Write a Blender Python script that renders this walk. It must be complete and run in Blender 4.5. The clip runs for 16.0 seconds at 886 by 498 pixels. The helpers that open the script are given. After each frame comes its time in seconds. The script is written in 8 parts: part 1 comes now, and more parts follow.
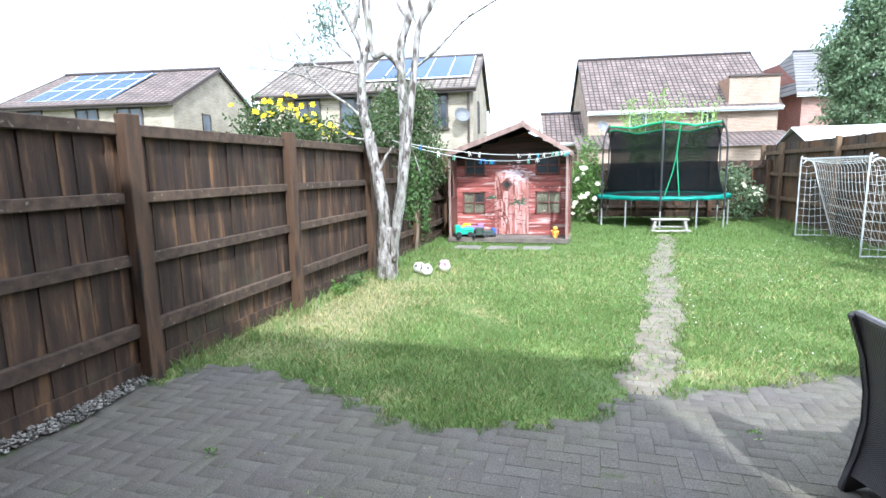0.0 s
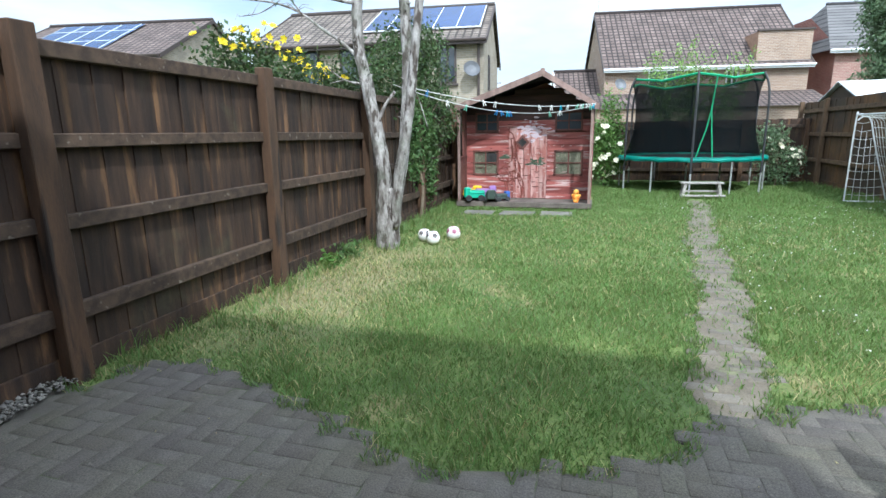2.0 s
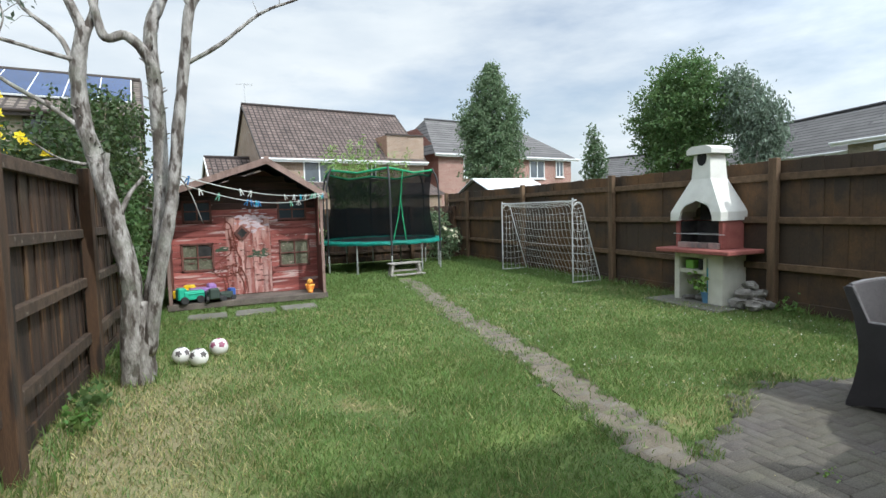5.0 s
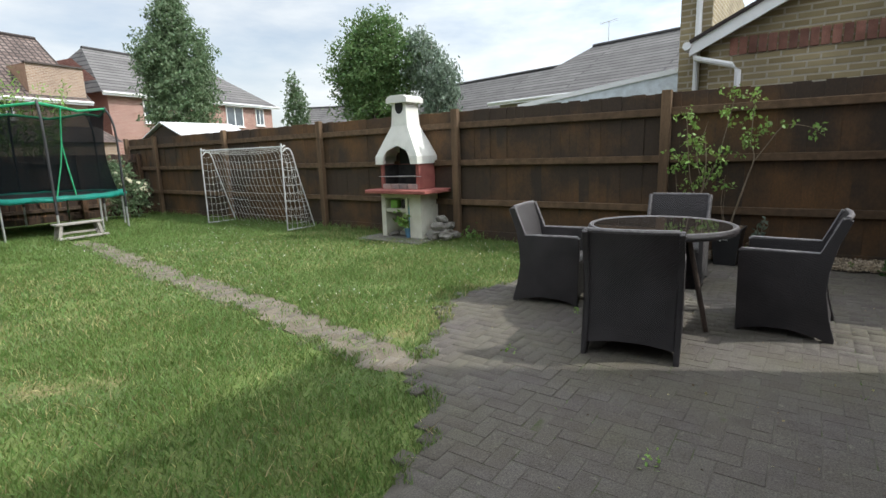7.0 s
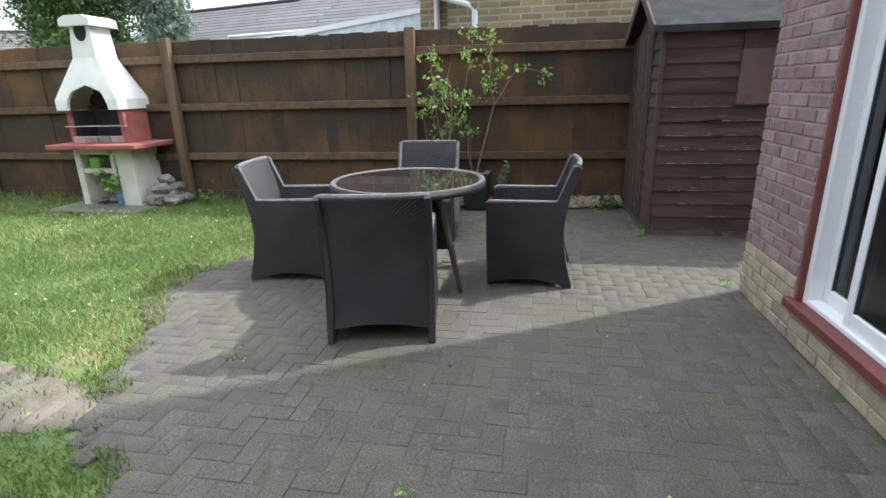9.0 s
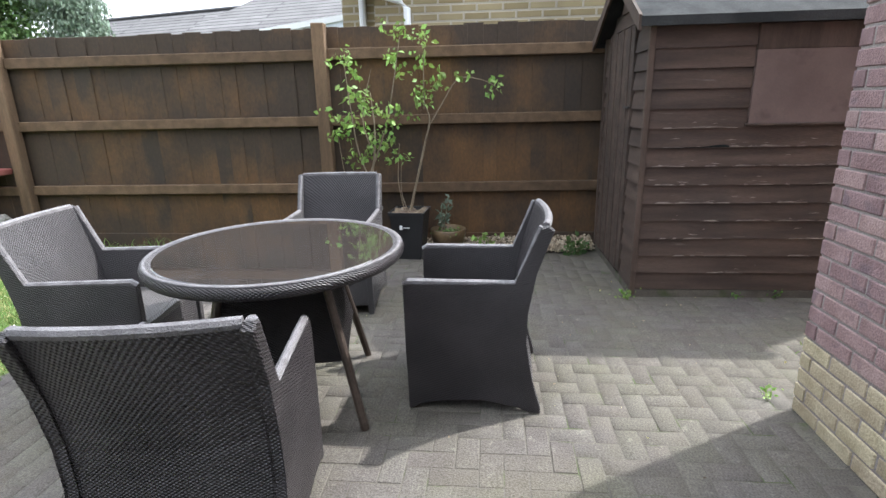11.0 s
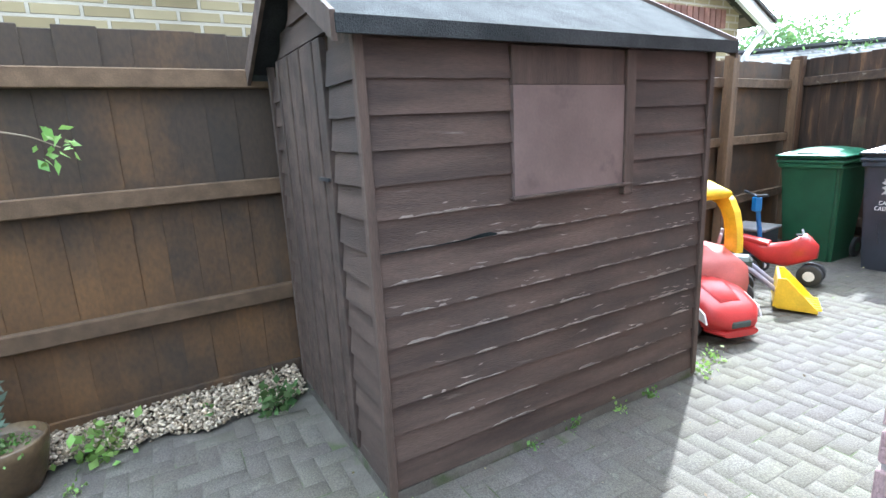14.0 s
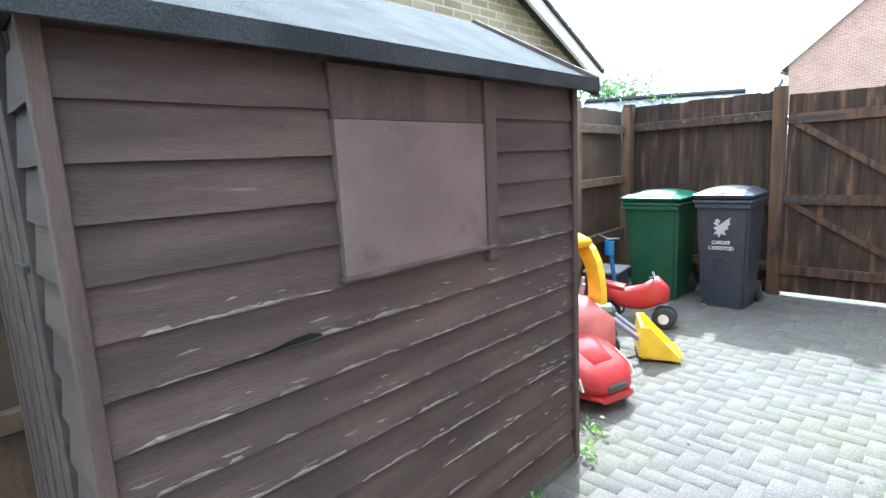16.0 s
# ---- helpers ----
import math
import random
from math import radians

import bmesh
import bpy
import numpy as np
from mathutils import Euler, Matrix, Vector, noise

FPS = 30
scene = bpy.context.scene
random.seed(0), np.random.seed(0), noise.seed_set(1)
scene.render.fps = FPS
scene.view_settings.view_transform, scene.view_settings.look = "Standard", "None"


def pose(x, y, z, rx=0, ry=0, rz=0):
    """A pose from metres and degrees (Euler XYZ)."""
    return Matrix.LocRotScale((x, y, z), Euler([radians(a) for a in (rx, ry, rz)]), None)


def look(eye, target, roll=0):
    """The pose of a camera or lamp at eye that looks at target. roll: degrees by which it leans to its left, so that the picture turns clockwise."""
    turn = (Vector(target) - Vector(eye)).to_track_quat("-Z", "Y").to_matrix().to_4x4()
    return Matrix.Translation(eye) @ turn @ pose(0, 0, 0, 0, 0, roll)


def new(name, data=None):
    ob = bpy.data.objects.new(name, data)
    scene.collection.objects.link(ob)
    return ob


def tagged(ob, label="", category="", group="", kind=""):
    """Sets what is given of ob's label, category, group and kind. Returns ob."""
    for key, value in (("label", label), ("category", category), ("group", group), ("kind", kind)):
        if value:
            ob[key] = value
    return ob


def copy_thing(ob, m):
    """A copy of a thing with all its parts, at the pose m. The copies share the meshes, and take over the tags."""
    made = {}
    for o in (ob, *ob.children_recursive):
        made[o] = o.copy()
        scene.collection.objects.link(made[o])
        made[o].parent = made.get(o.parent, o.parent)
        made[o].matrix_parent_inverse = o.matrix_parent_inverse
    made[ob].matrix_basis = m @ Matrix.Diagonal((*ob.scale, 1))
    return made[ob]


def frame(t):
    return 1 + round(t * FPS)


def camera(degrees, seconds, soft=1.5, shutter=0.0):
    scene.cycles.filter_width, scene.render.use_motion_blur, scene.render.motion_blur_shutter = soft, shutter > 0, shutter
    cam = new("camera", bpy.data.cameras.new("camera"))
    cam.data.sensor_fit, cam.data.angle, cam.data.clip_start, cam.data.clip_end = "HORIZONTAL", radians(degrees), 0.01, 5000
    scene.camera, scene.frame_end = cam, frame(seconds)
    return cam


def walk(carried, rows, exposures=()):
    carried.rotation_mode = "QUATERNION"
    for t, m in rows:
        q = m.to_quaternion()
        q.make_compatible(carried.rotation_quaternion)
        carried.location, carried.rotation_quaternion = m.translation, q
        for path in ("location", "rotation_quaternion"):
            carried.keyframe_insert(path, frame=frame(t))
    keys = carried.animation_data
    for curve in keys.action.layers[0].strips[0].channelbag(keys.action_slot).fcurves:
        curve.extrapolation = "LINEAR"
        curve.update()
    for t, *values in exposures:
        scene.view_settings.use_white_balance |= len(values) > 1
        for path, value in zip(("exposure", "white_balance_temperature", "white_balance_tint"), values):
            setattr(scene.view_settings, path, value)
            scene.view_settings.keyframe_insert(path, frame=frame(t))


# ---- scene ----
cam = camera(81.5, 16.0)
PATH = [
    (0, (0.014, -0.077, 1.592), (-0.530, 1.823, 1.289), -1.2),
    (0.5, (0.008, 0.201, 1.479), (-0.398, 2.127, 1.124), -1.1),
    (1, (-0.040, 0.462, 1.437), (-0.330, 2.412, 1.099), -1.0),
    (1.5, (-0.092, 0.709, 1.427), (-0.379, 2.647, 1.022), -1.2),
    (2, (-0.320, 0.901, 1.432), (-0.879, 2.771, 0.996), -0.9),
    (2.5, (-0.650, 0.981, 1.462), (-1.467, 2.770, 1.096), -0.8),
    (3, (-0.962, 1.082, 1.474), (-1.687, 2.925, 1.197), -0.9),
    (3.5, (-1.307, 1.168, 1.518), (-1.750, 3.109, 1.328), -1.2),
    (4, (-1.600, 1.155, 1.517), (-1.657, 3.147, 1.351), -1.3),
    (4.5, (-1.847, 1.244, 1.516), (-1.483, 3.200, 1.317), -1.7),
    (5, (-2.038, 1.415, 1.551), (-1.269, 3.256, 1.402), -1.6),
    (5.2, (-2.090, 1.435, 1.543), (-1.184, 3.213, 1.405), -1.8),
    (7.3, (-2.171, 1.449, 1.434), (-0.520, 2.495, 1.011), -1.6),
    (7.5, (-2.112, 1.432, 1.455), (-0.432, 2.417, 1.000), -1.5),
    (8, (-1.945, 1.388, 1.471), (-0.207, 2.262, 1.007), -1.2),
    (8.5, (-1.701, 1.407, 1.421), (0.090, 2.079, 0.840), -1.1),
    (9, (-1.372, 1.506, 1.448), (0.505, 1.851, 0.852), -1.4),
    (9.2, (-1.258, 1.518, 1.443), (0.627, 1.755, 0.816), -1.7),
    (11.3, (0.350, 1.425, 1.432), (2.266, 1.611, 0.887), -1.3),
    (11.5, (0.480, 1.381, 1.419), (2.389, 1.594, 0.862), -1.2),
    (12, (0.878, 1.274, 1.441), (2.808, 1.395, 0.927), -1.2),
    (12.5, (1.256, 1.171, 1.447), (3.196, 0.979, 1.000), -1.8),
    (13, (1.610, 1.066, 1.504), (3.510, 0.610, 1.081), -2.0),
    (13.5, (1.948, 1.092, 1.542), (3.751, 0.360, 1.081), -2.2),
    (14, (2.081, 1.100, 1.548), (3.782, 0.149, 1.101), -2.9),
    (14.5, (2.130, 1.090, 1.539), (3.753, 0.007, 1.099), -3.3),
    (15, (2.239, 0.976, 1.534), (3.812, -0.186, 1.114), -3.3),
    (15.5, (2.432, 0.744, 1.572), (3.951, -0.514, 1.239), -3.0),
    (16, (2.589, 0.596, 1.575), (3.981, -0.802, 1.252), -2.9),
]
EXPOSURE = [(0, 1.22, 5650, 8), (1, 0.77, 5600, 7), (2.5, 0.36, 5700, 4), (4, 0.2, 5950, 4), (5, -0.03, 6150, 6), (7.5, 0.25, 6500, 8), (8.5, 0.66, 6150, 9), (11.5, 1.4, 6200, 10), (12.5, 1.55, 6150, 12), (13, 1.6, 5900, 10), (14, 2.25, 5450, 4), (16, 2.3, 5300, 1)]
walk(cam, [(t, look(eye, target, roll)) for t, eye, target, roll in PATH], EXPOSURE)


# ---- world, sun ----
SUN_DIR = Vector((0.37, -0.66, 0.80)).normalized()      # towards the sun: behind the house, high
world = bpy.data.worlds.new("world")
scene.world = world
world.use_nodes = True
wn, wl = world.node_tree.nodes, world.node_tree.links
wn.clear()
w_out = wn.new("ShaderNodeOutputWorld")
w_bg = wn.new("ShaderNodeBackground")
w_sky = wn.new("ShaderNodeTexSky")
w_sky.sky_type, w_sky.sun_disc = "NISHITA", False
w_sky.sun_elevation = math.asin(SUN_DIR.z)
w_sky.sun_rotation = math.atan2(SUN_DIR.x, SUN_DIR.y)
w_sky.air_density, w_sky.dust_density, w_sky.ozone_density = 1.0, 2.0, 1.0
w_tc = wn.new("ShaderNodeTexCoord")
w_map = wn.new("ShaderNodeMapping")
w_map.inputs["Scale"].default_value = (1.0, 1.0, 3.2)
w_map.inputs["Location"].default_value = (0.3, 1.1, 0.2)
w_noise = wn.new("ShaderNodeTexNoise")
w_noise.inputs["Scale"].default_value, w_noise.inputs["Detail"].default_value, w_noise.inputs["Roughness"].default_value = 2.1, 9.0, 0.56
w_ramp = wn.new("ShaderNodeValToRGB")
w_ramp.color_ramp.elements[0].position, w_ramp.color_ramp.elements[1].position = 0.22, 0.60
w_cloud = wn.new("ShaderNodeTexNoise")
w_cloud.inputs["Scale"].default_value, w_cloud.inputs["Detail"].default_value = 3.4, 7.0
w_shade = wn.new("ShaderNodeValToRGB")
w_shade.color_ramp.elements[0].position, w_shade.color_ramp.elements[1].position = 0.35, 0.62
w_shade.color_ramp.elements[0].color, w_shade.color_ramp.elements[1].color = (5.0, 5.35, 5.8, 1), (6.2, 6.35, 6.5, 1)
w_mix = wn.new("ShaderNodeMix")
w_mix.data_type = "RGBA"
wl.new(w_tc.outputs["Generated"], w_map.inputs["Vector"])
wl.new(w_map.outputs["Vector"], w_noise.inputs["Vector"])
wl.new(w_map.outputs["Vector"], w_cloud.inputs["Vector"])
wl.new(w_noise.outputs["Fac"], w_ramp.inputs["Fac"])
wl.new(w_cloud.outputs["Fac"], w_shade.inputs["Fac"])
wl.new(w_ramp.outputs["Color"], w_mix.inputs["Factor"])
wl.new(w_sky.outputs["Color"], w_mix.inputs[6])
# clouds towards the sun scatter more light
w_dot = wn.new("ShaderNodeVectorMath")
w_dot.operation = "DOT_PRODUCT"
w_dot.inputs[1].default_value = SUN_DIR
w_glow = wn.new("ShaderNodeMapRange")
w_glow.interpolation_type = "SMOOTHSTEP"
w_glow.inputs["From Min"].default_value, w_glow.inputs["From Max"].default_value = -0.1, 1.0
w_glow.inputs["To Min"].default_value, w_glow.inputs["To Max"].default_value = 1.0, 3.2
w_lit = wn.new("ShaderNodeVectorMath")
w_lit.operation = "SCALE"
wl.new(w_tc.outputs["Generated"], w_dot.inputs[0])
wl.new(w_dot.outputs["Value"], w_glow.inputs["Value"])
wl.new(w_shade.outputs["Color"], w_lit.inputs[0])
wl.new(w_glow.outputs[0], w_lit.inputs["Scale"])
wl.new(w_lit.outputs[0], w_mix.inputs[7])
wl.new(w_mix.outputs[2], w_bg.inputs["Color"])
w_bg.inputs["Strength"].default_value = 0.155
wl.new(w_bg.outputs["Background"], w_out.inputs["Surface"])
sun = new("sun", bpy.data.lights.new("sun", "SUN"))
sun.data.energy, sun.data.angle, sun.data.color = 3.3, radians(1.2), (1.0, 0.975, 0.93)
sun.matrix_world = look(SUN_DIR * 50, (0, 0, 0))


# ---- materials ----
def mat(name, c1, c2, rough=0.8, scale=3.0, fine=60.0, bump=0.25, stretch=(1, 1, 1), vary=0.15, metallic=0.0,
        wear=None, wear_at=0.66, wear_scale=9.0, island=False, grain=0.25, hue=0.0,
        dirt=None, dirt_at=0.55, dirt_scale=1.0, dirt_soft=0.1, spec=0.5):
    """Two colours mixed by a broad noise, a fine grain with relief, piece-to-piece variation and optional wear."""
    m = bpy.data.materials.new(name)
    m.use_nodes = True
    n, l = m.node_tree.nodes, m.node_tree.links
    b = n["Principled BSDF"]
    b.inputs["Metallic"].default_value = metallic
    b.inputs["Specular IOR Level"].default_value = spec
    tc, info = n.new("ShaderNodeTexCoord"), n.new("ShaderNodeObjectInfo")
    rnd = info.outputs["Random"]
    if island:
        rnd = n.new("ShaderNodeNewGeometry").outputs["Random Per Island"]
    off = n.new("ShaderNodeVectorMath")
    off.operation = "SCALE"
    comb = n.new("ShaderNodeCombineXYZ")
    for k in range(3):
        l.new(rnd, comb.inputs[k])
    l.new(comb.outputs[0], off.inputs[0])
    off.inputs["Scale"].default_value = 37.0
    add = n.new("ShaderNodeVectorMath")
    l.new(tc.outputs["Object"], add.inputs[0])
    l.new(off.outputs[0], add.inputs[1])
    mp = n.new("ShaderNodeMapping")
    mp.inputs["Scale"].default_value = stretch
    l.new(add.outputs[0], mp.inputs["Vector"])

    def tex(s, detail=5.0):
        t = n.new("ShaderNodeTexNoise")
        t.inputs["Scale"].default_value, t.inputs["Detail"].default_value = s, detail
        l.new(mp.outputs[0], t.inputs["Vector"])
        return t
    big, small = tex(scale), tex(fine, 3.0)
    ramp = n.new("ShaderNodeValToRGB")
    ramp.color_ramp.elements[0].position, ramp.color_ramp.elements[1].position = 0.36, 0.64
    ramp.color_ramp.elements[0].color, ramp.color_ramp.elements[1].color = (*c1, 1), (*c2, 1)
    l.new(big.outputs["Fac"], ramp.inputs["Fac"])
    col = ramp.outputs["Color"]
    if wear:
        wt, wr, wm = tex(wear_scale, 8.0), n.new("ShaderNodeValToRGB"), n.new("ShaderNodeMix")
        wr.color_ramp.elements[0].position, wr.color_ramp.elements[1].position = wear_at - 0.05, wear_at + 0.05
        l.new(wt.outputs["Fac"], wr.inputs["Fac"])
        wm.data_type = "RGBA"
        l.new(wr.outputs["Color"], wm.inputs["Factor"])
        l.new(col, wm.inputs[6])
        wm.inputs[7].default_value = (*wear, 1)
        col = wm.outputs[2]
    if dirt:
        # broad stains that run on from piece to piece
        dt, dr, dm = n.new("ShaderNodeTexNoise"), n.new("ShaderNodeMapRange"), n.new("ShaderNodeMix")
        dt.inputs["Scale"].default_value, dt.inputs["Detail"].default_value, dt.inputs["Roughness"].default_value = dirt_scale, 8.0, 0.6
        l.new(n.new("ShaderNodeNewGeometry").outputs["Position"], dt.inputs["Vector"])
        dr.inputs["From Min"].default_value, dr.inputs["From Max"].default_value = dirt_at - dirt_soft, dirt_at + dirt_soft
        dr.inputs["To Max"].default_value = 0.85
        l.new(dt.outputs["Fac"], dr.inputs["Value"])
        dm.data_type = "RGBA"
        l.new(dr.outputs[0], dm.inputs["Factor"])
        l.new(col, dm.inputs[6])
        dm.inputs[7].default_value = (*dirt, 1)
        col = dm.outputs[2]
    hsv = n.new("ShaderNodeHueSaturation")
    rng = n.new("ShaderNodeMapRange")
    rng.inputs["To Min"].default_value, rng.inputs["To Max"].default_value = 1 - vary, 1 + vary
    l.new(rnd, rng.inputs["Value"])
    gr = n.new("ShaderNodeMapRange")
    gr.inputs["From Min"].default_value, gr.inputs["From Max"].default_value = 0.25, 0.75
    gr.inputs["To Min"].default_value, gr.inputs["To Max"].default_value = 1 - grain, 1 + grain
    l.new(small.outputs["Fac"], gr.inputs["Value"])
    mul = n.new("ShaderNodeMath")
    mul.operation = "MULTIPLY"
    l.new(rng.outputs[0], mul.inputs[0])
    l.new(gr.outputs[0], mul.inputs[1])
    l.new(mul.outputs[0], hsv.inputs["Value"])
    if hue:
        hr = n.new("ShaderNodeMapRange")
        hr.inputs["To Min"].default_value, hr.inputs["To Max"].default_value = 0.5 - hue, 0.5 + hue
        l.new(rnd, hr.inputs["Value"])
        l.new(hr.outputs[0], hsv.inputs["Hue"])
    l.new(col, hsv.inputs["Color"])
    l.new(hsv.outputs[0], b.inputs["Base Color"])
    rr = n.new("ShaderNodeMapRange")
    rr.inputs["To Min"].default_value, rr.inputs["To Max"].default_value = max(0.03, rough - 0.12), min(1.0, rough + 0.12)
    l.new(small.outputs["Fac"], rr.inputs["Value"])
    l.new(rr.outputs[0], b.inputs["Roughness"])
    if bump:
        bp = n.new("ShaderNodeBump")
        bp.inputs["Strength"].default_value, bp.inputs["Distance"].default_value = bump, 0.01
        l.new(small.outputs["Fac"], bp.inputs["Height"])
        l.new(bp.outputs[0], b.inputs["Normal"])
    return m


def glass(name, tint=(0.9, 0.95, 0.95), rough=0.02, alpha=0.25):
    m = bpy.data.materials.new(name)
    m.use_nodes = True
    n, l = m.node_tree.nodes, m.node_tree.links
    n.clear()
    out, gl, tr, mix, fr = (n.new("ShaderNode" + k) for k in ("OutputMaterial", "BsdfGlossy", "BsdfTransparent", "MixShader", "Fresnel"))
    gl.inputs["Roughness"].default_value, gl.inputs["Color"].default_value = rough, (1, 1, 1, 1)
    tr.inputs["Color"].default_value = (*tint, 1)
    fr.inputs["IOR"].default_value = 1.6
    l.new(fr.outputs[0], mix.inputs[0])
    l.new(tr.outputs[0], mix.inputs[1])
    l.new(gl.outputs[0], mix.inputs[2])
    l.new(mix.outputs[0], out.inputs["Surface"])
    return m


def weave(name, c, c2, pitch=0.012):
    """Woven rattan: crossed ribs in object space."""
    m = mat(name, c, c2, rough=0.42, scale=4, fine=90, bump=0, vary=0.06, grain=0.15)
    n, l = m.node_tree.nodes, m.node_tree.links
    tc = n.new("ShaderNodeTexCoord")
    sep = n.new("ShaderNodeSeparateXYZ")
    l.new(tc.outputs["Object"], sep.inputs[0])

    def wave(sock_a, sock_b, s):
        a = n.new("ShaderNodeMath")
        a.operation = "ADD"
        if sock_b is None:
            l.new(sock_a, a.inputs[0])
            a.inputs[1].default_value = 0
        else:
            l.new(sock_a, a.inputs[0])
            l.new(sock_b, a.inputs[1])
        k = n.new("ShaderNodeMath")
        k.operation = "MULTIPLY"
        k.inputs[1].default_value = 2 * math.pi / s
        l.new(a.outputs[0], k.inputs[0])
        w = n.new("ShaderNodeMath")
        w.operation = "SINE"
        l.new(k.outputs[0], w.inputs[0])
        return w.outputs[0]
    u, v = wave(sep.outputs["X"], sep.outputs["Y"], pitch * 1.6), wave(sep.outputs["Z"], sep.outputs["X"], pitch)
    p = n.new("ShaderNodeMath")
    p.operation = "MULTIPLY"
    l.new(u, p.inputs[0])
    l.new(v, p.inputs[1])
    bp = n.new("ShaderNodeBump")
    bp.inputs["Strength"].default_value, bp.inputs["Distance"].default_value = 0.8, 0.004
    l.new(p.outputs[0], bp.inputs["Height"])
    l.new(bp.outputs[0], n["Principled BSDF"].inputs["Normal"])
    return m


def tiled(name, c1, c2, course=0.32, width=0.3, rough=0.8, gap=(0.03, 0.02, 0.02), bump=0.6, vary=0.5, face="brick", offset=0.5, joint=0.012):
    """Courses too far off to be told apart singly: rows on UVs in metres."""
    m = bpy.data.materials.new(name)
    m.use_nodes = True
    n, l = m.node_tree.nodes, m.node_tree.links
    b = n["Principled BSDF"]
    uv = n.new("ShaderNodeUVMap")
    br = n.new("ShaderNodeTexBrick")
    br.offset = offset
    br.inputs["Color1"].default_value, br.inputs["Color2"].default_value = (*c1, 1), (*c2, 1)
    br.inputs["Mortar"].default_value = (*gap, 1)
    br.inputs["Scale"].default_value = 1.0
    br.inputs["Mortar Size"].default_value, br.inputs["Mortar Smooth"].default_value = joint, 0.3
    br.inputs["Brick Width"].default_value, br.inputs["Row Height"].default_value = width, course
    l.new(uv.outputs[0], br.inputs["Vector"])
    nz = n.new("ShaderNodeTexNoise")
    nz.inputs["Scale"].default_value, nz.inputs["Detail"].default_value = 1.2, 8
    l.new(uv.outputs[0], nz.inputs["Vector"])
    rg = n.new("ShaderNodeMapRange")
    rg.inputs["From Min"].default_value, rg.inputs["From Max"].default_value = 0.3, 0.7
    rg.inputs["To Min"].default_value, rg.inputs["To Max"].default_value = 1 - vary * 0.5, 1 + vary * 0.5
    l.new(nz.outputs["Fac"], rg.inputs["Value"])
    hsv = n.new("ShaderNodeHueSaturation")
    l.new(rg.outputs[0], hsv.inputs["Value"])
    l.new(br.outputs["Color"], hsv.inputs["Color"])
    l.new(hsv.outputs[0], b.inputs["Base Color"])
    b.inputs["Roughness"].default_value = rough
    bp = n.new("ShaderNodeBump")
    bp.inputs["Strength"].default_value, bp.inputs["Distance"].default_value, bp.invert = bump, 0.02, True
    l.new(br.outputs["Fac"], bp.inputs["Height"])
    l.new(bp.outputs[0], b.inputs["Normal"])
    return m


M = {}
M["fence"] = mat("fence_board", (0.024, 0.0140, 0.0092), (0.072, 0.039, 0.021), 0.82, 2.2, 40, 0.35, (6, 6, 0.7), 0.28, wear=(0.150, 0.080, 0.036), wear_at=0.63, wear_scale=2.2, dirt=(0.075, 0.066, 0.036), dirt_at=0.68, dirt_scale=1.7)
M["fence_r"] = mat("fence_board_brown", (0.092, 0.048, 0.019), (0.150, 0.078, 0.030), 0.8, 1.2, 40, 0.2, (1.2, 1.2, 0.7), 0.035, wear=(0.055, 0.036, 0.022), wear_at=0.62, wear_scale=1.2, dirt=(0.036, 0.027, 0.020), dirt_at=0.46, dirt_scale=0.75, dirt_soft=0.09)
M["rail"] = mat("fence_rail", (0.042, 0.026, 0.017), (0.085, 0.054, 0.034), 0.85, 2.5, 50, 0.35, (5, 0.7, 5), 0.2, wear=(0.20, 0.17, 0.13), wear_at=0.68, wear_scale=4)
M["rail_r"] = mat("fence_rail_brown", (0.085, 0.052, 0.028), (0.135, 0.084, 0.047), 0.85, 2.0, 50, 0.3, (5, 0.7, 5), 0.15)
M["post"] = mat("fence_post", (0.060, 0.034, 0.019), (0.130, 0.068, 0.034), 0.85, 2.0, 40, 0.4, (5, 5, 0.6), 0.2, wear=(0.03, 0.02, 0.014), wear_at=0.6, wear_scale=2)
M["post_r"] = mat("fence_post_orange", (0.095, 0.058, 0.032), (0.175, 0.110, 0.062), 0.85, 2.0, 40, 0.35, (5, 5, 0.6), 0.15)
M["shed"] = mat("shed_board", (0.046, 0.030, 0.023), (0.090, 0.060, 0.046), 0.75, 2.0, 45, 0.35, (6, 0.7, 6), 0.13, wear=(0.15, 0.125, 0.105), wear_at=0.735, wear_scale=5, dirt=(0.040, 0.030, 0.026), dirt_at=0.60, dirt_scale=1.6)
M["shed_edge"] = mat("shed_worn_edge", (0.30, 0.255, 0.215), (0.13, 0.10, 0.085), 0.85, 9, 60, 0.4, (1, 1, 6), 0.2, wear=(0.30, 0.265, 0.23), wear_at=0.66, wear_scale=18)
M["shed_trim"] = mat("shed_corner_batten", (0.052, 0.035, 0.027), (0.095, 0.064, 0.049), 0.8, 2, 40, 0.3, (6, 6, 0.8), 0.1)
M["panel"] = mat("boarded_window", (0.120, 0.083, 0.074), (0.165, 0.118, 0.106), 0.7, 3, 70, 0.08, (1, 1, 1), 0.03, grain=0.08, wear=(0.085, 0.060, 0.055), wear_at=0.63, wear_scale=4)
M["felt"] = mat("roof_felt", (0.030, 0.032, 0.033), (0.052, 0.054, 0.055), 0.95, 5, 160, 0.5, (1, 1, 1), 0.06, grain=0.35, spec=0.1)
M["brick"] = mat("pink_brick", (0.235, 0.150, 0.148), (0.325, 0.220, 0.215), 0.9, 8, 110, 0.6, (1, 1, 1), 0.16, hue=0.012, wear=(0.21, 0.145, 0.155), wear_at=0.62)
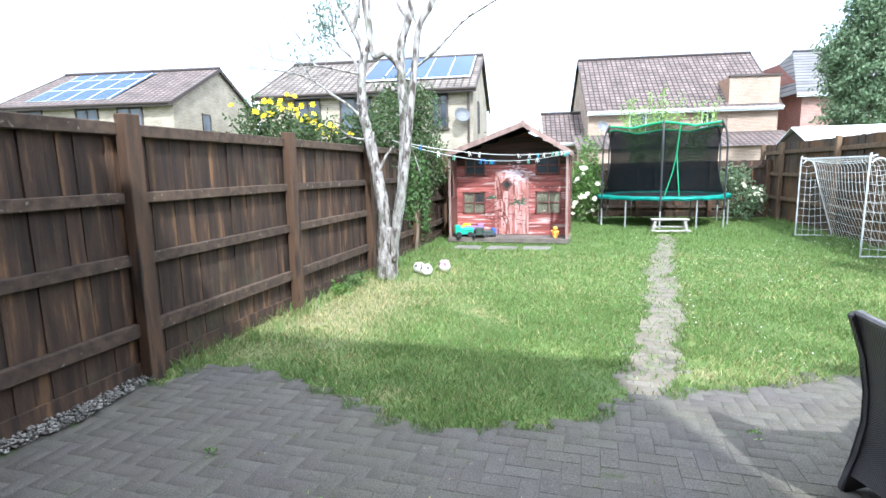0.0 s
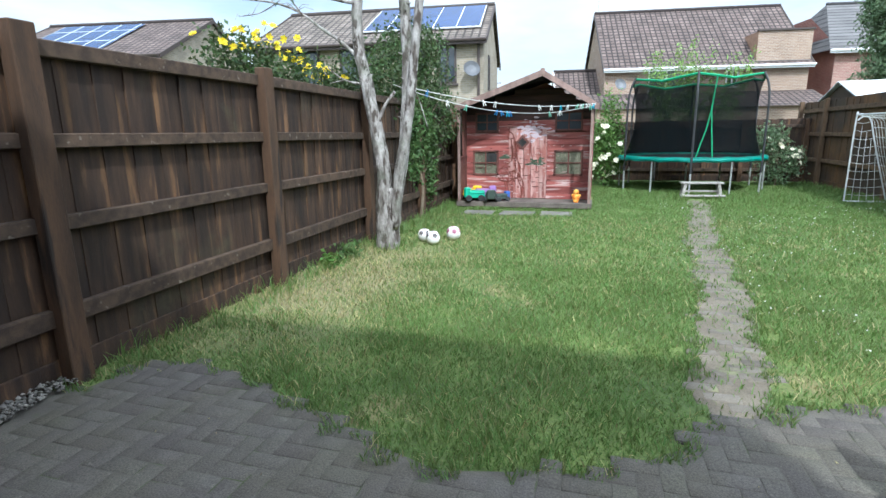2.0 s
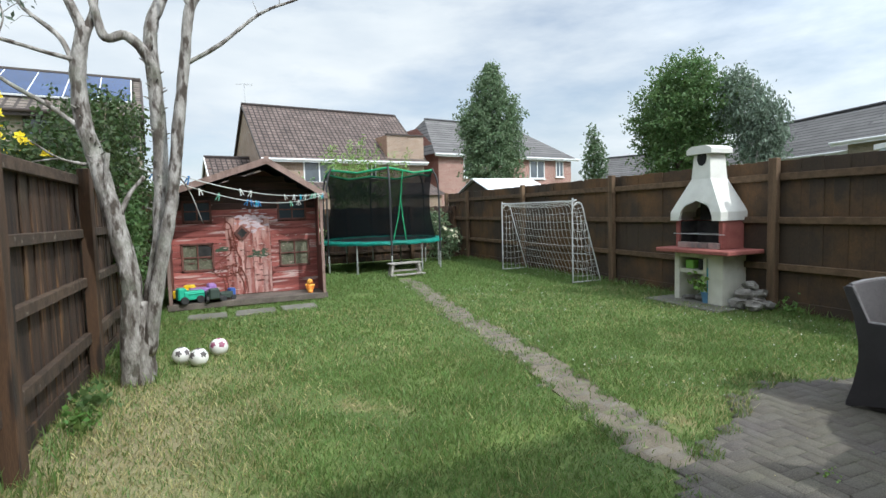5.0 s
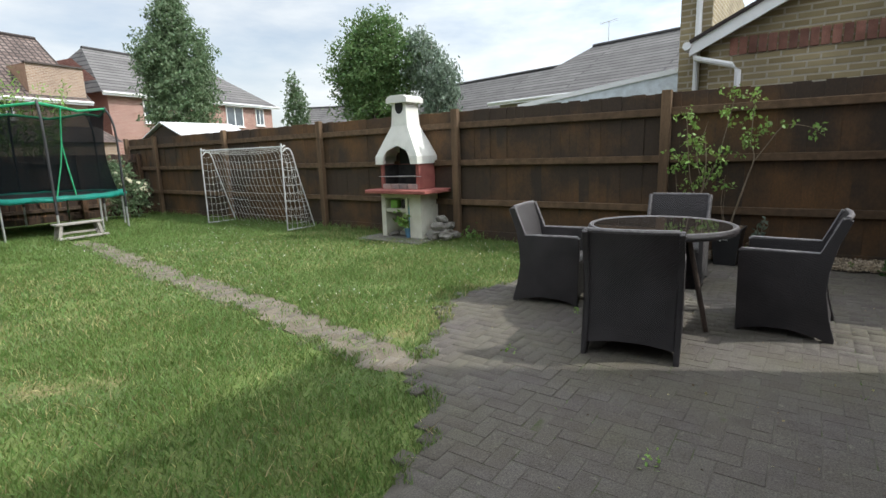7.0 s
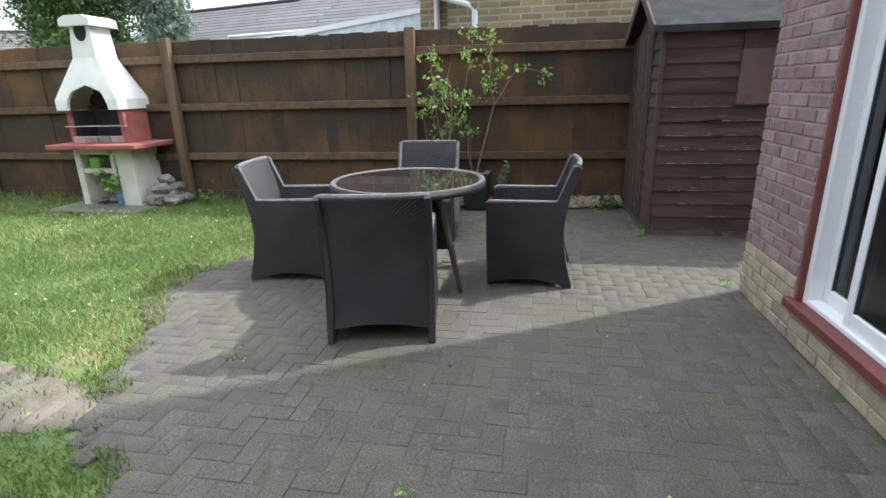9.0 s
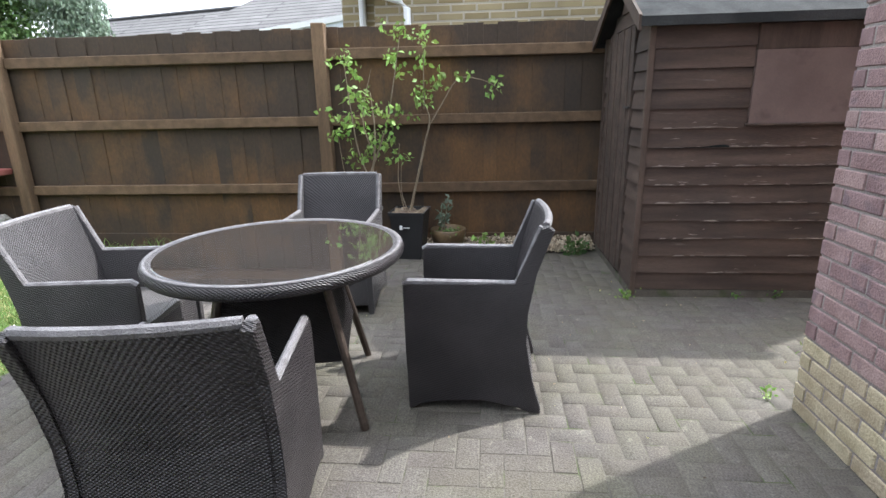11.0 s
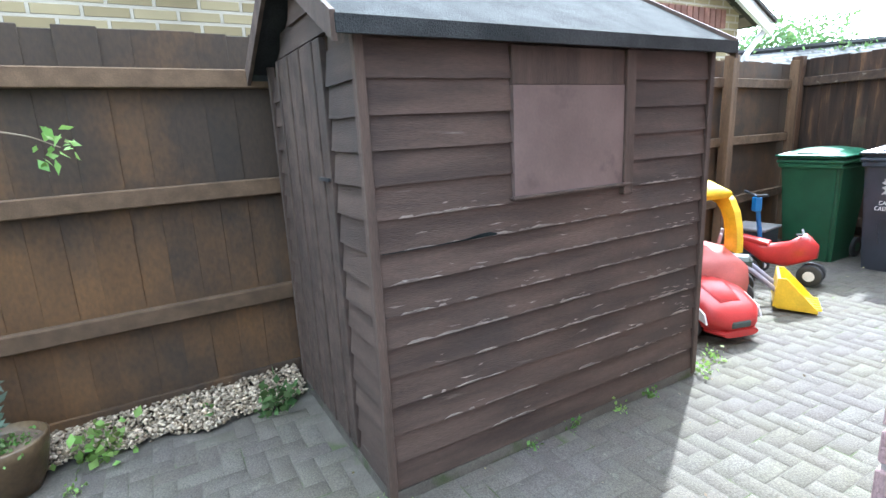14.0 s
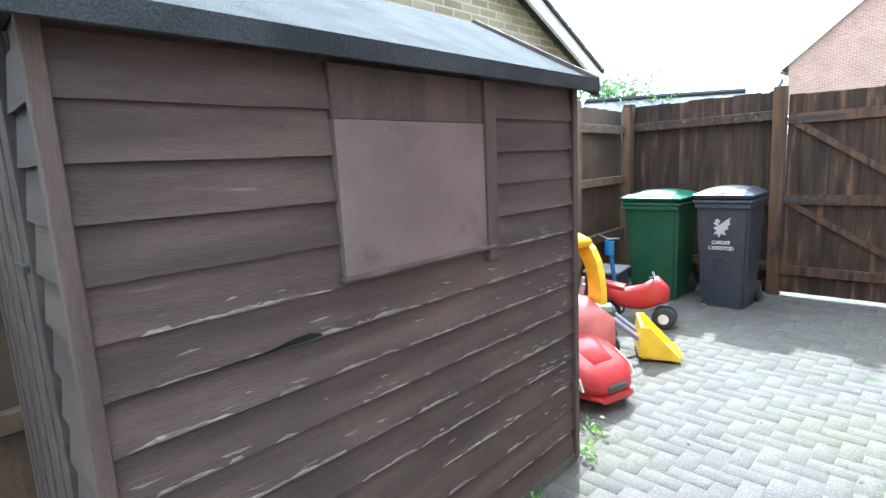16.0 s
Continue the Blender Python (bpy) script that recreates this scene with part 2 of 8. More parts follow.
M["buff"] = mat("buff_brick", (0.34, 0.28, 0.185), (0.47, 0.40, 0.28), 0.9, 8, 110, 0.6, (1, 1, 1), 0.14, hue=0.01)
M["mortar"] = mat("mortar", (0.25, 0.215, 0.205), (0.32, 0.285, 0.27), 0.95, 6, 120, 0.5, vary=0.0)
M["paver"] = mat("paving_block", (0.096, 0.085, 0.077), (0.122, 0.109, 0.099), 0.9, 5, 130, 0.5, (1, 1, 1), 0.055, hue=0.012, grain=0.45, wear=(0.165, 0.150, 0.130), wear_at=0.68, wear_scale=18, dirt=(0.112, 0.102, 0.074), dirt_at=0.53, dirt_scale=1.3, dirt_soft=0.14, spec=0.3)
M["paver_s"] = mat("paving_block_far", (0.096, 0.085, 0.077), (0.122, 0.109, 0.099), 0.9, 5, 130, 0.5, (1, 1, 1), 0.055, island=True, hue=0.012, grain=0.45, wear=(0.165, 0.150, 0.130), wear_at=0.68, wear_scale=18, dirt=(0.112, 0.102, 0.074), dirt_at=0.53, dirt_scale=1.3, dirt_soft=0.14, spec=0.3)
M["bed"] = mat("joint_sand", (0.082, 0.072, 0.061), (0.125, 0.112, 0.092), 0.95, 6, 140, 0.5, vary=0.0, wear=(0.06, 0.075, 0.03), wear_at=0.6, wear_scale=5)
M["soil"] = mat("meadow_ground", (0.07, 0.085, 0.03), (0.11, 0.13, 0.045), 0.95, 0.3, 20, 0.3, vary=0.0)
M["stone"] = mat("gravel_stone", (0.22, 0.165, 0.105), (0.50, 0.42, 0.32), 0.85, 7, 60, 0.3, vary=0.55, island=True)
M["slabs"] = mat("concrete_slab", (0.135, 0.13, 0.105), (0.20, 0.19, 0.165), 0.92, 3, 80, 0.4, vary=0.12, wear=(0.13, 0.13, 0.09), wear_at=0.62)
M["white"] = mat("white_upvc", (0.78, 0.79, 0.80), (0.82, 0.83, 0.84), 0.35, 2, 60, 0.03, vary=0.02, grain=0.03)
M["render_white"] = mat("white_render", (0.66, 0.655, 0.61), (0.76, 0.755, 0.71), 0.85, 4, 120, 0.25, vary=0.02, grain=0.06, wear=(0.62, 0.62, 0.55), wear_at=0.72, wear_scale=5)
M["cream_render"] = mat("cream_render", (0.58, 0.565, 0.47), (0.68, 0.665, 0.57), 0.88, 4, 120, 0.3, vary=0.02, grain=0.08, wear=(0.50, 0.48, 0.38), wear_at=0.66, wear_scale=5)
M["terracotta"] = mat("red_concrete", (0.26, 0.078, 0.066), (0.34, 0.115, 0.095), 0.85, 5, 110, 0.3, vary=0.04, grain=0.12)
M["firebrick"] = mat("fire_brick", (0.23, 0.20, 0.19), (0.36, 0.25, 0.22), 0.9, 8, 90, 0.5, vary=0.25)
M["soot"] = mat("soot", (0.018, 0.018, 0.018), (0.045, 0.043, 0.042), 0.95, 6, 60, 0.3)
M["redtrim"] = mat("red_brown_frame", (0.155, 0.040, 0.036), (0.20, 0.055, 0.048), 0.5, 3, 60, 0.1, vary=0.04, grain=0.1)
M["glass"] = glass("pane", (0.72, 0.78, 0.78))
M["dark_glass"] = mat("far_window_pane", (0.035, 0.045, 0.055), (0.08, 0.095, 0.11), 0.08, 0.6, 4, 0.0, vary=0.3, grain=0.1)
M["wicker"] = weave("dark_rattan", (0.030, 0.026, 0.028), (0.050, 0.044, 0.046))
M["wicker_seat"] = weave("grey_rattan", (0.085, 0.078, 0.078), (0.12, 0.112, 0.11))
M["piping"] = mat("rattan_edge", (0.10, 0.092, 0.095), (0.17, 0.16, 0.165), 0.5, 20, 200, 0.5, vary=0.08)
M["bronze"] = mat("bronze_leg", (0.07, 0.055, 0.045), (0.11, 0.085, 0.07), 0.4, 5, 60, 0.1, metallic=0.5)
M["steel"] = mat("galvanised_tube", (0.42, 0.43, 0.43), (0.55, 0.56, 0.56), 0.45, 6, 60, 0.1, metallic=0.6, vary=0.06)
M["blacktube"] = mat("black_foam_tube", (0.022, 0.022, 0.024), (0.035, 0.035, 0.037), 0.6, 6, 60, 0.1)
M["teal"] = mat("green_vinyl", (0.010, 0.26, 0.20), (0.02, 0.36, 0.29), 0.5, 5, 60, 0.15, vary=0.05, grain=0.12)
M["greenbraid"] = mat("green_webbing", (0.01, 0.22, 0.09), (0.02, 0.30, 0.13), 0.7, 8, 90, 0.2)
M["rope"] = mat("white_cord", (0.46, 0.46, 0.44), (0.62, 0.62, 0.60), 0.8, 9, 120, 0.2)
M["bark"] = mat("grey_bark", (0.150, 0.132, 0.116), (0.43, 0.405, 0.38), 0.95, 6, 45, 0.9, (2.2, 2.2, 0.8), 0.05, wear=(0.070, 0.055, 0.045), wear_at=0.56, wear_scale=7, dirt=(0.16, 0.17, 0.13), dirt_at=0.62, dirt_scale=3.5)
M["bark_b"] = mat("brown_bark", (0.06, 0.045, 0.035), (0.13, 0.10, 0.08), 0.95, 6, 45, 0.6, (2, 2, 0.7))
M["twig"] = mat("green_brown_stem", (0.16, 0.12, 0.08), (0.26, 0.21, 0.15), 0.9, 6, 60, 0.3)


def leaf_mat(name, c1, c2, trans=0.35, vary=0.35, hue=0.02):
    m = mat(name, c1, c2, 0.55, 3, 30, 0.0, vary=vary, island=True, hue=hue, grain=0.1)
    n, l = m.node_tree.nodes, m.node_tree.links
    b = n["Principled BSDF"]
    out = n["Material Output"]
    t, mx = n.new("ShaderNodeBsdfTranslucent"), n.new("ShaderNodeMixShader")
    src = b.inputs["Base Color"].links[0].from_socket
    l.new(src, t.inputs["Color"])
    mx.inputs[0].default_value = trans
    l.new(b.outputs[0], mx.inputs[1])
    l.new(t.outputs[0], mx.inputs[2])
    l.new(mx.outputs[0], out.inputs["Surface"])
    return m


M["grass"] = leaf_mat("grass_blade", (0.126, 0.200, 0.051), (0.186, 0.270, 0.078), 0.42, 0.28, 0.03)
M["straw"] = leaf_mat("dry_grass_blade", (0.34, 0.295, 0.135), (0.46, 0.405, 0.20), 0.35, 0.3, 0.02)
M["leaf"] = leaf_mat("shrub_leaf", (0.085, 0.165, 0.035), (0.155, 0.265, 0.060))
M["leaf_dark"] = leaf_mat("dark_leaf", (0.075, 0.140, 0.045), (0.140, 0.225, 0.075), 0.42, 0.25)
M["leaf_birch"] = leaf_mat("birch_leaf", (0.105, 0.165, 0.085), (0.175, 0.245, 0.130), 0.42, 0.22)
M["leaf_lime"] = leaf_mat("bright_leaf", (0.16, 0.28, 0.06), (0.27, 0.40, 0.10))
M["leaf_grey"] = leaf_mat("grey_green_leaf", (0.13, 0.18, 0.13), (0.21, 0.27, 0.20))
M["ivy"] = leaf_mat("ivy_leaf", (0.018, 0.045, 0.018), (0.04, 0.08, 0.03), 0.15)
M["petal"] = leaf_mat("yellow_petal", (0.80, 0.60, 0.012), (0.88, 0.72, 0.03), 0.3, 0.1, 0.01)
M["petal_w"] = leaf_mat("cream_petal", (0.78, 0.74, 0.55), (0.85, 0.82, 0.68), 0.3, 0.08, 0.01)
M["clover"] = leaf_mat("clover_head", (0.70, 0.70, 0.62), (0.80, 0.80, 0.74), 0.2, 0.1, 0.01)


def plain(name, c, rough=0.45, vary=0.05, grain=0.08, metallic=0.0):
    return mat(name, tuple(v * 0.88 for v in c), tuple(min(0.95, v * 1.1) for v in c), rough, 6, 70, 0.06, vary=vary, grain=grain, metallic=metallic)


# ---- mesh helpers ----
BIG = Matrix.Diagonal((1.028, 1.028, 1.028, 1))


def part(name, bm, material, parent=None, label="", smooth=False):
    me = bpy.data.meshes.new(name)
    bmesh.ops.recalc_face_normals(bm, faces=bm.faces)
    bm.to_mesh(me)
    bm.free()
    if smooth:
        for p in me.polygons:
            p.use_smooth = True
    me.materials.append(material)
    ob = new(name, me)
    ob.parent = parent
    if label:
        ob["label"] = label
    return ob


def thing(name, x=0, y=0, z=0, rz=0, label="", category="", group="", kind=""):
    ob = new(name)
    ob.matrix_world = pose(x, y, z, 0, 0, rz)
    ob.empty_display_size = 0.1
    return tagged(ob, label, category, group, kind)


def shared(name, me, parent, m):
    ob = new(name, me)
    ob.parent = parent
    ob.matrix_basis = m
    return ob


def box(bm, x0, y0, z0, x1, y1, z1, bev=0.0, m=None):
    mid = Matrix.Translation(((x0 + x1) / 2, (y0 + y1) / 2, (z0 + z1) / 2)) @ Matrix.Diagonal((abs(x1 - x0), abs(y1 - y0), abs(z1 - z0), 1))
    g = bmesh.ops.create_cube(bm, size=1, matrix=(m or Matrix()) @ mid)
    if bev:
        es = list({e for v in g["verts"] for e in v.link_edges})
        bmesh.ops.bevel(bm, geom=es, offset=bev, segments=1, affect="EDGES", profile=0.5)
    return bm


def boxes(*args, bev=0.0):
    bm = bmesh.new()
    for a in args:
        box(bm, *a, bev=bev)
    return bm


def box_mesh(name, material, w, d, h, bev=0.0, base=True):
    """Shared mesh of a block with its origin at the middle of its base."""
    bm = boxes((-w / 2, -d / 2, 0 if base else -h / 2, w / 2, d / 2, h if base else h / 2), bev=bev)
    me = bpy.data.meshes.new(name)
    bm.to_mesh(me)
    bm.free()
    me.materials.append(material)
    return me


def tube(bm, pts, r, seg=8, r_end=None, wobble=0.0, cap=True):
    """A round rod along points; r_end tapers it."""
    pts = [Vector(p) for p in pts]
    rings = []
    up = Vector((0.13, 0.21, 1)).normalized()
    for i, p in enumerate(pts):
        d = (pts[min(i + 1, len(pts) - 1)] - pts[max(i - 1, 0)]).normalized()
        a = d.cross(up)
        if a.length < 0.05:
            a = d.cross(Vector((1, 0, 0)))
        a.normalize()
        b = d.cross(a).normalized()
        f = i / max(1, len(pts) - 1)
        rad = r if r_end is None else r + (r_end - r) * f
        ring = []
        for k in range(seg):
            t = 2 * math.pi * k / seg
            q = rad
            if wobble:
                q *= 1 + wobble * noise.noise(p * 7 + Vector((math.cos(t), math.sin(t), 0)) * 1.3)
            ring.append(bm.verts.new(p + (a * math.cos(t) + b * math.sin(t)) * q))
        rings.append(ring)
    for r0, r1 in zip(rings, rings[1:]):
        for k in range(seg):
            bm.faces.new((r0[k], r0[(k + 1) % seg], r1[(k + 1) % seg], r1[k]))
    if cap:
        bm.faces.new(rings[0][::-1])
        bm.faces.new(rings[-1])
    return bm


def curve_pts(pts, n=6):
    """Catmull-Rom through the points."""
    p = [Vector(q) for q in pts]
    p = [p[0] * 2 - p[1]] + p + [p[-1] * 2 - p[-2]]
    out = []
    for i in range(1, len(p) - 2):
        for k in range(n):
            t = k / n
            out.append(0.5 * (2 * p[i] + (p[i + 1] - p[i - 1]) * t + (2 * p[i - 1] - 5 * p[i] + 4 * p[i + 1] - p[i + 2]) * t * t
                              + (3 * p[i] - p[i - 1] - 3 * p[i + 1] + p[i + 2]) * t ** 3))
    return out + [p[-2]]


def prism(bm, outline, axis, a, b, m=None):
    """Extrude a 2D outline from a to b along an axis ('x': outline is (y, z); 'y': (x, z); 'z': (x, y))."""
    def at(u, v, w):
        q = {"x": (w, u, v), "y": (u, w, v), "z": (u, v, w)}[axis]
        return (m @ Vector(q)) if m else Vector(q)
    lo = [bm.verts.new(at(u, v, a)) for u, v in outline]
    hi = [bm.verts.new(at(u, v, b)) for u, v in outline]
    bm.faces.new(lo)
    bm.faces.new(hi[::-1])
    n = len(lo)
    for i in range(n):
        bm.faces.new((lo[i], hi[i], hi[(i + 1) % n], lo[(i + 1) % n]))
    return bm


def lathe(bm, profile, seg=24, m=None):
    """Turn (r, z) pairs about z."""
    rings = [[bm.verts.new((m or Matrix()) @ Vector((r * math.cos(2 * math.pi * k / seg), r * math.sin(2 * math.pi * k / seg), z))) for k in range(seg)] for r, z in profile]
    for r0, r1 in zip(rings, rings[1:]):
        for k in range(seg):
            bm.faces.new((r0[k], r0[(k + 1) % seg], r1[(k + 1) % seg], r1[k]))
    bm.faces.new(rings[0][::-1])
    bm.faces.new(rings[-1])
    return bm


def raw(name, verts, faces, material, parent=None, label=""):
    """One mesh from numpy arrays: verts (n, 3), faces (m, k)."""
    me = bpy.data.meshes.new(name)
    nv, (nf, k) = len(verts), faces.shape
    me.vertices.add(nv)
    me.vertices.foreach_set("co", np.asarray(verts, np.float32).ravel())
    me.loops.add(nf * k)
    me.loops.foreach_set("vertex_index", faces.astype(np.int32).ravel())
    me.polygons.add(nf)
    me.polygons.foreach_set("loop_start", np.arange(0, nf * k, k, dtype=np.int32))
    me.update(calc_edges=True)
    me.materials.append(material)
    ob = new(name, me)
    ob.parent = parent
    if label:
        ob["label"] = label
    return ob


RNG = np.random.default_rng(7)


def leaves(name, centres, size, material, parent=None, droop=0.3, long=1.6, label=""):
    """Many small folded leaves (two triangles each, split along the rib) at the centres."""
    n = len(centres)
    c = np.asarray(centres, float)
    d = RNG.normal(size=(n, 3))
    d[:, 2] -= droop
    d /= np.linalg.norm(d, axis=1)[:, None]
    s = np.cross(d, RNG.normal(size=(n, 3)))
    s /= np.linalg.norm(s, axis=1)[:, None]
    u = np.cross(d, s)
    z = size * RNG.uniform(0.6, 1.3, n)[:, None]
    a, b = c, c + d * z * long
    l = c + d * z * long * 0.45 + s * z * 0.5 + u * z * 0.12
    r = c + d * z * long * 0.45 - s * z * 0.5 + u * z * 0.12
    v = np.stack([a, l, b, r], 1).reshape(-1, 3)
    i = np.arange(n)[:, None] * 4
    f = np.concatenate([i + [0, 1, 2], i + [0, 2, 3]], 0)
    return raw(name, v, f, material, parent, label)


def crown_points(blobs, n, fill=0.35, rough=0.25):
    """Points over lumpy ellipsoids (x, y, z, rx, ry, rz): thicker at the outside, with gaps."""
    w = np.array([b[3] * b[4] + b[4] * b[5] + b[3] * b[5] for b in blobs], float)
    pick = RNG.choice(len(blobs), n, p=w / w.sum())
    b = np.array(blobs, float)[pick]
    d = RNG.normal(size=(n, 3))
    d /= np.linalg.norm(d, axis=1)[:, None]
    r = RNG.uniform(fill, 1, n) ** 0.5
    lump = 1 + rough * (np.sin(d[:, 0] * 7 + pick) * np.cos(d[:, 2] * 8 + pick * 2) + 0.6 * np.sin(d[:, 1] * 13 + d[:, 2] * 11))
    keep = np.sin(d[:, 0] * 9 + pick * 1.7) + np.sin(d[:, 1] * 8 + d[:, 2] * 10 + pick) > -1.25
    p = b[:, :3] + d * b[:, 3:] * (r * lump)[:, None]
    return p[keep]


# ---- ground, lawn, patio ----
def inside(x, y, poly):
    x, y = np.asarray(x, float), np.asarray(y, float)
    r = np.zeros(x.shape, bool)
    n = len(poly)
    for i in range(n):
        (ax, ay), (bx, by) = poly[i], poly[(i + 1) % n]
        if ay == by:
            continue
        r ^= ((ay > y) != (by > y)) & (x < (bx - ax) * (y - ay) / (by - ay) + ax)
    return r


PATH_L = [(0.29, 3.5), (0.24, 3.95), (0.37, 4.5), (0.50, 5.2), (0.63, 5.95), (0.75, 7.0), (0.83, 8.06), (1.06, 9.6), (1.50, 12.1), (1.52, 12.8)]
PATH_R = [(0.62, 3.62), (0.75, 4.3), (0.88, 4.95), (1.01, 5.57), (1.14, 6.5), (1.24, 7.7), (1.40, 9.0), (1.80, 11.4), (1.88, 12.0), (1.88, 12.8)]
EDGE_L = [(-3.42, 2.95), (-3.15, 3.0), (-3.10, 3.30), (-2.98, 3.42), (-2.68, 3.43), (-2.42, 3.37), (-2.15, 3.27), (-1.85, 3.14), (-1.45, 2.97), (-1.20, 2.88), (-0.92, 2.79),
          (-0.64, 2.86), (-0.32, 2.93), (-0.07, 3.07), (0.12, 3.24)]
EDGE_R = [(0.85, 3.80), (1.02, 3.84), (1.38, 4.0), (1.66, 4.22), (2.24, 4.32), (2.88, 4.07), (3.4, 4.05), (4.2, 3.75), (4.8, 3.25), (5.3, 2.95)]
LAWN_L = EDGE_L + PATH_L + [(1.6, 13.3), (1.6, 17.6), (-3.42, 17.6)]
LAWN_R = [PATH_R[0]] + EDGE_R + [(5.3, 17.6), (1.6, 17.6), (1.6, 13.3)] + PATH_R[:0:-1]
PATH_AREA = [(0.12, 3.24)] + PATH_L + PATH_R[::-1]

bm = bmesh.new()
box(bm, -1500, -1500, -0.6, 1500, 1500, -0.06)
ground = tagged(part("ground", bm, M["soil"]), "rough green open ground around the gardens", "ground", kind="structure")


def lawn_material():
    m = mat("lawn_soil", (0.082, 0.122, 0.030), (0.138, 0.182, 0.046), 0.95, 1.3, 70, 0.6, vary=0.0, grain=0.5, wear=(0.22, 0.19, 0.085), wear_at=0.64, wear_scale=1.4)
    n, l = m.node_tree.nodes, m.node_tree.links
    hsv = [k for k in n if k.type == "HUE_SAT"][0]
    src = hsv.inputs["Color"].links[0].from_socket
    tc = n.new("ShaderNodeTexCoord")
    off = n.new("ShaderNodeMapping")
    off.inputs["Scale"].default_value = (0.80, 0.45, 1)
    nz = n.new("ShaderNodeTexNoise")
    nz.inputs["Scale"].default_value, nz.inputs["Detail"].default_value = 2.5, 6
    ln = n.new("ShaderNodeVectorMath")
    ln.operation = "LENGTH"
    ad = n.new("ShaderNodeMath")
    ra = n.new("ShaderNodeMapRange")
    ra.inputs["From Min"].default_value, ra.inputs["From Max"].default_value = 1.60, 0.80
    mx = n.new("ShaderNodeMix")
    mx.data_type = "RGBA"
    off.inputs["Location"].default_value = (2.85 * 0.80, -5.7 * 0.45, 0)
    l.new(tc.outputs["Object"], off.inputs["Vector"])
    l.new(tc.outputs["Object"], nz.inputs["Vector"])
    l.new(off.outputs[0], ln.inputs[0])
    l.new(ln.outputs["Value"], ad.inputs[0])
    l.new(nz.outputs["Fac"], ad.inputs[1])
    l.new(ad.outputs[0], ra.inputs["Value"])
    l.new(ra.outputs[0], mx.inputs["Factor"])
    l.new(src, mx.inputs[6])
    mx.inputs[7].default_value = (0.25, 0.22, 0.12, 1)
    l.new(mx.outputs[2], hsv.inputs["Color"])
    return m


M["lawn"] = lawn_material()
gx, gy = np.meshgrid(np.linspace(-3.45, 5.35, 110), np.linspace(2.4, 17.7, 170))
gz = -0.022 + 0.008 * np.sin(gx * 2.1 + 1) * np.cos(gy * 1.7) + 0.005 * np.sin(gx * 6.3 + gy * 5.1)
gz = np.where(inside(gx.ravel(), gy.ravel(), PATH_AREA).reshape(gx.shape), np.minimum(gz - 0.006, -0.021), gz)
gi = np.arange(110 * 170).reshape(170, 110)
lawn = raw("lawn", np.stack([gx, gy, gz], -1).reshape(-1, 3), np.stack([gi[:-1, :-1], gi[:-1, 1:], gi[1:, 1:], gi[1:, :-1]], -1).reshape(-1, 4), M["lawn"])
tagged(lawn, "patchy green garden lawn with a dry strip by the fence", "lawn", kind="structure")

patio = thing("patio", label="worn grey block paving laid in herringbone", category="patio", kind="structure")
part("joint_bed", boxes((-3.42, -6.4, -0.2, 6.0, 2.55, -0.0024), (2.3, 2.55, -0.2, 5.3, 3.0, -0.0024)), M["bed"], patio, "sandy mossy joints")
bm = bmesh.new()
prism(bm, [(-3.42, 2.54)] + EDGE_L + [(0.29, 3.5), (0.45, 3.6), (0.62, 3.62)] + EDGE_R + [(5.3, 2.54)], "z", -0.2, -0.0034)
part("joint_bed", bm, M["bed"], patio, "sandy mossy joints")
path = thing("garden_path", label="narrow worn block path half grown over with grass", category="path", kind="structure")
bm = bmesh.new()
prism(bm, PATH_AREA, "z", -0.1, -0.016)
part("path_bed", bm, mat("path_earth", (0.125, 0.103, 0.074), (0.185, 0.157, 0.117), 0.95, 3, 90, 0.6, vary=0.0, grain=0.35, wear=(0.12, 0.13, 0.06), wear_at=0.6, wear_scale=4), path, "trodden sandy earth")


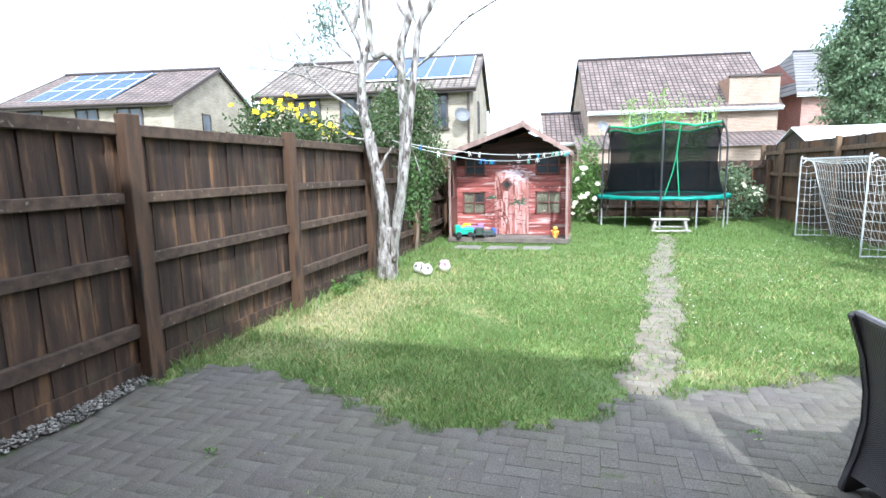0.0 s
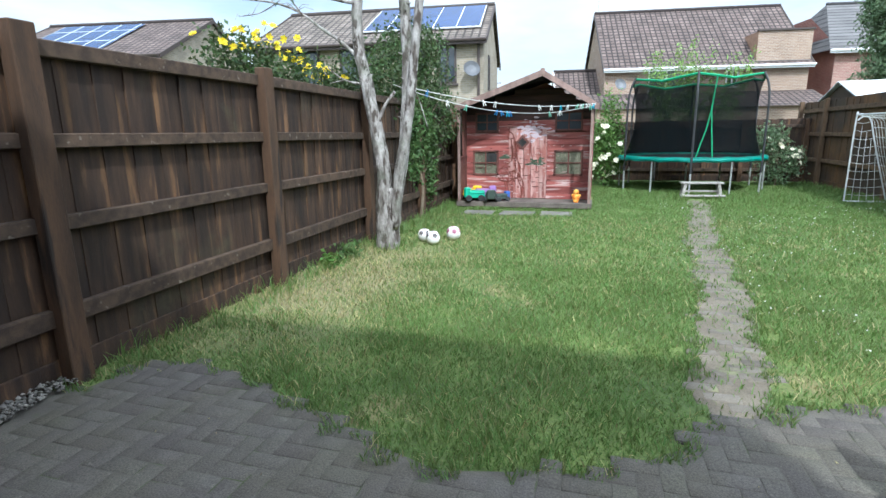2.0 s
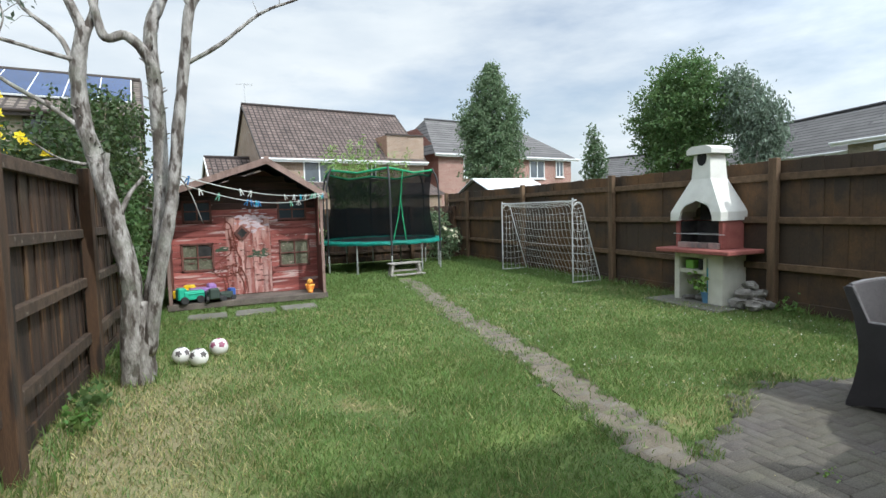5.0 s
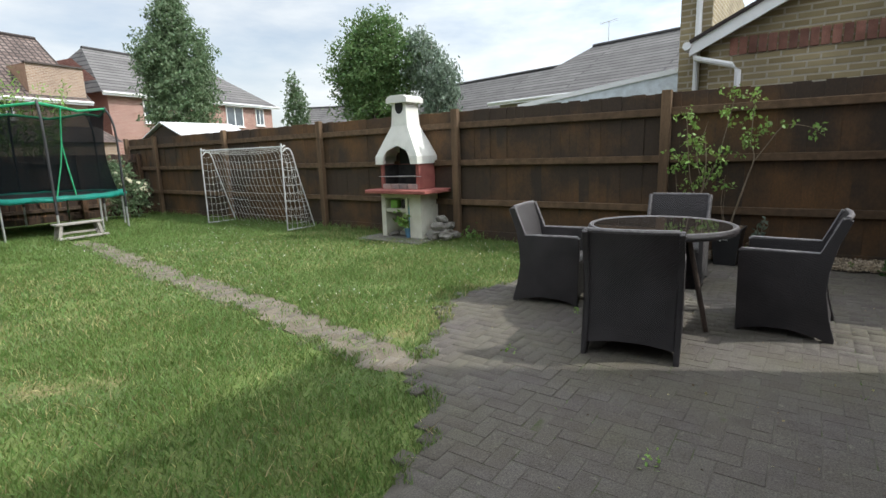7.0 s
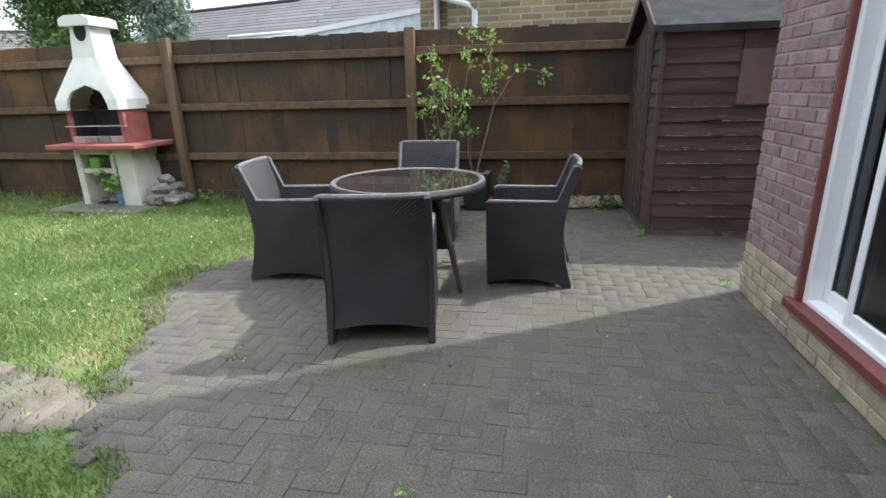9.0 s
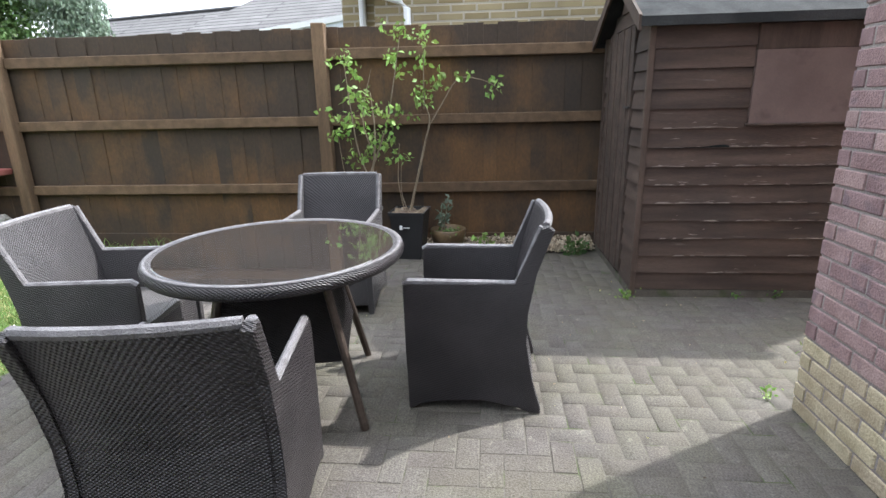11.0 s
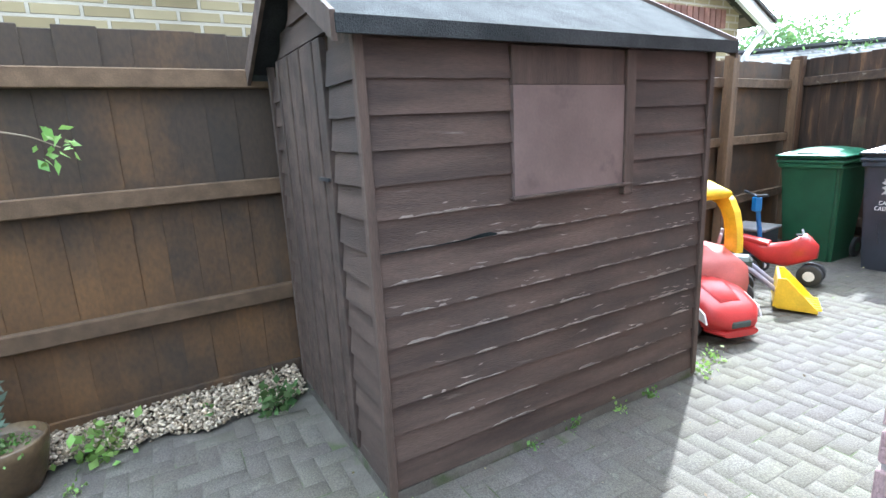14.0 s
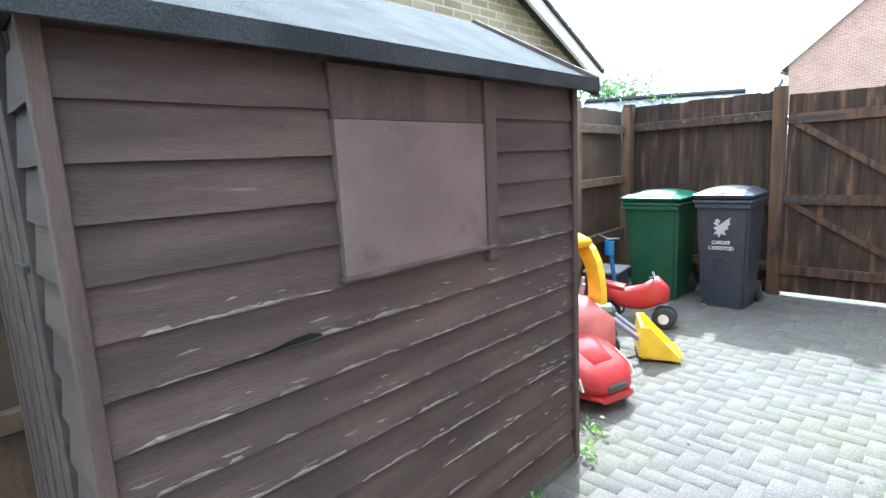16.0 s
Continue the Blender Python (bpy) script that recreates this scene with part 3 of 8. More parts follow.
# ---- fences ----
def fence_run(name, label, posts, z_top, rails, side, post_z, mats, board=0.118, post_w=0.12, base=0.12, twist=2.2):
    """Close-board fence through post positions; side: +1 puts boards to the left of the run's direction."""
    t = thing(name, label=label, category="fence")
    bmesh_board = box_mesh(name + "_board", mats[0], board + 0.036, 0.016, z_top - base, 0.003)
    for i, (px, py) in enumerate(posts):
        bm = boxes((-post_w / 2, -0.05, -0.3, post_w / 2, 0.05, post_z), bev=0.006)
        d = Vector(posts[min(i + 1, len(posts) - 1)]) - Vector(posts[max(i - 1, 0)])
        p = part("post", bm, mats[2], t)
        p.matrix_basis = pose(px, py, 0, random.uniform(-0.5, 0.5), random.uniform(-0.5, 0.5), math.degrees(math.atan2(d.y, d.x)))
    for (ax, ay), (bx, by) in zip(posts, posts[1:]):
        a, b = Vector((ax, ay, 0)), Vector((bx, by, 0))
        d = (b - a).normalized()
        nrm = Vector((-d.y, d.x, 0)) * side
        ln = (b - a).length
        yaw = math.degrees(math.atan2(d.y, d.x))
        for zc, h, tk in rails:
            bm = boxes((-ln / 2 + post_w / 2 - 0.01, -tk / 2, -h / 2, ln / 2 - post_w / 2 + 0.01, tk / 2, h / 2), bev=0.006)
            r = part("rail", bm, mats[1], t)
            q = (a + b) / 2 + nrm * 0.045
            r.matrix_basis = pose(q.x, q.y, zc, random.uniform(-0.6, 0.6), random.uniform(-0.25, 0.25), yaw)
        bm = boxes((-ln / 2, -0.014, -0.05, ln / 2, 0.014, base + 0.02), bev=0.004)
        g = part("gravel_board", bm, mats[0], t)
        q = (a + b) / 2 + nrm * 0.075
        g.matrix_basis = pose(q.x, q.y, 0, 0, 0, yaw)
        k = int(ln / board)
        for j in range(k):
            q = a + d * ((j + 0.5) * ln / k) + nrm * (0.088 + 0.0018 * twist * (j % 2))
            shared("board", bmesh_board, t, pose(q.x, q.y, base + random.uniform(-0.012, 0.008), random.uniform(-0.3, 0.3), random.uniform(-0.25, 0.25), yaw + side * twist + random.uniform(-0.2, 0.2) * twist))
    return t


LM, RM = (M["fence"], M["rail"], M["post"]), (M["fence_r"], M["rail_r"], M["post_r"])
L_RAILS = [(1.94, 0.095, 0.05), (1.43, 0.085, 0.06), (0.955, 0.09, 0.06), (0.405, 0.11, 0.06)]
R_RAILS = [(1.89, 0.10, 0.05), (1.28, 0.095, 0.06), (0.62, 0.095, 0.06)]
fence_run("fence", "dark brown stained close-board timber fence with four rails", [(-3.30, -3.0), (-3.30, -1.1), (-3.30, 0.9), (-3.30, 3.05), (-3.30, 5.2), (-3.30, 7.38), (-3.30, 9.6), (-3.30, 11.9), (-3.30, 14.3), (-3.30, 17.5)],
          1.985, L_RAILS, 1, 2.05, LM, post_w=0.14)
fence_run("fence", "tall orange-brown close-board timber fence with three rails", [(5.56, -5.80), (5.45, -4.3), (5.28, -0.6), (5.15, 3.06), (5.15, 6.36), (5.15, 9.7), (5.15, 13.1), (5.15, 16.5), (5.15, 18.2)],
          2.13, R_RAILS, -1, 2.16, RM, board=0.15, twist=0.9)
fence_run("fence", "plain brown timber fence across the garden's end", [(-3.30, 17.55), (-0.9, 17.55), (1.5, 17.55), (3.6, 17.55), (5.15, 17.55)], 1.70, [(1.5, 0.09, 0.05), (0.9, 0.09, 0.05), (0.3, 0.09, 0.05)], 1, 1.7, LM)
fence_run("fence", "dark timber fence behind the bins", [(3.90, -5.80), (5.56, -5.80)], 2.17, [(1.91, 0.10, 0.05), (1.0, 0.09, 0.05), (0.3, 0.1, 0.05)], -1, 2.20, LM)
gate = thing("garden_gate", 2.62, -5.83, 0, 0, "closed dark boarded timber gate with diagonal braces", "gate")
for j in range(10):
    part("board", boxes((j * 0.1235 - 0.01, 0.004 * (j % 2), 0.035, j * 0.1235 + 0.1135, 0.018 + 0.004 * (j % 2), 2.1 + random.uniform(-0.01, 0.01)), bev=0.003), M["fence"], gate)
for zc in (0.28, 1.03, 1.86):
    part("ledge", boxes((0.0, 0.02, zc - 0.05, 1.22, 0.055, zc + 0.05), bev=0.004), M["post"], gate)
for z0, z1 in ((0.33, 0.98), (1.08, 1.81)):
    bm = bmesh.new()
    prism(bm, [(0.03, z0), (0.14, z0), (1.19, z1), (1.08, z1)], "y", 0.022, 0.05)
    part("brace", bm, M["post"], gate)
for zc in (1.03, 1.86):
    part("hinge", boxes((0.75, 0.055, zc - 0.018, 1.24, 0.062, zc + 0.018)), M["blacktube"], gate, "black metal strap hinge")
side_gatepost = thing("gate_post", 2.52, -5.80, 0, 0, "dark timber post beside the house wall", "post")
part("shaft", boxes((-0.05, -0.05, 0, 0.05, 0.05, 2.15), bev=0.006), M["post"], side_gatepost)


# ---- the house ----
def bricks(parent, x0, x1, z0, z1, y, material, axis="x", ln=0.215, h=0.065, joint=0.0115, skip=None, limit=300, start=0, out=1):
    """Running-bond bricks along x at wall face y (or along y at wall face x), proud of the mortar."""
    made, rest = 0, []
    row = 0
    z = z0
    me_full = box_mesh("brick_block", material, ln, 0.1, h, 0.004)
    while z + h <= z1 + 0.03:
        u = x0 - (0 if (row + start) % 2 == 0 else (ln + joint) / 2)
        while u < x1 - 0.02:
            a, b = max(u, x0), min(u + ln, x1)
            if b - a > 0.03 and not (skip and skip((a + b) / 2, z + h / 2)):
                c = (a + b) / 2
                jit = random.uniform(-0.0025, 0.0025)
                m = pose(c, y - out * 0.05 + jit, z, 0, 0, random.uniform(-0.3, 0.3)) if axis == "x" else pose(y - out * 0.05 + jit, c, z, 0, 0, 90)
                m = m @ Matrix.Diagonal(((b - a) / ln, 1, 1, 1))
                if made < limit:
                    shared("brick", me_full, parent, m)
                    made += 1
                else:
                    rest.append((m, b - a))
            u += ln + joint
        z += h + joint
        row += 1
    if rest:
        bm = bmesh.new()
        v, f = [], []
        for m, w in rest:
            k = len(v)
            for cx, cy, cz in ((-1, -1, 0), (1, -1, 0), (1, 1, 0), (-1, 1, 0), (-1, -1, 1), (1, -1, 1), (1, 1, 1), (-1, 1, 1)):
                v.append(m @ Vector((cx * ln / 2, cy * 0.05, cz * h)))
            f += [[k + q for q in t] for t in ((0, 3, 2, 1), (4, 5, 6, 7), (0, 1, 5, 4), (1, 2, 6, 5), (2, 3, 7, 6), (3, 0, 4, 7))]
        bm.free()
        tagged(raw("more_bricks", np.array([tuple(q) for q in v]), np.array(f), material, parent), kind="stuff")


WY, WX = 0.03, 2.42                      # outer faces of the garden wall and the side wall
DX0, DX1, DZ0, DZ1 = -0.95, 1.66, 0.19, 2.24
wall_garden = thing("wall_garden", label="pink brick house wall on a buff brick plinth", category="wall", kind="structure")
part("wall_core", boxes((-7, WY - 0.28, -0.2, DX0, WY - 0.006, 4.6), (DX1, WY - 0.28, -0.2, WX - 0.006, WY - 0.006, 4.6), (DX0, WY - 0.28, DZ1, DX1, WY - 0.006, 4.6),
                        (DX0, WY - 0.28, -0.2, DX1, WY - 0.006, DZ0)), M["mortar"], wall_garden)
wall_side = thing("wall_side", label="pink brick side wall of the house", category="wall", kind="structure")
part("wall_core", boxes((WX - 0.28, -9, -0.2, WX - 0.006, WY - 0.285, 4.6)), M["mortar"], wall_side)
wall_back = thing("wall_back", label="plain rear wall of the house", category="wall", kind="structure")
part("wall_core", boxes((-7, -9.3, -0.2, WX, -9.02, 4.6), (-7.3, -9.3, -0.2, -7.01, WY - 0.006, 4.6)), M["brick"], wall_back)
roof = thing("house_roof", label="grey tiled pitched roof of the house", category="roof", kind="structure")
bm = bmesh.new()
prism(bm, [(0.40, 4.55), (0.40, 4.68), (-4.6, 7.35), (-9.7, 4.68), (-9.7, 4.55), (-4.6, 7.2)], "x", -7.5, WX + 0.12)
part("roof_slope", bm, M["felt"], roof)
room = thing("living_room", label="dim plain room behind the patio door", category="room", kind="structure")
plaster = mat("plaster", (0.55, 0.53, 0.48), (0.6, 0.58, 0.53), 0.9, 2, 60, 0.05, vary=0)
part("floor", boxes((-3.5, -5.0, 0.05, 2.1, WY - 0.29, 0.16)), mat("carpet", (0.22, 0.19, 0.16), (0.28, 0.24, 0.2), 0.95, 5, 150, 0.4), room)
part("room_wall", boxes((-3.6, -5.1, 0.05, 2.12, -5.0, 2.6), (-3.6, -5.0, 0.05, -3.5, WY - 0.29, 2.6), (2.1, -5.0, 0.05, 2.12, WY - 0.29, 2.6)), plaster, room)
part("room_ceiling", boxes((-3.6, -5.1, 2.6, 2.12, WY - 0.29, 2.7)), plaster, room)
door = thing("door_1", label="white sliding patio door standing open, red-brown surround", category="patio door", kind="structure")
part("surround", boxes((DX1 - 0.035, WY - 0.2, DZ0 + 0.06, DX1, WY - 0.002, DZ1), (DX0, WY - 0.2, DZ0 + 0.06, DX0 + 0.035, WY - 0.002, DZ1), (DX0 + 0.035, WY - 0.198, DZ1 - 0.08, DX1 - 0.035, WY - 0.004, DZ1), bev=0.004), M["redtrim"], door)
part("sill", boxes((DX0 - 0.02, WY - 0.22, DZ0, DX1 + 0.05, WY + 0.035, DZ0 + 0.06), bev=0.008), M["redtrim"], door, "red-brown painted sill")
fx0, fx1, fz0, fz1 = DX0 + 0.035, DX1 - 0.035, DZ0 + 0.06, DZ1 - 0.08
part("frame", boxes((fx0, WY - 0.16, fz0, fx0 + 0.05, WY - 0.03, fz1), (fx1 - 0.045, WY - 0.16, fz0, fx1, WY - 0.03, fz1), (fx0 + 0.05, WY - 0.158, fz1 - 0.06, fx1 - 0.045, WY - 0.032, fz1), (fx0 + 0.05, WY - 0.158, fz0, fx1 - 0.045, WY - 0.032, fz0 + 0.03), bev=0.004), M["white"], door)


def sash(x0, x1, y, handle=False):
    s = part("sash", boxes((x0, y - 0.02, fz0 + 0.03, x0 + 0.055, y + 0.02, fz1 - 0.06), (x1 - 0.055, y - 0.02, fz0 + 0.03, x1, y + 0.02, fz1 - 0.06),
                           (x0 + 0.055, y - 0.018, fz0 + 0.03, x1 - 0.055, y + 0.018, fz0 + 0.11), (x0 + 0.055, y - 0.018, fz1 - 0.13, x1 - 0.055, y + 0.018, fz1 - 0.06), bev=0.004), M["white"], door)
    p = part("pane", boxes((x0 + 0.05, y - 0.004, fz0 + 0.11, x1 - 0.05, y + 0.004, fz1 - 0.13)), M["glass"], s)
    p.visible_shadow = False
    part("seal", boxes((x0 + 0.053, y - 0.012, fz0 + 0.11, x0 + 0.063, y + 0.012, fz1 - 0.13), (x1 - 0.063, y - 0.012, fz0 + 0.11, x1 - 0.053, y + 0.012, fz1 - 0.13)), M["blacktube"], s, "black rubber seal")


sash(0.42, fx1 - 0.045, WY - 0.125)
sash(0.36, 1.27, WY - 0.07)
curtain = thing("curtain", label="pale grey-green curtain hanging inside the patio door", category="curtain")
bm = bmesh.new()
prof = [(1.18 + 0.012 * k, WY - 0.34 + 0.022 * math.sin(k * 1.35) + 0.006 * math.sin(k * 0.6)) for k in range(30)]
vs = [[bm.verts.new((x, y, z)) for x, y in prof] for z in (0.2, 2.2)]
for k in range(29):
    bm.faces.new((vs[0][k], vs[0][k + 1], vs[1][k + 1], vs[1][k]))
bmesh.ops.solidify(bm, geom=bm.faces, thickness=0.004)
part("drape", bm, mat("curtain_cloth", (0.40, 0.43, 0.42), (0.50, 0.53, 0.52), 0.9, 4, 200, 0.2), curtain, smooth=True)
cord = thing("blind_cord", label="grey pull cord with a weight behind the glass", category="cord")
part("string", tube(bmesh.new(), [(1.36, WY - 0.20, 2.1), (1.36, WY - 0.20, 1.32)], 0.004, 6), M["blacktube"], cord)
part("weight", boxes((1.342, WY - 0.218, 1.22, 1.378, WY - 0.182, 1.32), bev=0.008), M["blacktube"], cord)


# ---- timber shed ----
shed = thing("garden_shed", 3.865, 0.412, 0, 0.6, "weathered dark brown overlap-board garden shed with felt roof", "shed")
SW, SL, SH, SA = 1.32, 2.05, 1.96, 2.31
bm = boxes((0.03, -SL + 0.03, 0.06, SW - 0.03, -0.03, SH - 0.03))
prism(bm, [(0.03, SH - 0.03), (SW - 0.03, SH - 0.03), (SW / 2, SA - 0.06)], "y", -SL + 0.03, -0.03)
part("carcass", bm, M["shed_trim"], shed)
part("floor_bearer", boxes((0.0, -SL, 0.0, SW, 0.0, 0.055)), M["bed"], shed)
pitch, WIN = 0.1297, (-1.35, -0.68, 1.255, 1.82)


def lap(name, ln, h=0.138):
    """One tapered overlap board along y, origin at its lower outer edge's middle, outer face towards -x."""
    b = bmesh.new()
    n = max(3, int(ln / 0.12))
    rows = []
    for k in range(n + 1):
        y = -ln / 2 + ln * k / n
        w = 0.0035 * noise.noise(Vector((y * 6, ln * 3.1, h * 50)))
        rows.append([b.verts.new(q) for q in ((-0.024, y, w), (-0.022, y, 0.012 + w), (-0.007, y, h), (0.0, y, h), (0.0, y, w))])
    for r0, r1 in zip(rows, rows[1:]):
        for k in range(5):
            b.faces.new((r0[k], r1[k], r1[(k + 1) % 5], r0[(k + 1) % 5]))
    b.faces.new(rows[0][::-1])
    b.faces.new(rows[-1])
    return b


for k in range(14):
    z = 0.06 + k * pitch
    spans = [(-SL + 0.03, -0.03)]
    if z + pitch > WIN[2] + 0.02 and z < WIN[3] + 0.06:
        spans = [(-SL + 0.03, WIN[0] - 0.075), (WIN[1] + 0.002, -0.03)]
    for y0, y1 in spans:
        b = part("cladding_board", lap("b", y1 - y0), M["shed"], shed)
        b.matrix_basis = pose(0.025, (y0 + y1) / 2, z, 0, random.uniform(-0.5, 0.5), 0) @ pose(0, 0, 0, random.uniform(-0.25, 0.25), 0, 0)
        if 1 <= k <= 9:
            nb = bmesh.new()
            for _ in range(16 + 16 * (k in (4, 5, 6, 7, 8))):
                yy = y0 + 0.1 + (y1 - y0 - 0.2) * random.random() ** 1.6
                w_ = random.uniform(0.012, 0.085)
                top_ = random.uniform(0.002, 0.010)
                prism(nb, [(yy - w_, z - 0.001), (yy + w_, z - 0.001), (yy + w_ * random.uniform(0.2, 0.9), z + top_), (yy + w_ * random.uniform(-0.2, 0.2), z + top_ * random.uniform(0.3, 1.6)), (yy - w_ * random.uniform(0.2, 0.9), z + top_ * random.uniform(0.5, 1.1))], "x", -0.0012, 0.010)
            # flaked stain on the board's face
            for _ in range(13 if 3 <= k <= 8 else 3):
                yy = y0 + 0.06 + (y1 - y0 - 0.12) * random.random() ** 2.2
                dz = random.uniform(0.012, 0.085) * random.random() + 0.010
                w_, h_ = random.uniform(0.006, 0.045), random.uniform(0.0010, 0.0036)
                xf = 0.0030 + 0.0155 * (dz - 0.012) / 0.123
                tl = random.uniform(-0.3, 0.3) * w_
                prism(nb, [(yy - w_, z + dz), (yy + w_ * 0.3, z + dz - h_), (yy + w_, z + dz + tl), (yy - w_ * 0.2, z + dz + h_)], "x", xf - 0.0012, xf + 0.004)
            tagged(part("worn_edge", nb, M["shed_edge"], b), kind="stuff").matrix_basis = b.matrix_basis.inverted()
for z_extra in range(14):
    z = 0.06 + z_extra * pitch
    for x0, x1 in ((0.0, 0.36), (1.07, SW)):
        b = part("cladding_board", lap("b", x1 - x0), M["shed"], shed)
        b.matrix_basis = pose((x0 + x1) / 2, -0.025, z, 0, 0, -90) @ pose(0, 0, 0, random.uniform(-0.8, 0.8), 0, 0)
    b = part("cladding_board", lap("b", SL - 0.06), M["shed"], shed)
    b.matrix_basis = pose(SW - 0.025, -SL / 2, z, 0, 0, 180)
    b = part("cladding_board", lap("b", SW - 0.04), M["shed"], shed)
    b.matrix_basis = pose(SW / 2, -SL + 0.025, z, 0, 0, 90)
for k in range(3):
    z = SH - 0.01 + k * 0.115
    half = max(0.04, (SW / 2) * (SA - 0.04 - z - 0.10) / (SA - SH))
    for yy, ang in ((-0.025, -90), (-SL + 0.025, 90)):
        b = part("gable_board", lap("b", 2 * half - 0.05, 0.125), M["shed"], shed)
        b.matrix_basis = pose(SW / 2, yy, z, 0, 0, ang)
for x, y in ((0.0, 0.0), (SW, 0.0), (0.0, -SL), (SW, -SL)):
    sx, sy = (-1 if x == 0 else 1), (1 if y == 0 else -1)
    bm = bmesh.new()
    box(bm, x - 0.008 if sx < 0 else x - 0.03, y - 0.03 if sy > 0 else y - 0.008, 0.02, x + 0.03 if sx < 0 else x + 0.008, y + 0.008 if sy > 0 else y + 0.03, SH - 0.02, bev=0.003)
    part("corner_batten", bm, M["shed_trim"], shed)
shed_door = part("door", boxes((0.365, -0.028, 0.08, 1.06, -0.02, SH - 0.02)), M["shed_trim"], shed, "plank door with shrunken boards")
for j in range(7):
    part("door_plank", boxes((0.365 + j * 0.10, -0.02, 0.08, 0.365 + (j + 1) * 0.10 - 0.007, 0.008 + 0.005 * (j % 2), SH - 0.02), bev=0.003), M["shed"], shed_door)
part("door_batten", boxes((1.066, -0.02, 0.08, 1.09, 0.014, SH - 0.02), bev=0.004), M["shed_trim"], shed_door)
part("latch", boxes((0.37, 0.012, 1.36, 0.50, 0.022, 1.375)), M["blacktube"], shed_door, "dark metal latch")
y0, y1, z0, z1 = WIN
win = part("window", boxes((-0.010, y0, z0, 0.02, y1, z1 - 0.10)), M["panel"], shed, "boarded-over window panel, smooth pinkish brown")
part("window_frame", boxes((-0.020, y0 - 0.07, z0 - 0.06, 0.03, y0 - 0.005, z1 + 0.06), (-0.003, y0 - 0.005, z1 - 0.10, 0.03, y1, z1 + 0.06), bev=0.004), M["shed_trim"], win)
part("window_sill", boxes((-0.026, y0 - 0.05, z0 - 0.018, 0.02, y1 + 0.02, z0), bev=0.006), M["shed_trim"], win)
split = part("split", prism(bmesh.new(), [(-0.04, 1.0745), (-0.35, 1.074), (-0.58, 1.077), (-0.585, 1.083), (-0.55, 1.094), (-0.50, 1.092), (-0.42, 1.080), (-0.28, 1.077), (-0.04, 1.0765)], "x", -0.003, 0.006), mat("split_dark", (0.010, 0.013, 0.013), (0.022, 0.030, 0.030), 0.95, spec=0.1), shed, "dark split in a board")
split.matrix_basis = Matrix.Translation((0, 0, 0.0225))
for s in (0, 1):
    o = 0.075
    xs = [(-o, SH - 0.055), (-o, SH - 0.035), (SW / 2, SA + 0.03), (SW / 2, SA + 0.0)]
    if s:
        xs = [(SW - x, z) for x, z in xs]
    bm = bmesh.new()
    prism(bm, xs, "y", -SL - 0.07, 0.09)
    part("roof_felt", bm, M["felt"], shed, "grey mineral roofing felt")
    xs = [(-o - 0.004, SH - 0.11), (-o - 0.004, SH - 0.015), (SW / 2, SA + 0.05), (SW / 2, SA - 0.05)]
    if s:
        xs = [(SW - x, z) for x, z in xs]
    for ya in (0.088, -SL - 0.09):
        bm = bmesh.new()
        prism(bm, xs, "y", ya, ya + 0.02)
        part("bargeboard", bm, M["shed_trim"], shed)
    bm = boxes((-o - 0.012, -SL - 0.075, SH - 0.085, -o + 0.004, 0.092, SH - 0.026)) if not s else boxes((SW + o - 0.004, -SL - 0.075, SH - 0.085, SW + o + 0.012, 0.092, SH - 0.026))
    part("felt_edge", bm, M["felt"], shed)


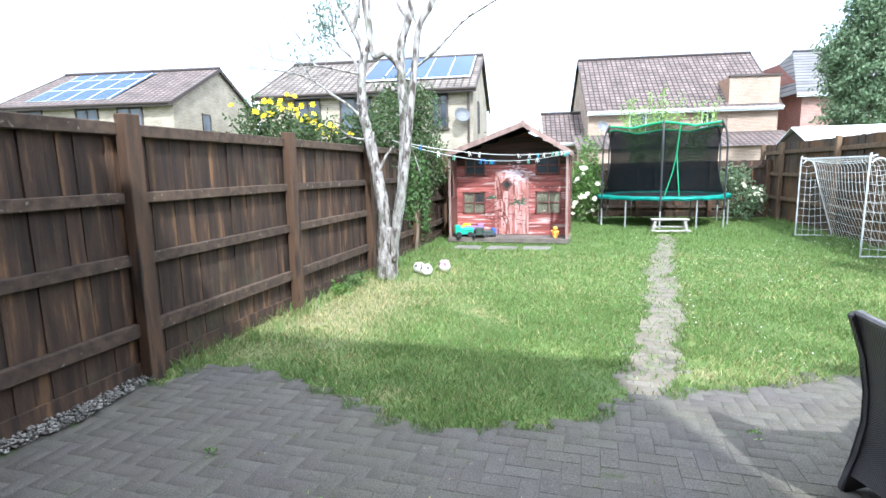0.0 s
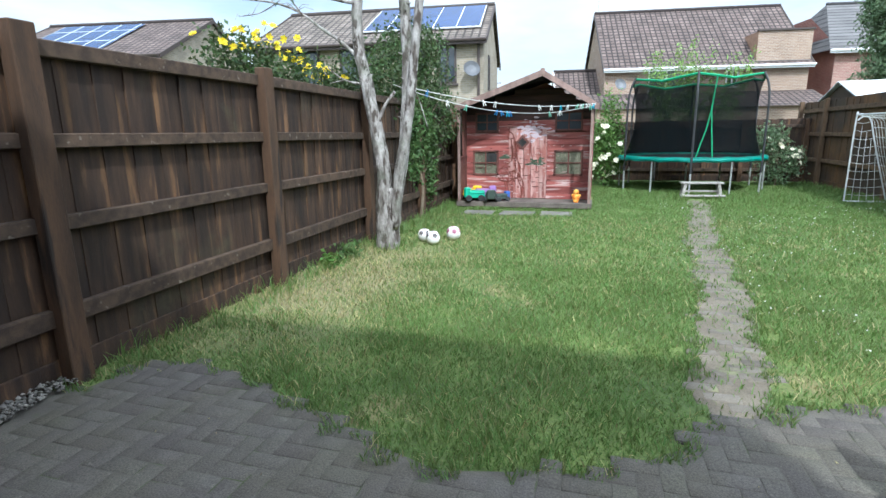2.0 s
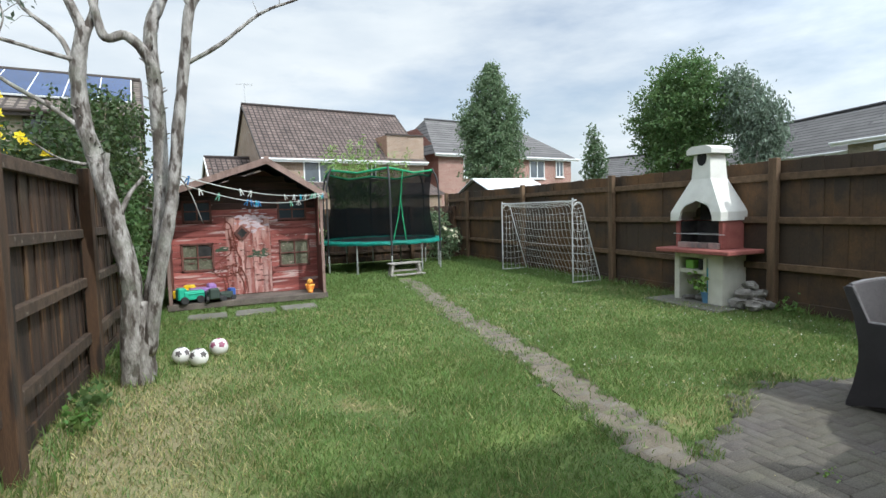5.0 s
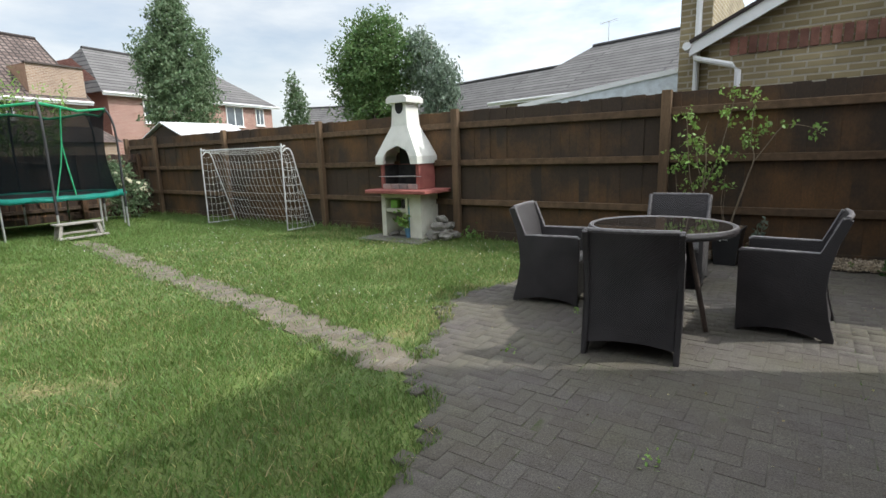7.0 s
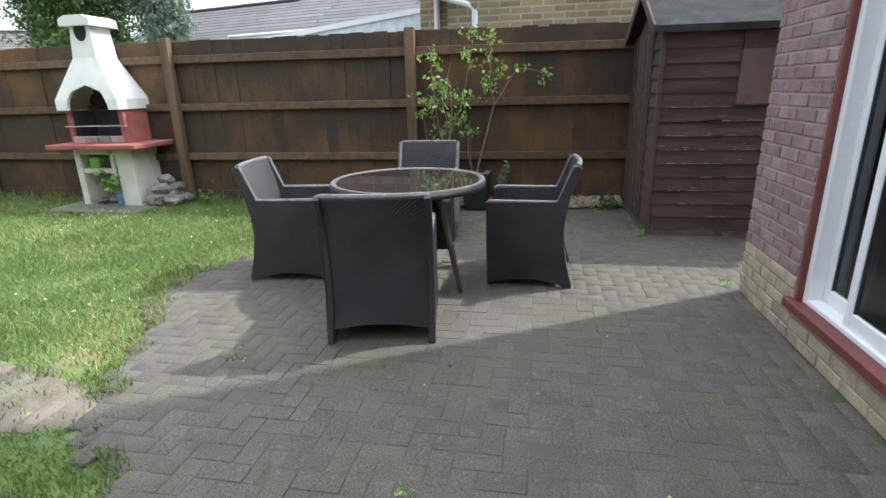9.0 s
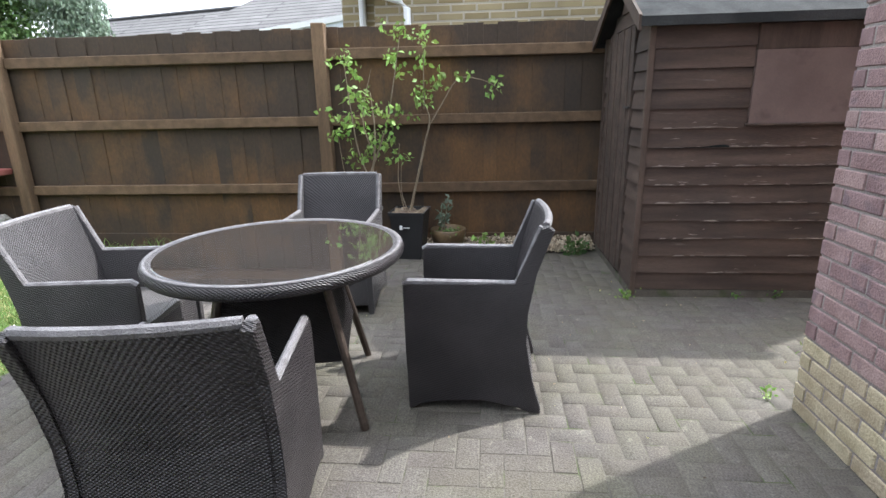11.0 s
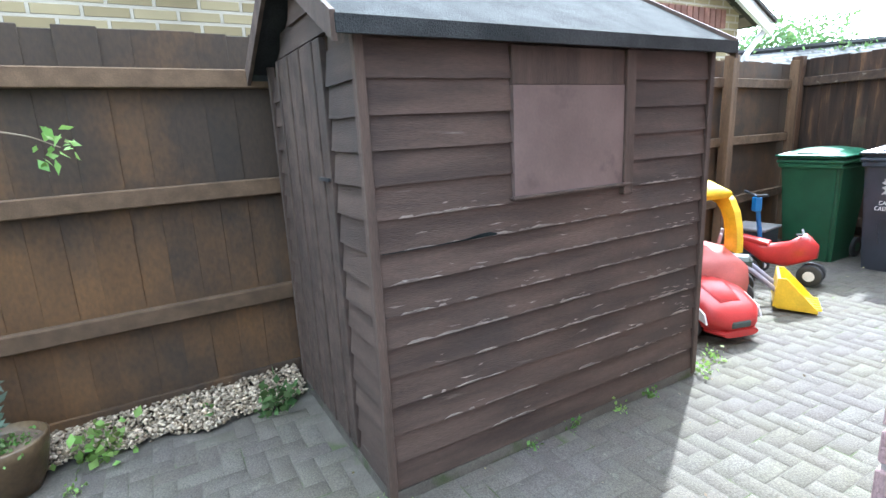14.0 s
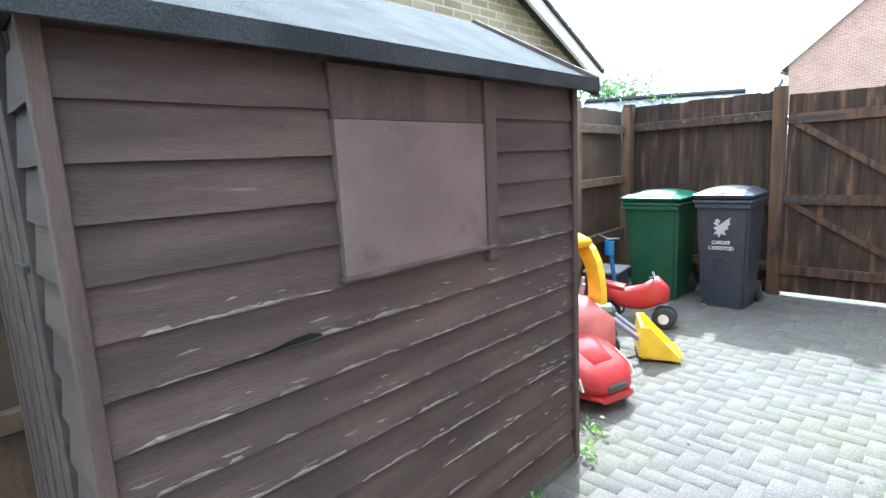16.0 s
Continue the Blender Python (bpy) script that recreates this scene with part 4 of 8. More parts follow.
# ---- rattan set ----
def rattan_chair():
    c = thing("garden_chair", 0, 0, 0, 0, "dark brown woven rattan garden armchair", "chair", "chairs round the garden table")
    side = [(-0.325, 0.03), (-0.325, 0.0), (-0.285, 0.0), (-0.22, 0.035), (-0.05, 0.06), (0.12, 0.06), (0.25, 0.035), (0.28, 0.0), (0.305, 0.0), (0.31, 0.3), (0.315, 0.62),
            (0.29, 0.63), (-0.20, 0.63), (-0.300, 0.885), (-0.335, 0.893), (-0.362, 0.875), (-0.290, 0.68), (-0.250, 0.50), (-0.245, 0.35), (-0.275, 0.17)]
    for s in (-1, 1):
        bm = bmesh.new()
        y = s * 0.303
        prism(bm, side, "y", y - 0.02, y + 0.02)
        bmesh.ops.bevel(bm, geom=[e for e in bm.edges if abs(e.verts[0].co.y - e.verts[1].co.y) < 1e-4], offset=0.006, segments=1, affect="EDGES")
        sp = part("side_panel", bm, M["wicker"], c)
        part("arm_edge", tube(bmesh.new(), [(0.31, y, 0.615), (0.29, y, 0.632), (-0.2, y, 0.632), (-0.310, y, 0.888)], 0.017, 8), M["piping"], sp, "lighter woven edge")
        for x in (-0.285, 0.292):
            part("foot", lathe(bmesh.new(), [(0.012, -0.0), (0.013, 0.03)], 10, Matrix.Translation((x, y, 0))), M["steel"], c, "small metal foot")
    bm = bmesh.new()
    cols = []
    for k in range(9):
        y = -0.286 + 0.0715 * k
        bow = 0.025 * (1 - (y / 0.27) ** 2)
        low = 0.085 + 0.03 * (1 - (y / 0.286) ** 2)
        rear = [(-0.346, 0.884), (-0.314, 0.78), (-0.285, 0.68), (-0.263, 0.58), (-0.250, 0.48), (-0.246, 0.38), (-0.249, 0.30), (-0.264, 0.20), (-0.295, low)]
        give = [bow * min(1.0, max(0.0, (z - 0.1) / 0.55)) for _, z in rear]
        prof = [(x + 0.034 - g, z) for (x, z), g in zip(rear[::-1], give[::-1])] + [(x - g, z) for (x, z), g in zip(rear, give)]
        cols.append([bm.verts.new((x, y, z)) for x, z in prof])
    n = len(cols[0])
    for c0, c1 in zip(cols, cols[1:]):
        for k in range(n):
            bm.faces.new((c0[k], c0[(k + 1) % n], c1[(k + 1) % n], c1[k]))
    bm.faces.new(cols[0])
    bm.faces.new(cols[-1][::-1])
    bk = part("backrest", bm, M["wicker"], c)
    part("top_edge", tube(bmesh.new(), [(-0.330 - 0.025 * (1 - (y / 0.27) ** 2), y, 0.886) for y in np.linspace(-0.286, 0.286, 9)], 0.019, 8), M["piping"], bk, "lighter woven edge")
    bm = bmesh.new()
    box(bm, -0.222, -0.284, 0.36, 0.30, 0.284, 0.415, bev=0.014)
    part("seat", bm, M["wicker_seat"], c, "grey woven seat")
    part("front_panel", boxes((0.265, -0.284, 0.06, 0.292, 0.284, 0.37), bev=0.006), M["wicker"], c)
    return c


chair = rattan_chair()
TALL = Matrix.Diagonal((1, 1, 1.012, 1))
chair.matrix_basis = pose(1.595, 2.43, 0, 0, 0, 9) @ TALL
copy_thing(chair, pose(2.635, 1.535, 0, 0, 0, 88.5) @ TALL)
copy_thing(chair, pose(2.555, 3.465, 0, 0, 0, -83) @ TALL)
copy_thing(chair, pose(3.74, 2.61, 0, 0, 0, 183) @ TALL)

table = thing("garden_table", 2.42, 2.46, 0, 12, "round glass-topped rattan garden table with splayed legs", "table")
table.matrix_basis = pose(2.42, 2.46, 0, 0, 0, 12) @ Matrix.Diagonal((1, 1, 1.065, 1))
TR = 0.59
part("rim", lathe(bmesh.new(), [(TR - 0.055, 0.700), (TR - 0.012, 0.692), (TR, 0.705), (TR + 0.003, 0.725), (TR - 0.004, 0.742), (TR - 0.03, 0.747), (TR - 0.052, 0.738)], 64), M["wicker"], table, "woven rattan rim", True)
part("rim_edge", lathe(bmesh.new(), [(TR - 0.035, 0.741), (TR - 0.02, 0.751), (TR - 0.005, 0.744), (TR - 0.02, 0.739)], 64), M["piping"], table, smooth=True)
m = bpy.data.materials.new("smoked_glass")
m.use_nodes = True
pb = m.node_tree.nodes["Principled BSDF"]
pb.inputs["Base Color"].default_value = (0.035, 0.030, 0.028, 1)
pb.inputs["Roughness"].default_value = 0.03
pb.inputs["IOR"].default_value = 1.75
pb.inputs["Coat Weight"].default_value = 0.6
gn = m.node_tree.nodes.new("ShaderNodeTexNoise")
gn.inputs["Scale"].default_value, gn.inputs["Detail"].default_value = 5, 9
gr = m.node_tree.nodes.new("ShaderNodeMapRange")
gr.inputs["From Min"].default_value, gr.inputs["From Max"].default_value = 0.45, 0.8
gr.inputs["To Min"].default_value, gr.inputs["To Max"].default_value = 0.02, 0.22
m.node_tree.links.new(gn.outputs["Fac"], gr.inputs["Value"])
m.node_tree.links.new(gr.outputs[0], pb.inputs["Roughness"])
part("glass_top", lathe(bmesh.new(), [(TR - 0.06, 0.727), (TR - 0.045, 0.740), (TR - 0.05, 0.744)], 64), m, table, "dark smoked glass")
for k in range(4):
    a = math.pi / 4 + k * math.pi / 2
    cx, cy = math.cos(a), math.sin(a)
    part("leg", tube(bmesh.new(), [(0.30 * cx, 0.30 * cy, 0.70), (0.52 * cx, 0.52 * cy, 0.0)], 0.02, 10), M["bronze"], table)
    tx, ty = -cy, cx
    bm = bmesh.new()
    q = [Vector((0.30 * cx, 0.30 * cy, 0.69)), Vector((0.43 * cx, 0.43 * cy, 0.30)), Vector((0.30 * -cy, 0.30 * cx, 0.69)), Vector((0.43 * -cy, 0.43 * cx, 0.30))]
    vs = [bm.verts.new(p) for p in (q[0], q[1], q[3], q[2])]
    bm.faces.new(vs)
    bmesh.ops.solidify(bm, geom=bm.faces, thickness=0.012)
    part("skirt", bm, M["wicker"], table, "woven panel between the legs")


# ---- masonry barbecue ----
bbq = thing("barbecue", 0, 0, 0, 0, "white rendered masonry barbecue with arched hood and chimney", "barbecue")
BX, BY0, BY1 = 4.72, 6.82, 7.72
plinth = part("plinth", boxes((BX, BY0, 0.0, BX + 0.5, BY0 + 0.26, 0.79), (BX, BY1 - 0.10, 0.0, BX + 0.5, BY1, 0.79), (BX + 0.44, BY0 + 0.2, 0.0, BX + 0.5, BY1 - 0.05, 0.79), (BX + 0.01, BY0 + 0.30, 0.0, BX + 0.47, BY0 + 0.36, 0.79),
                              (BX + 0.01, BY0 + 0.2, 0.70, BX + 0.47, BY1 - 0.05, 0.79), bev=0.008), M["cream_render"], bbq)
part("shelf", boxes((BX + 0.015, BY0 + 0.36, 0.45, BX + 0.45, BY1 - 0.10, 0.51), bev=0.005), M["cream_render"], bbq)
part("worktop", boxes((BX - 0.26, BY0 - 0.29, 0.79, BX + 0.50, BY1 + 0.15, 0.855), bev=0.012), M["terracotta"], bbq, "red concrete worktop")
fb = part("firebox", boxes((BX + 0.02, BY0 + 0.03, 0.857, BX + 0.48, BY0 + 0.10, 1.28), (BX + 0.02, BY1 - 0.08, 0.857, BX + 0.48, BY1 - 0.01, 1.28), (BX + 0.42, BY0 + 0.1, 0.857, BX + 0.48, BY1 - 0.08, 1.28), bev=0.005), M["terracotta"], bbq, "red side panels")
part("lining", boxes((BX + 0.05, BY0 + 0.102, 0.86, BX + 0.418, BY0 + 0.115, 1.27), (BX + 0.05, BY1 - 0.095, 0.86, BX + 0.418, BY1 - 0.082, 1.27), (BX + 0.405, BY0 + 0.115, 0.86, BX + 0.418, BY1 - 0.095, 1.27)), M["soot"], fb, "sooty black lining")
for k in range(4):
    part("fire_brick", boxes((BX - 0.02, BY0 + 0.07 + k * 0.19, 0.857, BX + 0.07, BY0 + 0.25 + k * 0.19, 0.945), bev=0.006), M["firebrick"], bbq)
grate = part("grill", tube(bmesh.new(), [(BX + 0.0, BY0 - 0.02, 1.075), (BX + 0.0, BY1 + 0.02, 1.075)], 0.006, 6), M["steel"], bbq, "steel grill bars")
bm = bmesh.new()
for k in range(18):
    y = BY0 + 0.13 + k * 0.037
    tube(bm, [(BX + 0.02, y, 1.07), (BX + 0.40, y, 1.07)], 0.003, 5)
part("grill_bars", bm, M["steel"], grate)
HB, HT, HX = 1.285, 1.93, BX - 0.06
# hood: a tapered shell with an arched mouth
bm = bmesh.new()
out = [(HX, BY0 - 0.0), (HX, BY1 + 0.03), (BX + 0.52, BY1 + 0.03), (BX + 0.52, BY0 - 0.0)]
top = [(BX + 0.06, BY0 + 0.28), (BX + 0.06, BY1 - 0.27), (BX + 0.42, BY1 - 0.27), (BX + 0.42, BY0 + 0.28)]
lo = [bm.verts.new((x, y, HB)) for x, y in out]
md = [bm.verts.new((x, y, HB + 0.13)) for x, y in out]
hi = [bm.verts.new((x, y, HT)) for x, y in top]
for k in (1, 2, 3):
    j = (k + 1) % 4
    bm.faces.new((lo[k], lo[j], md[j], md[k]))
for k in range(1, 4):
    j = (k + 1) % 4
    bm.faces.new((md[k], md[j], hi[j], hi[k]))
bm.faces.new(hi)
yc, ra = (BY0 + BY1) / 2 + 0.01, 0.31
fr_lo = []
n = 14
for k in range(n + 1):
    a = math.pi * k / n
    ay, az = yc - ra * math.cos(a), HB + 0.31 * math.sin(a)
    f = max(0.0, (az - HB - 0.13) / (HT - HB - 0.13))
    fr_lo.append(bm.verts.new((HX + f * (BX + 0.06 - HX), ay, az)))
half = n // 2
for k in range(half):
    bm.faces.new((md[0], fr_lo[k], fr_lo[k + 1]))
bm.faces.new((lo[0], fr_lo[0], md[0]))
for k in range(half, n):
    bm.faces.new((md[1], fr_lo[k], fr_lo[k + 1]))
bm.faces.new((lo[1], md[1], fr_lo[n]))
bm.faces.new((md[0], fr_lo[half], hi[0]))
bm.faces.new((hi[0], fr_lo[half], hi[1]))
bm.faces.new((hi[1], fr_lo[half], md[1]))
lip = [bm.verts.new(v.co + Vector((0.05, 0, 0))) for v in fr_lo]
for k in range(n):
    bm.faces.new((fr_lo[k], fr_lo[k + 1], lip[k + 1], lip[k]))
part("hood", bm, M["render_white"], bbq)
part("flue_throat", boxes((BX + 0.03, BY0 + 0.16, 1.60, BX + 0.42, BY1 - 0.15, 1.62), (BX + 0.40, BY0 + 0.16, 1.28, BX + 0.42, BY1 - 0.15, 1.6)), M["soot"], bbq, "sooty inside of the hood")
bm = bmesh.new()
a = [bm.verts.new((x, y, HT - 0.01)) for x, y in top]
b = [bm.verts.new((x + dx, y + dy, 2.33)) for (x, y), (dx, dy) in zip(top, ((0.02, 0.03), (0.02, -0.03), (-0.02, -0.03), (-0.02, 0.03)))]
for k in range(4):
    bm.faces.new((a[k], a[(k + 1) % 4], b[(k + 1) % 4], b[k]))
bm.faces.new(b)
part("chimney", bm, M["render_white"], bbq)
bm = bmesh.new()
cy = (BY0 + BY1) / 2
prism(bm, [(cy - 0.225, 2.31), (cy + 0.225, 2.31), (cy + 0.225, 2.38), (cy + 0.19, 2.41), (cy + 0.12, 2.435), (cy - 0.12, 2.435), (cy - 0.19, 2.41), (cy - 0.225, 2.38)], "x", BX + 0.0, BX + 0.46)
part("chimney_cap", bm, M["render_white"], bbq)
bm = bmesh.new()
prism(bm, [(cy + 0.085 * math.cos(t), 2.25 + 0.12 * math.sin(t)) for t in np.linspace(0, 2 * math.pi, 18)[:-1]], "x", BX + 0.066, BX + 0.12)
part("flue_opening", bm, M["soot"], bbq, "sooty round smoke outlet")
base_slab = thing("concrete_pad", 4.62, 7.27, 0, 0, "flat concrete pad under the barbecue", "slab")
part("slab", boxes((-0.30, -0.70, -0.1, 0.60, 0.70, 0.012), bev=0.01), M["slabs"], base_slab)


def rock(name, x, y, z, s, material, label, cat="rock", group=""):
    bm = bmesh.new()
    bmesh.ops.create_icosphere(bm, subdivisions=2, radius=s)
    seed = Vector((x * 9, y * 7, z * 5))
    for v in bm.verts:
        v.co *= 1 + 0.5 * noise.noise(v.co * (1.6 / s) + seed)
        v.co.z *= 0.62
    lowest = min(v.co.z for v in bm.verts)
    for v in bm.verts:
        v.co.z -= lowest * 0.85
    o = part(name, bm, material)
    o.matrix_world = pose(x, y, z, 0, 0, random.uniform(0, 360))
    return tagged(o, label, cat, group)


rockm = mat("grey_rock", (0.13, 0.12, 0.105), (0.27, 0.255, 0.23), 0.95, 5, 50, 0.9, vary=0.25)
for x, y, z, s in ((4.80, 6.60, 0, 0.15), (4.99, 6.54, 0, 0.16), (4.86, 6.42, 0, 0.13), (5.08, 6.38, 0, 0.12), (4.86, 6.58, 0.15, 0.13), (5.02, 6.48, 0.16, 0.12), (4.95, 6.56, 0.28, 0.11)):
    rock("rock", x, y, z, s, rockm, "rough grey stone piled beside the barbecue", "rock", "rock pile")
for x, y, z, s in ((4.82, 7.47, 0.012, 0.07), (4.88, 7.33, 0.012, 0.09), (4.82, 7.56, 0.012, 0.06)):
    rock("rock", x, y, z, s, rockm, "small dark stone inside the barbecue's log store", "rock")


# ---- trampoline ----
tramp = thing("trampoline", 1.919, 15.398, 0, 0, "round trampoline with black safety net and green padding", "trampoline")
tramp.matrix_basis = tramp.matrix_basis @ BIG
R, HB_, HT_ = 1.62, 0.79, 2.62
part("frame_ring", tube(bmesh.new(), [(R * math.cos(a), R * math.sin(a), HB_ - 0.05) for a in np.linspace(0, 2 * math.pi, 49)], 0.025, 8, cap=False), M["steel"], tramp)
bm = bmesh.new()
inner = [bm.verts.new(((R - 0.30) * math.cos(a), (R - 0.30) * math.sin(a), HB_ - 0.015)) for a in np.linspace(0, 2 * math.pi, 49)[:-1]]
rings = []
for rr, zz in ((R - 0.30, HB_ - 0.015), (R - 0.12, HB_ + 0.015), (R + 0.02, HB_ + 0.01), (R + 0.055, HB_ - 0.03), (R + 0.05, HB_ - 0.085)):
    rings.append([bm.verts.new(((rr + 0.012 * math.sin(k * 1.9)) * math.cos(a), (rr + 0.012 * math.sin(k * 1.9)) * math.sin(a), zz + 0.010 * math.sin(k * 2.3))) for k, a in enumerate(np.linspace(0, 2 * math.pi, 49)[:-1])])
bmesh.ops.delete(bm, geom=inner, context="VERTS")
for r0, r1 in zip(rings, rings[1:]):
    for k in range(48):
        bm.faces.new((r0[k], r0[(k + 1) % 48], r1[(k + 1) % 48], r1[k]))
bmesh.ops.solidify(bm, geom=bm.faces, thickness=0.012)
part("padding", bm, M["teal"], tramp, "bright green vinyl edge pad", True)
part("jumping_mat", lathe(bmesh.new(), [(R - 0.30, HB_ - 0.03), (R - 0.31, HB_ - 0.02)], 48), M["blacktube"], tramp, "black jumping mat")
netm = bpy.data.materials.new("safety_net")
netm.use_nodes = True
nn, nl = netm.node_tree.nodes, netm.node_tree.links
nb = nn["Principled BSDF"]
nb.inputs["Specular IOR Level"].default_value = 0.05
nb.inputs["Base Color"].default_value, nb.inputs["Roughness"].default_value = (0.003, 0.005, 0.006, 1), 0.8
tr, mx, nz = nn.new("ShaderNodeBsdfTransparent"), nn.new("ShaderNodeMixShader"), nn.new("ShaderNodeTexNoise")
nz.inputs["Scale"].default_value, nz.inputs["Detail"].default_value = 1.3, 4
mr = nn.new("ShaderNodeMapRange")
mr.inputs["From Min"].default_value, mr.inputs["From Max"].default_value = 0.3, 0.7
mr.inputs["To Min"].default_value, mr.inputs["To Max"].default_value = 0.64, 0.82
tcn = nn.new("ShaderNodeTexCoord")
nl.new(tcn.outputs["Object"], nz.inputs["Vector"])
nl.new(nz.outputs["Fac"], mr.inputs["Value"])
nl.new(mr.outputs[0], mx.inputs[0])
nl.new(tr.outputs[0], mx.inputs[1])
nl.new(nb.outputs[0], mx.inputs[2])
nl.new(mx.outputs[0], nn["Material Output"].inputs["Surface"])
POLES = [math.radians(-97 + 60 * k) for k in range(6)]
bm = bmesh.new()
cols = []
for k in range(73):
    a = POLES[0] + 2 * math.pi * k / 72
    f = abs(((k % 12) / 12) - 0.5) * 2
    col = []
    for j in range(7):
        t = j / 6
        z = HB_ + 0.02 + (HT_ - 0.08 - HB_) * t - 0.10 * (1 - f) * t
        r = (R - 0.12) - 0.16 * math.sin(math.pi * t) * (0.55 + 0.45 * (1 - f)) - 0.10 * (1 - f * f) * t
        col.append(bm.verts.new((r * math.cos(a), r * math.sin(a), z)))
    cols.append(col)
for c0, c1 in zip(cols, cols[1:]):
    for j in range(6):
        bm.faces.new((c0[j], c1[j], c1[j + 1], c0[j + 1]))
net = part("safety_net", bm, netm, tramp, "see-through black netting", True)
braid = []
for k in range(73):
    f, a = abs((k % 12) / 12 - 0.5) * 2, POLES[0] + 2 * math.pi * k / 72
    r = R - 0.12 - 0.10 * (1 - f * f)
    braid.append((r * math.cos(a), r * math.sin(a), HT_ - 0.04 - 0.10 * (1 - f)))
part("top_braid", tube(bmesh.new(), braid, 0.028, 6, cap=False), M["greenbraid"], tramp, "green webbing along the net's top")
for a in POLES:
    ca, sa = math.cos(a), math.sin(a)
    part("pole", tube(bmesh.new(), curve_pts([(R * 1.03 * ca, R * 1.03 * sa, 0.45), (R * 1.03 * ca, R * 1.03 * sa, 1.9), (R * 1.0 * ca, R * 1.0 * sa, 2.35), (R * 0.93 * ca, R * 0.93 * sa, HT_)], 4), 0.024, 8), M["blacktube"], tramp, "black foam-covered pole")
    part("leg", tube(bmesh.new(), [(R * 1.03 * ca, R * 1.03 * sa, HB_ - 0.05), (R * 1.03 * ca, R * 1.03 * sa, 0.0)], 0.022, 8), M["steel"], tramp)
for k in range(6):
    a = POLES[k] + math.radians(30)
    part("leg", tube(bmesh.new(), [(R * math.cos(a), R * math.sin(a), HB_ - 0.05), (R * math.cos(a), R * math.sin(a), 0.0)], 0.02, 8), M["steel"], tramp)


def on_net(da, t):
    a = POLES[0] + math.radians(da)
    r = (R - 0.10) - 0.16 * math.sin(math.pi * t) * 0.75
    return (r * math.cos(a), r * math.sin(a), HB_ + 0.02 + (HT_ - 0.12 - HB_) * t)


for pts in ([on_net(14, 1.0), on_net(13.5, 0.75), on_net(13, 0.6)], [on_net(13, 0.6), on_net(10, 0.35), on_net(3, 0.0)], [on_net(13, 0.6), on_net(14.5, 0.35), on_net(15.5, 0.0)]):
    part("zip", tube(bmesh.new(), pts, 0.014, 6), M["greenbraid"], net, "green zip of the net's doorway")

bench = thing("step_bench", 1.867, 13.187, 0, 4, "small weathered grey wooden step bench", "bench")
oldw = mat("weathered_wood", (0.24, 0.225, 0.20), (0.36, 0.34, 0.31), 0.9, 4, 60, 0.5, (1, 6, 6), 0.12)
part("top", boxes((-0.42, -0.12, 0.30, 0.42, -0.01, 0.335), (-0.42, 0.0, 0.30, 0.42, 0.12, 0.335), bev=0.005), oldw, bench)
for s in (-1, 1):
    part("leg", prism(bmesh.new(), [(s * 0.30, 0.30), (s * 0.36, 0.30), (s * 0.42, 0.0), (s * 0.36, 0.0)], "y", -0.10, -0.06), oldw, bench)
    part("leg", prism(bmesh.new(), [(s * 0.30, 0.30), (s * 0.36, 0.30), (s * 0.42, 0.0), (s * 0.36, 0.0)], "y", 0.06, 0.10), oldw, bench)
part("lower_step", boxes((-0.44, -0.24, 0.04, 0.44, -0.12, 0.075), bev=0.005), oldw, bench)
part("stretcher", boxes((-0.36, -0.02, 0.12, 0.36, 0.02, 0.16), bev=0.004), oldw, bench)

# ---- football goal ----
goal = thing("football_goal", 0, 0, 0, 0, "white steel football goal with sagging net", "goal")
GX0, GX1, GY0, GY1, GH = 4.40, 5.10, 10.0, 12.88, 1.69
wt = plain("white_tube", (0.52, 0.53, 0.53), 0.45)
for gy in (GY0, GY1):
    part("upright", tube(bmesh.new(), curve_pts([(GX0, gy, 0.0), (GX0, gy, GH - 0.1), (GX0 + 0.03, gy, GH - 0.02), (GX0 + 0.10, gy, GH)], 4), 0.0145, 8), wt, goal)
    part("side_frame", tube(bmesh.new(), curve_pts([(GX0 + 0.03, gy, GH - 0.12), (GX0 + 0.12, gy, GH - 0.05), (GX0 + 0.24, gy, GH - 0.12), (GX0 + 0.36, gy, GH - 0.55), (GX1, gy, 0.01)], 5), 0.0135, 8), wt, goal)
    part("ground_bar", tube(bmesh.new(), [(GX0, gy, 0.015), (GX1, gy, 0.015)], 0.015, 8), wt, goal)
part("crossbar", tube(bmesh.new(), [(GX0, GY0, GH - 0.02), (GX0, GY1, GH - 0.02)], 0.0145, 8), wt, goal)
bm = bmesh.new()


def goal_pt(u, v):
    """u along the goal, v from the bar back and down."""
    y = GY0 + (GY1 - GY0) * u
    sag = 0.10 * math.sin(math.pi * u)
    if v < 0.25:
        f = v / 0.25
        return (GX0 + 0.22 * f, y, GH - 0.02 - 0.06 * f - sag * f * 0.6)
    f = (v - 0.25) / 0.75
    return (GX0 + 0.22 + (GX1 - GX0 - 0.22) * f - sag * math.sin(math.pi * f), y, (GH - 0.08) * (1 - f) - sag * 0.6 * (1 - f) + 0.012)


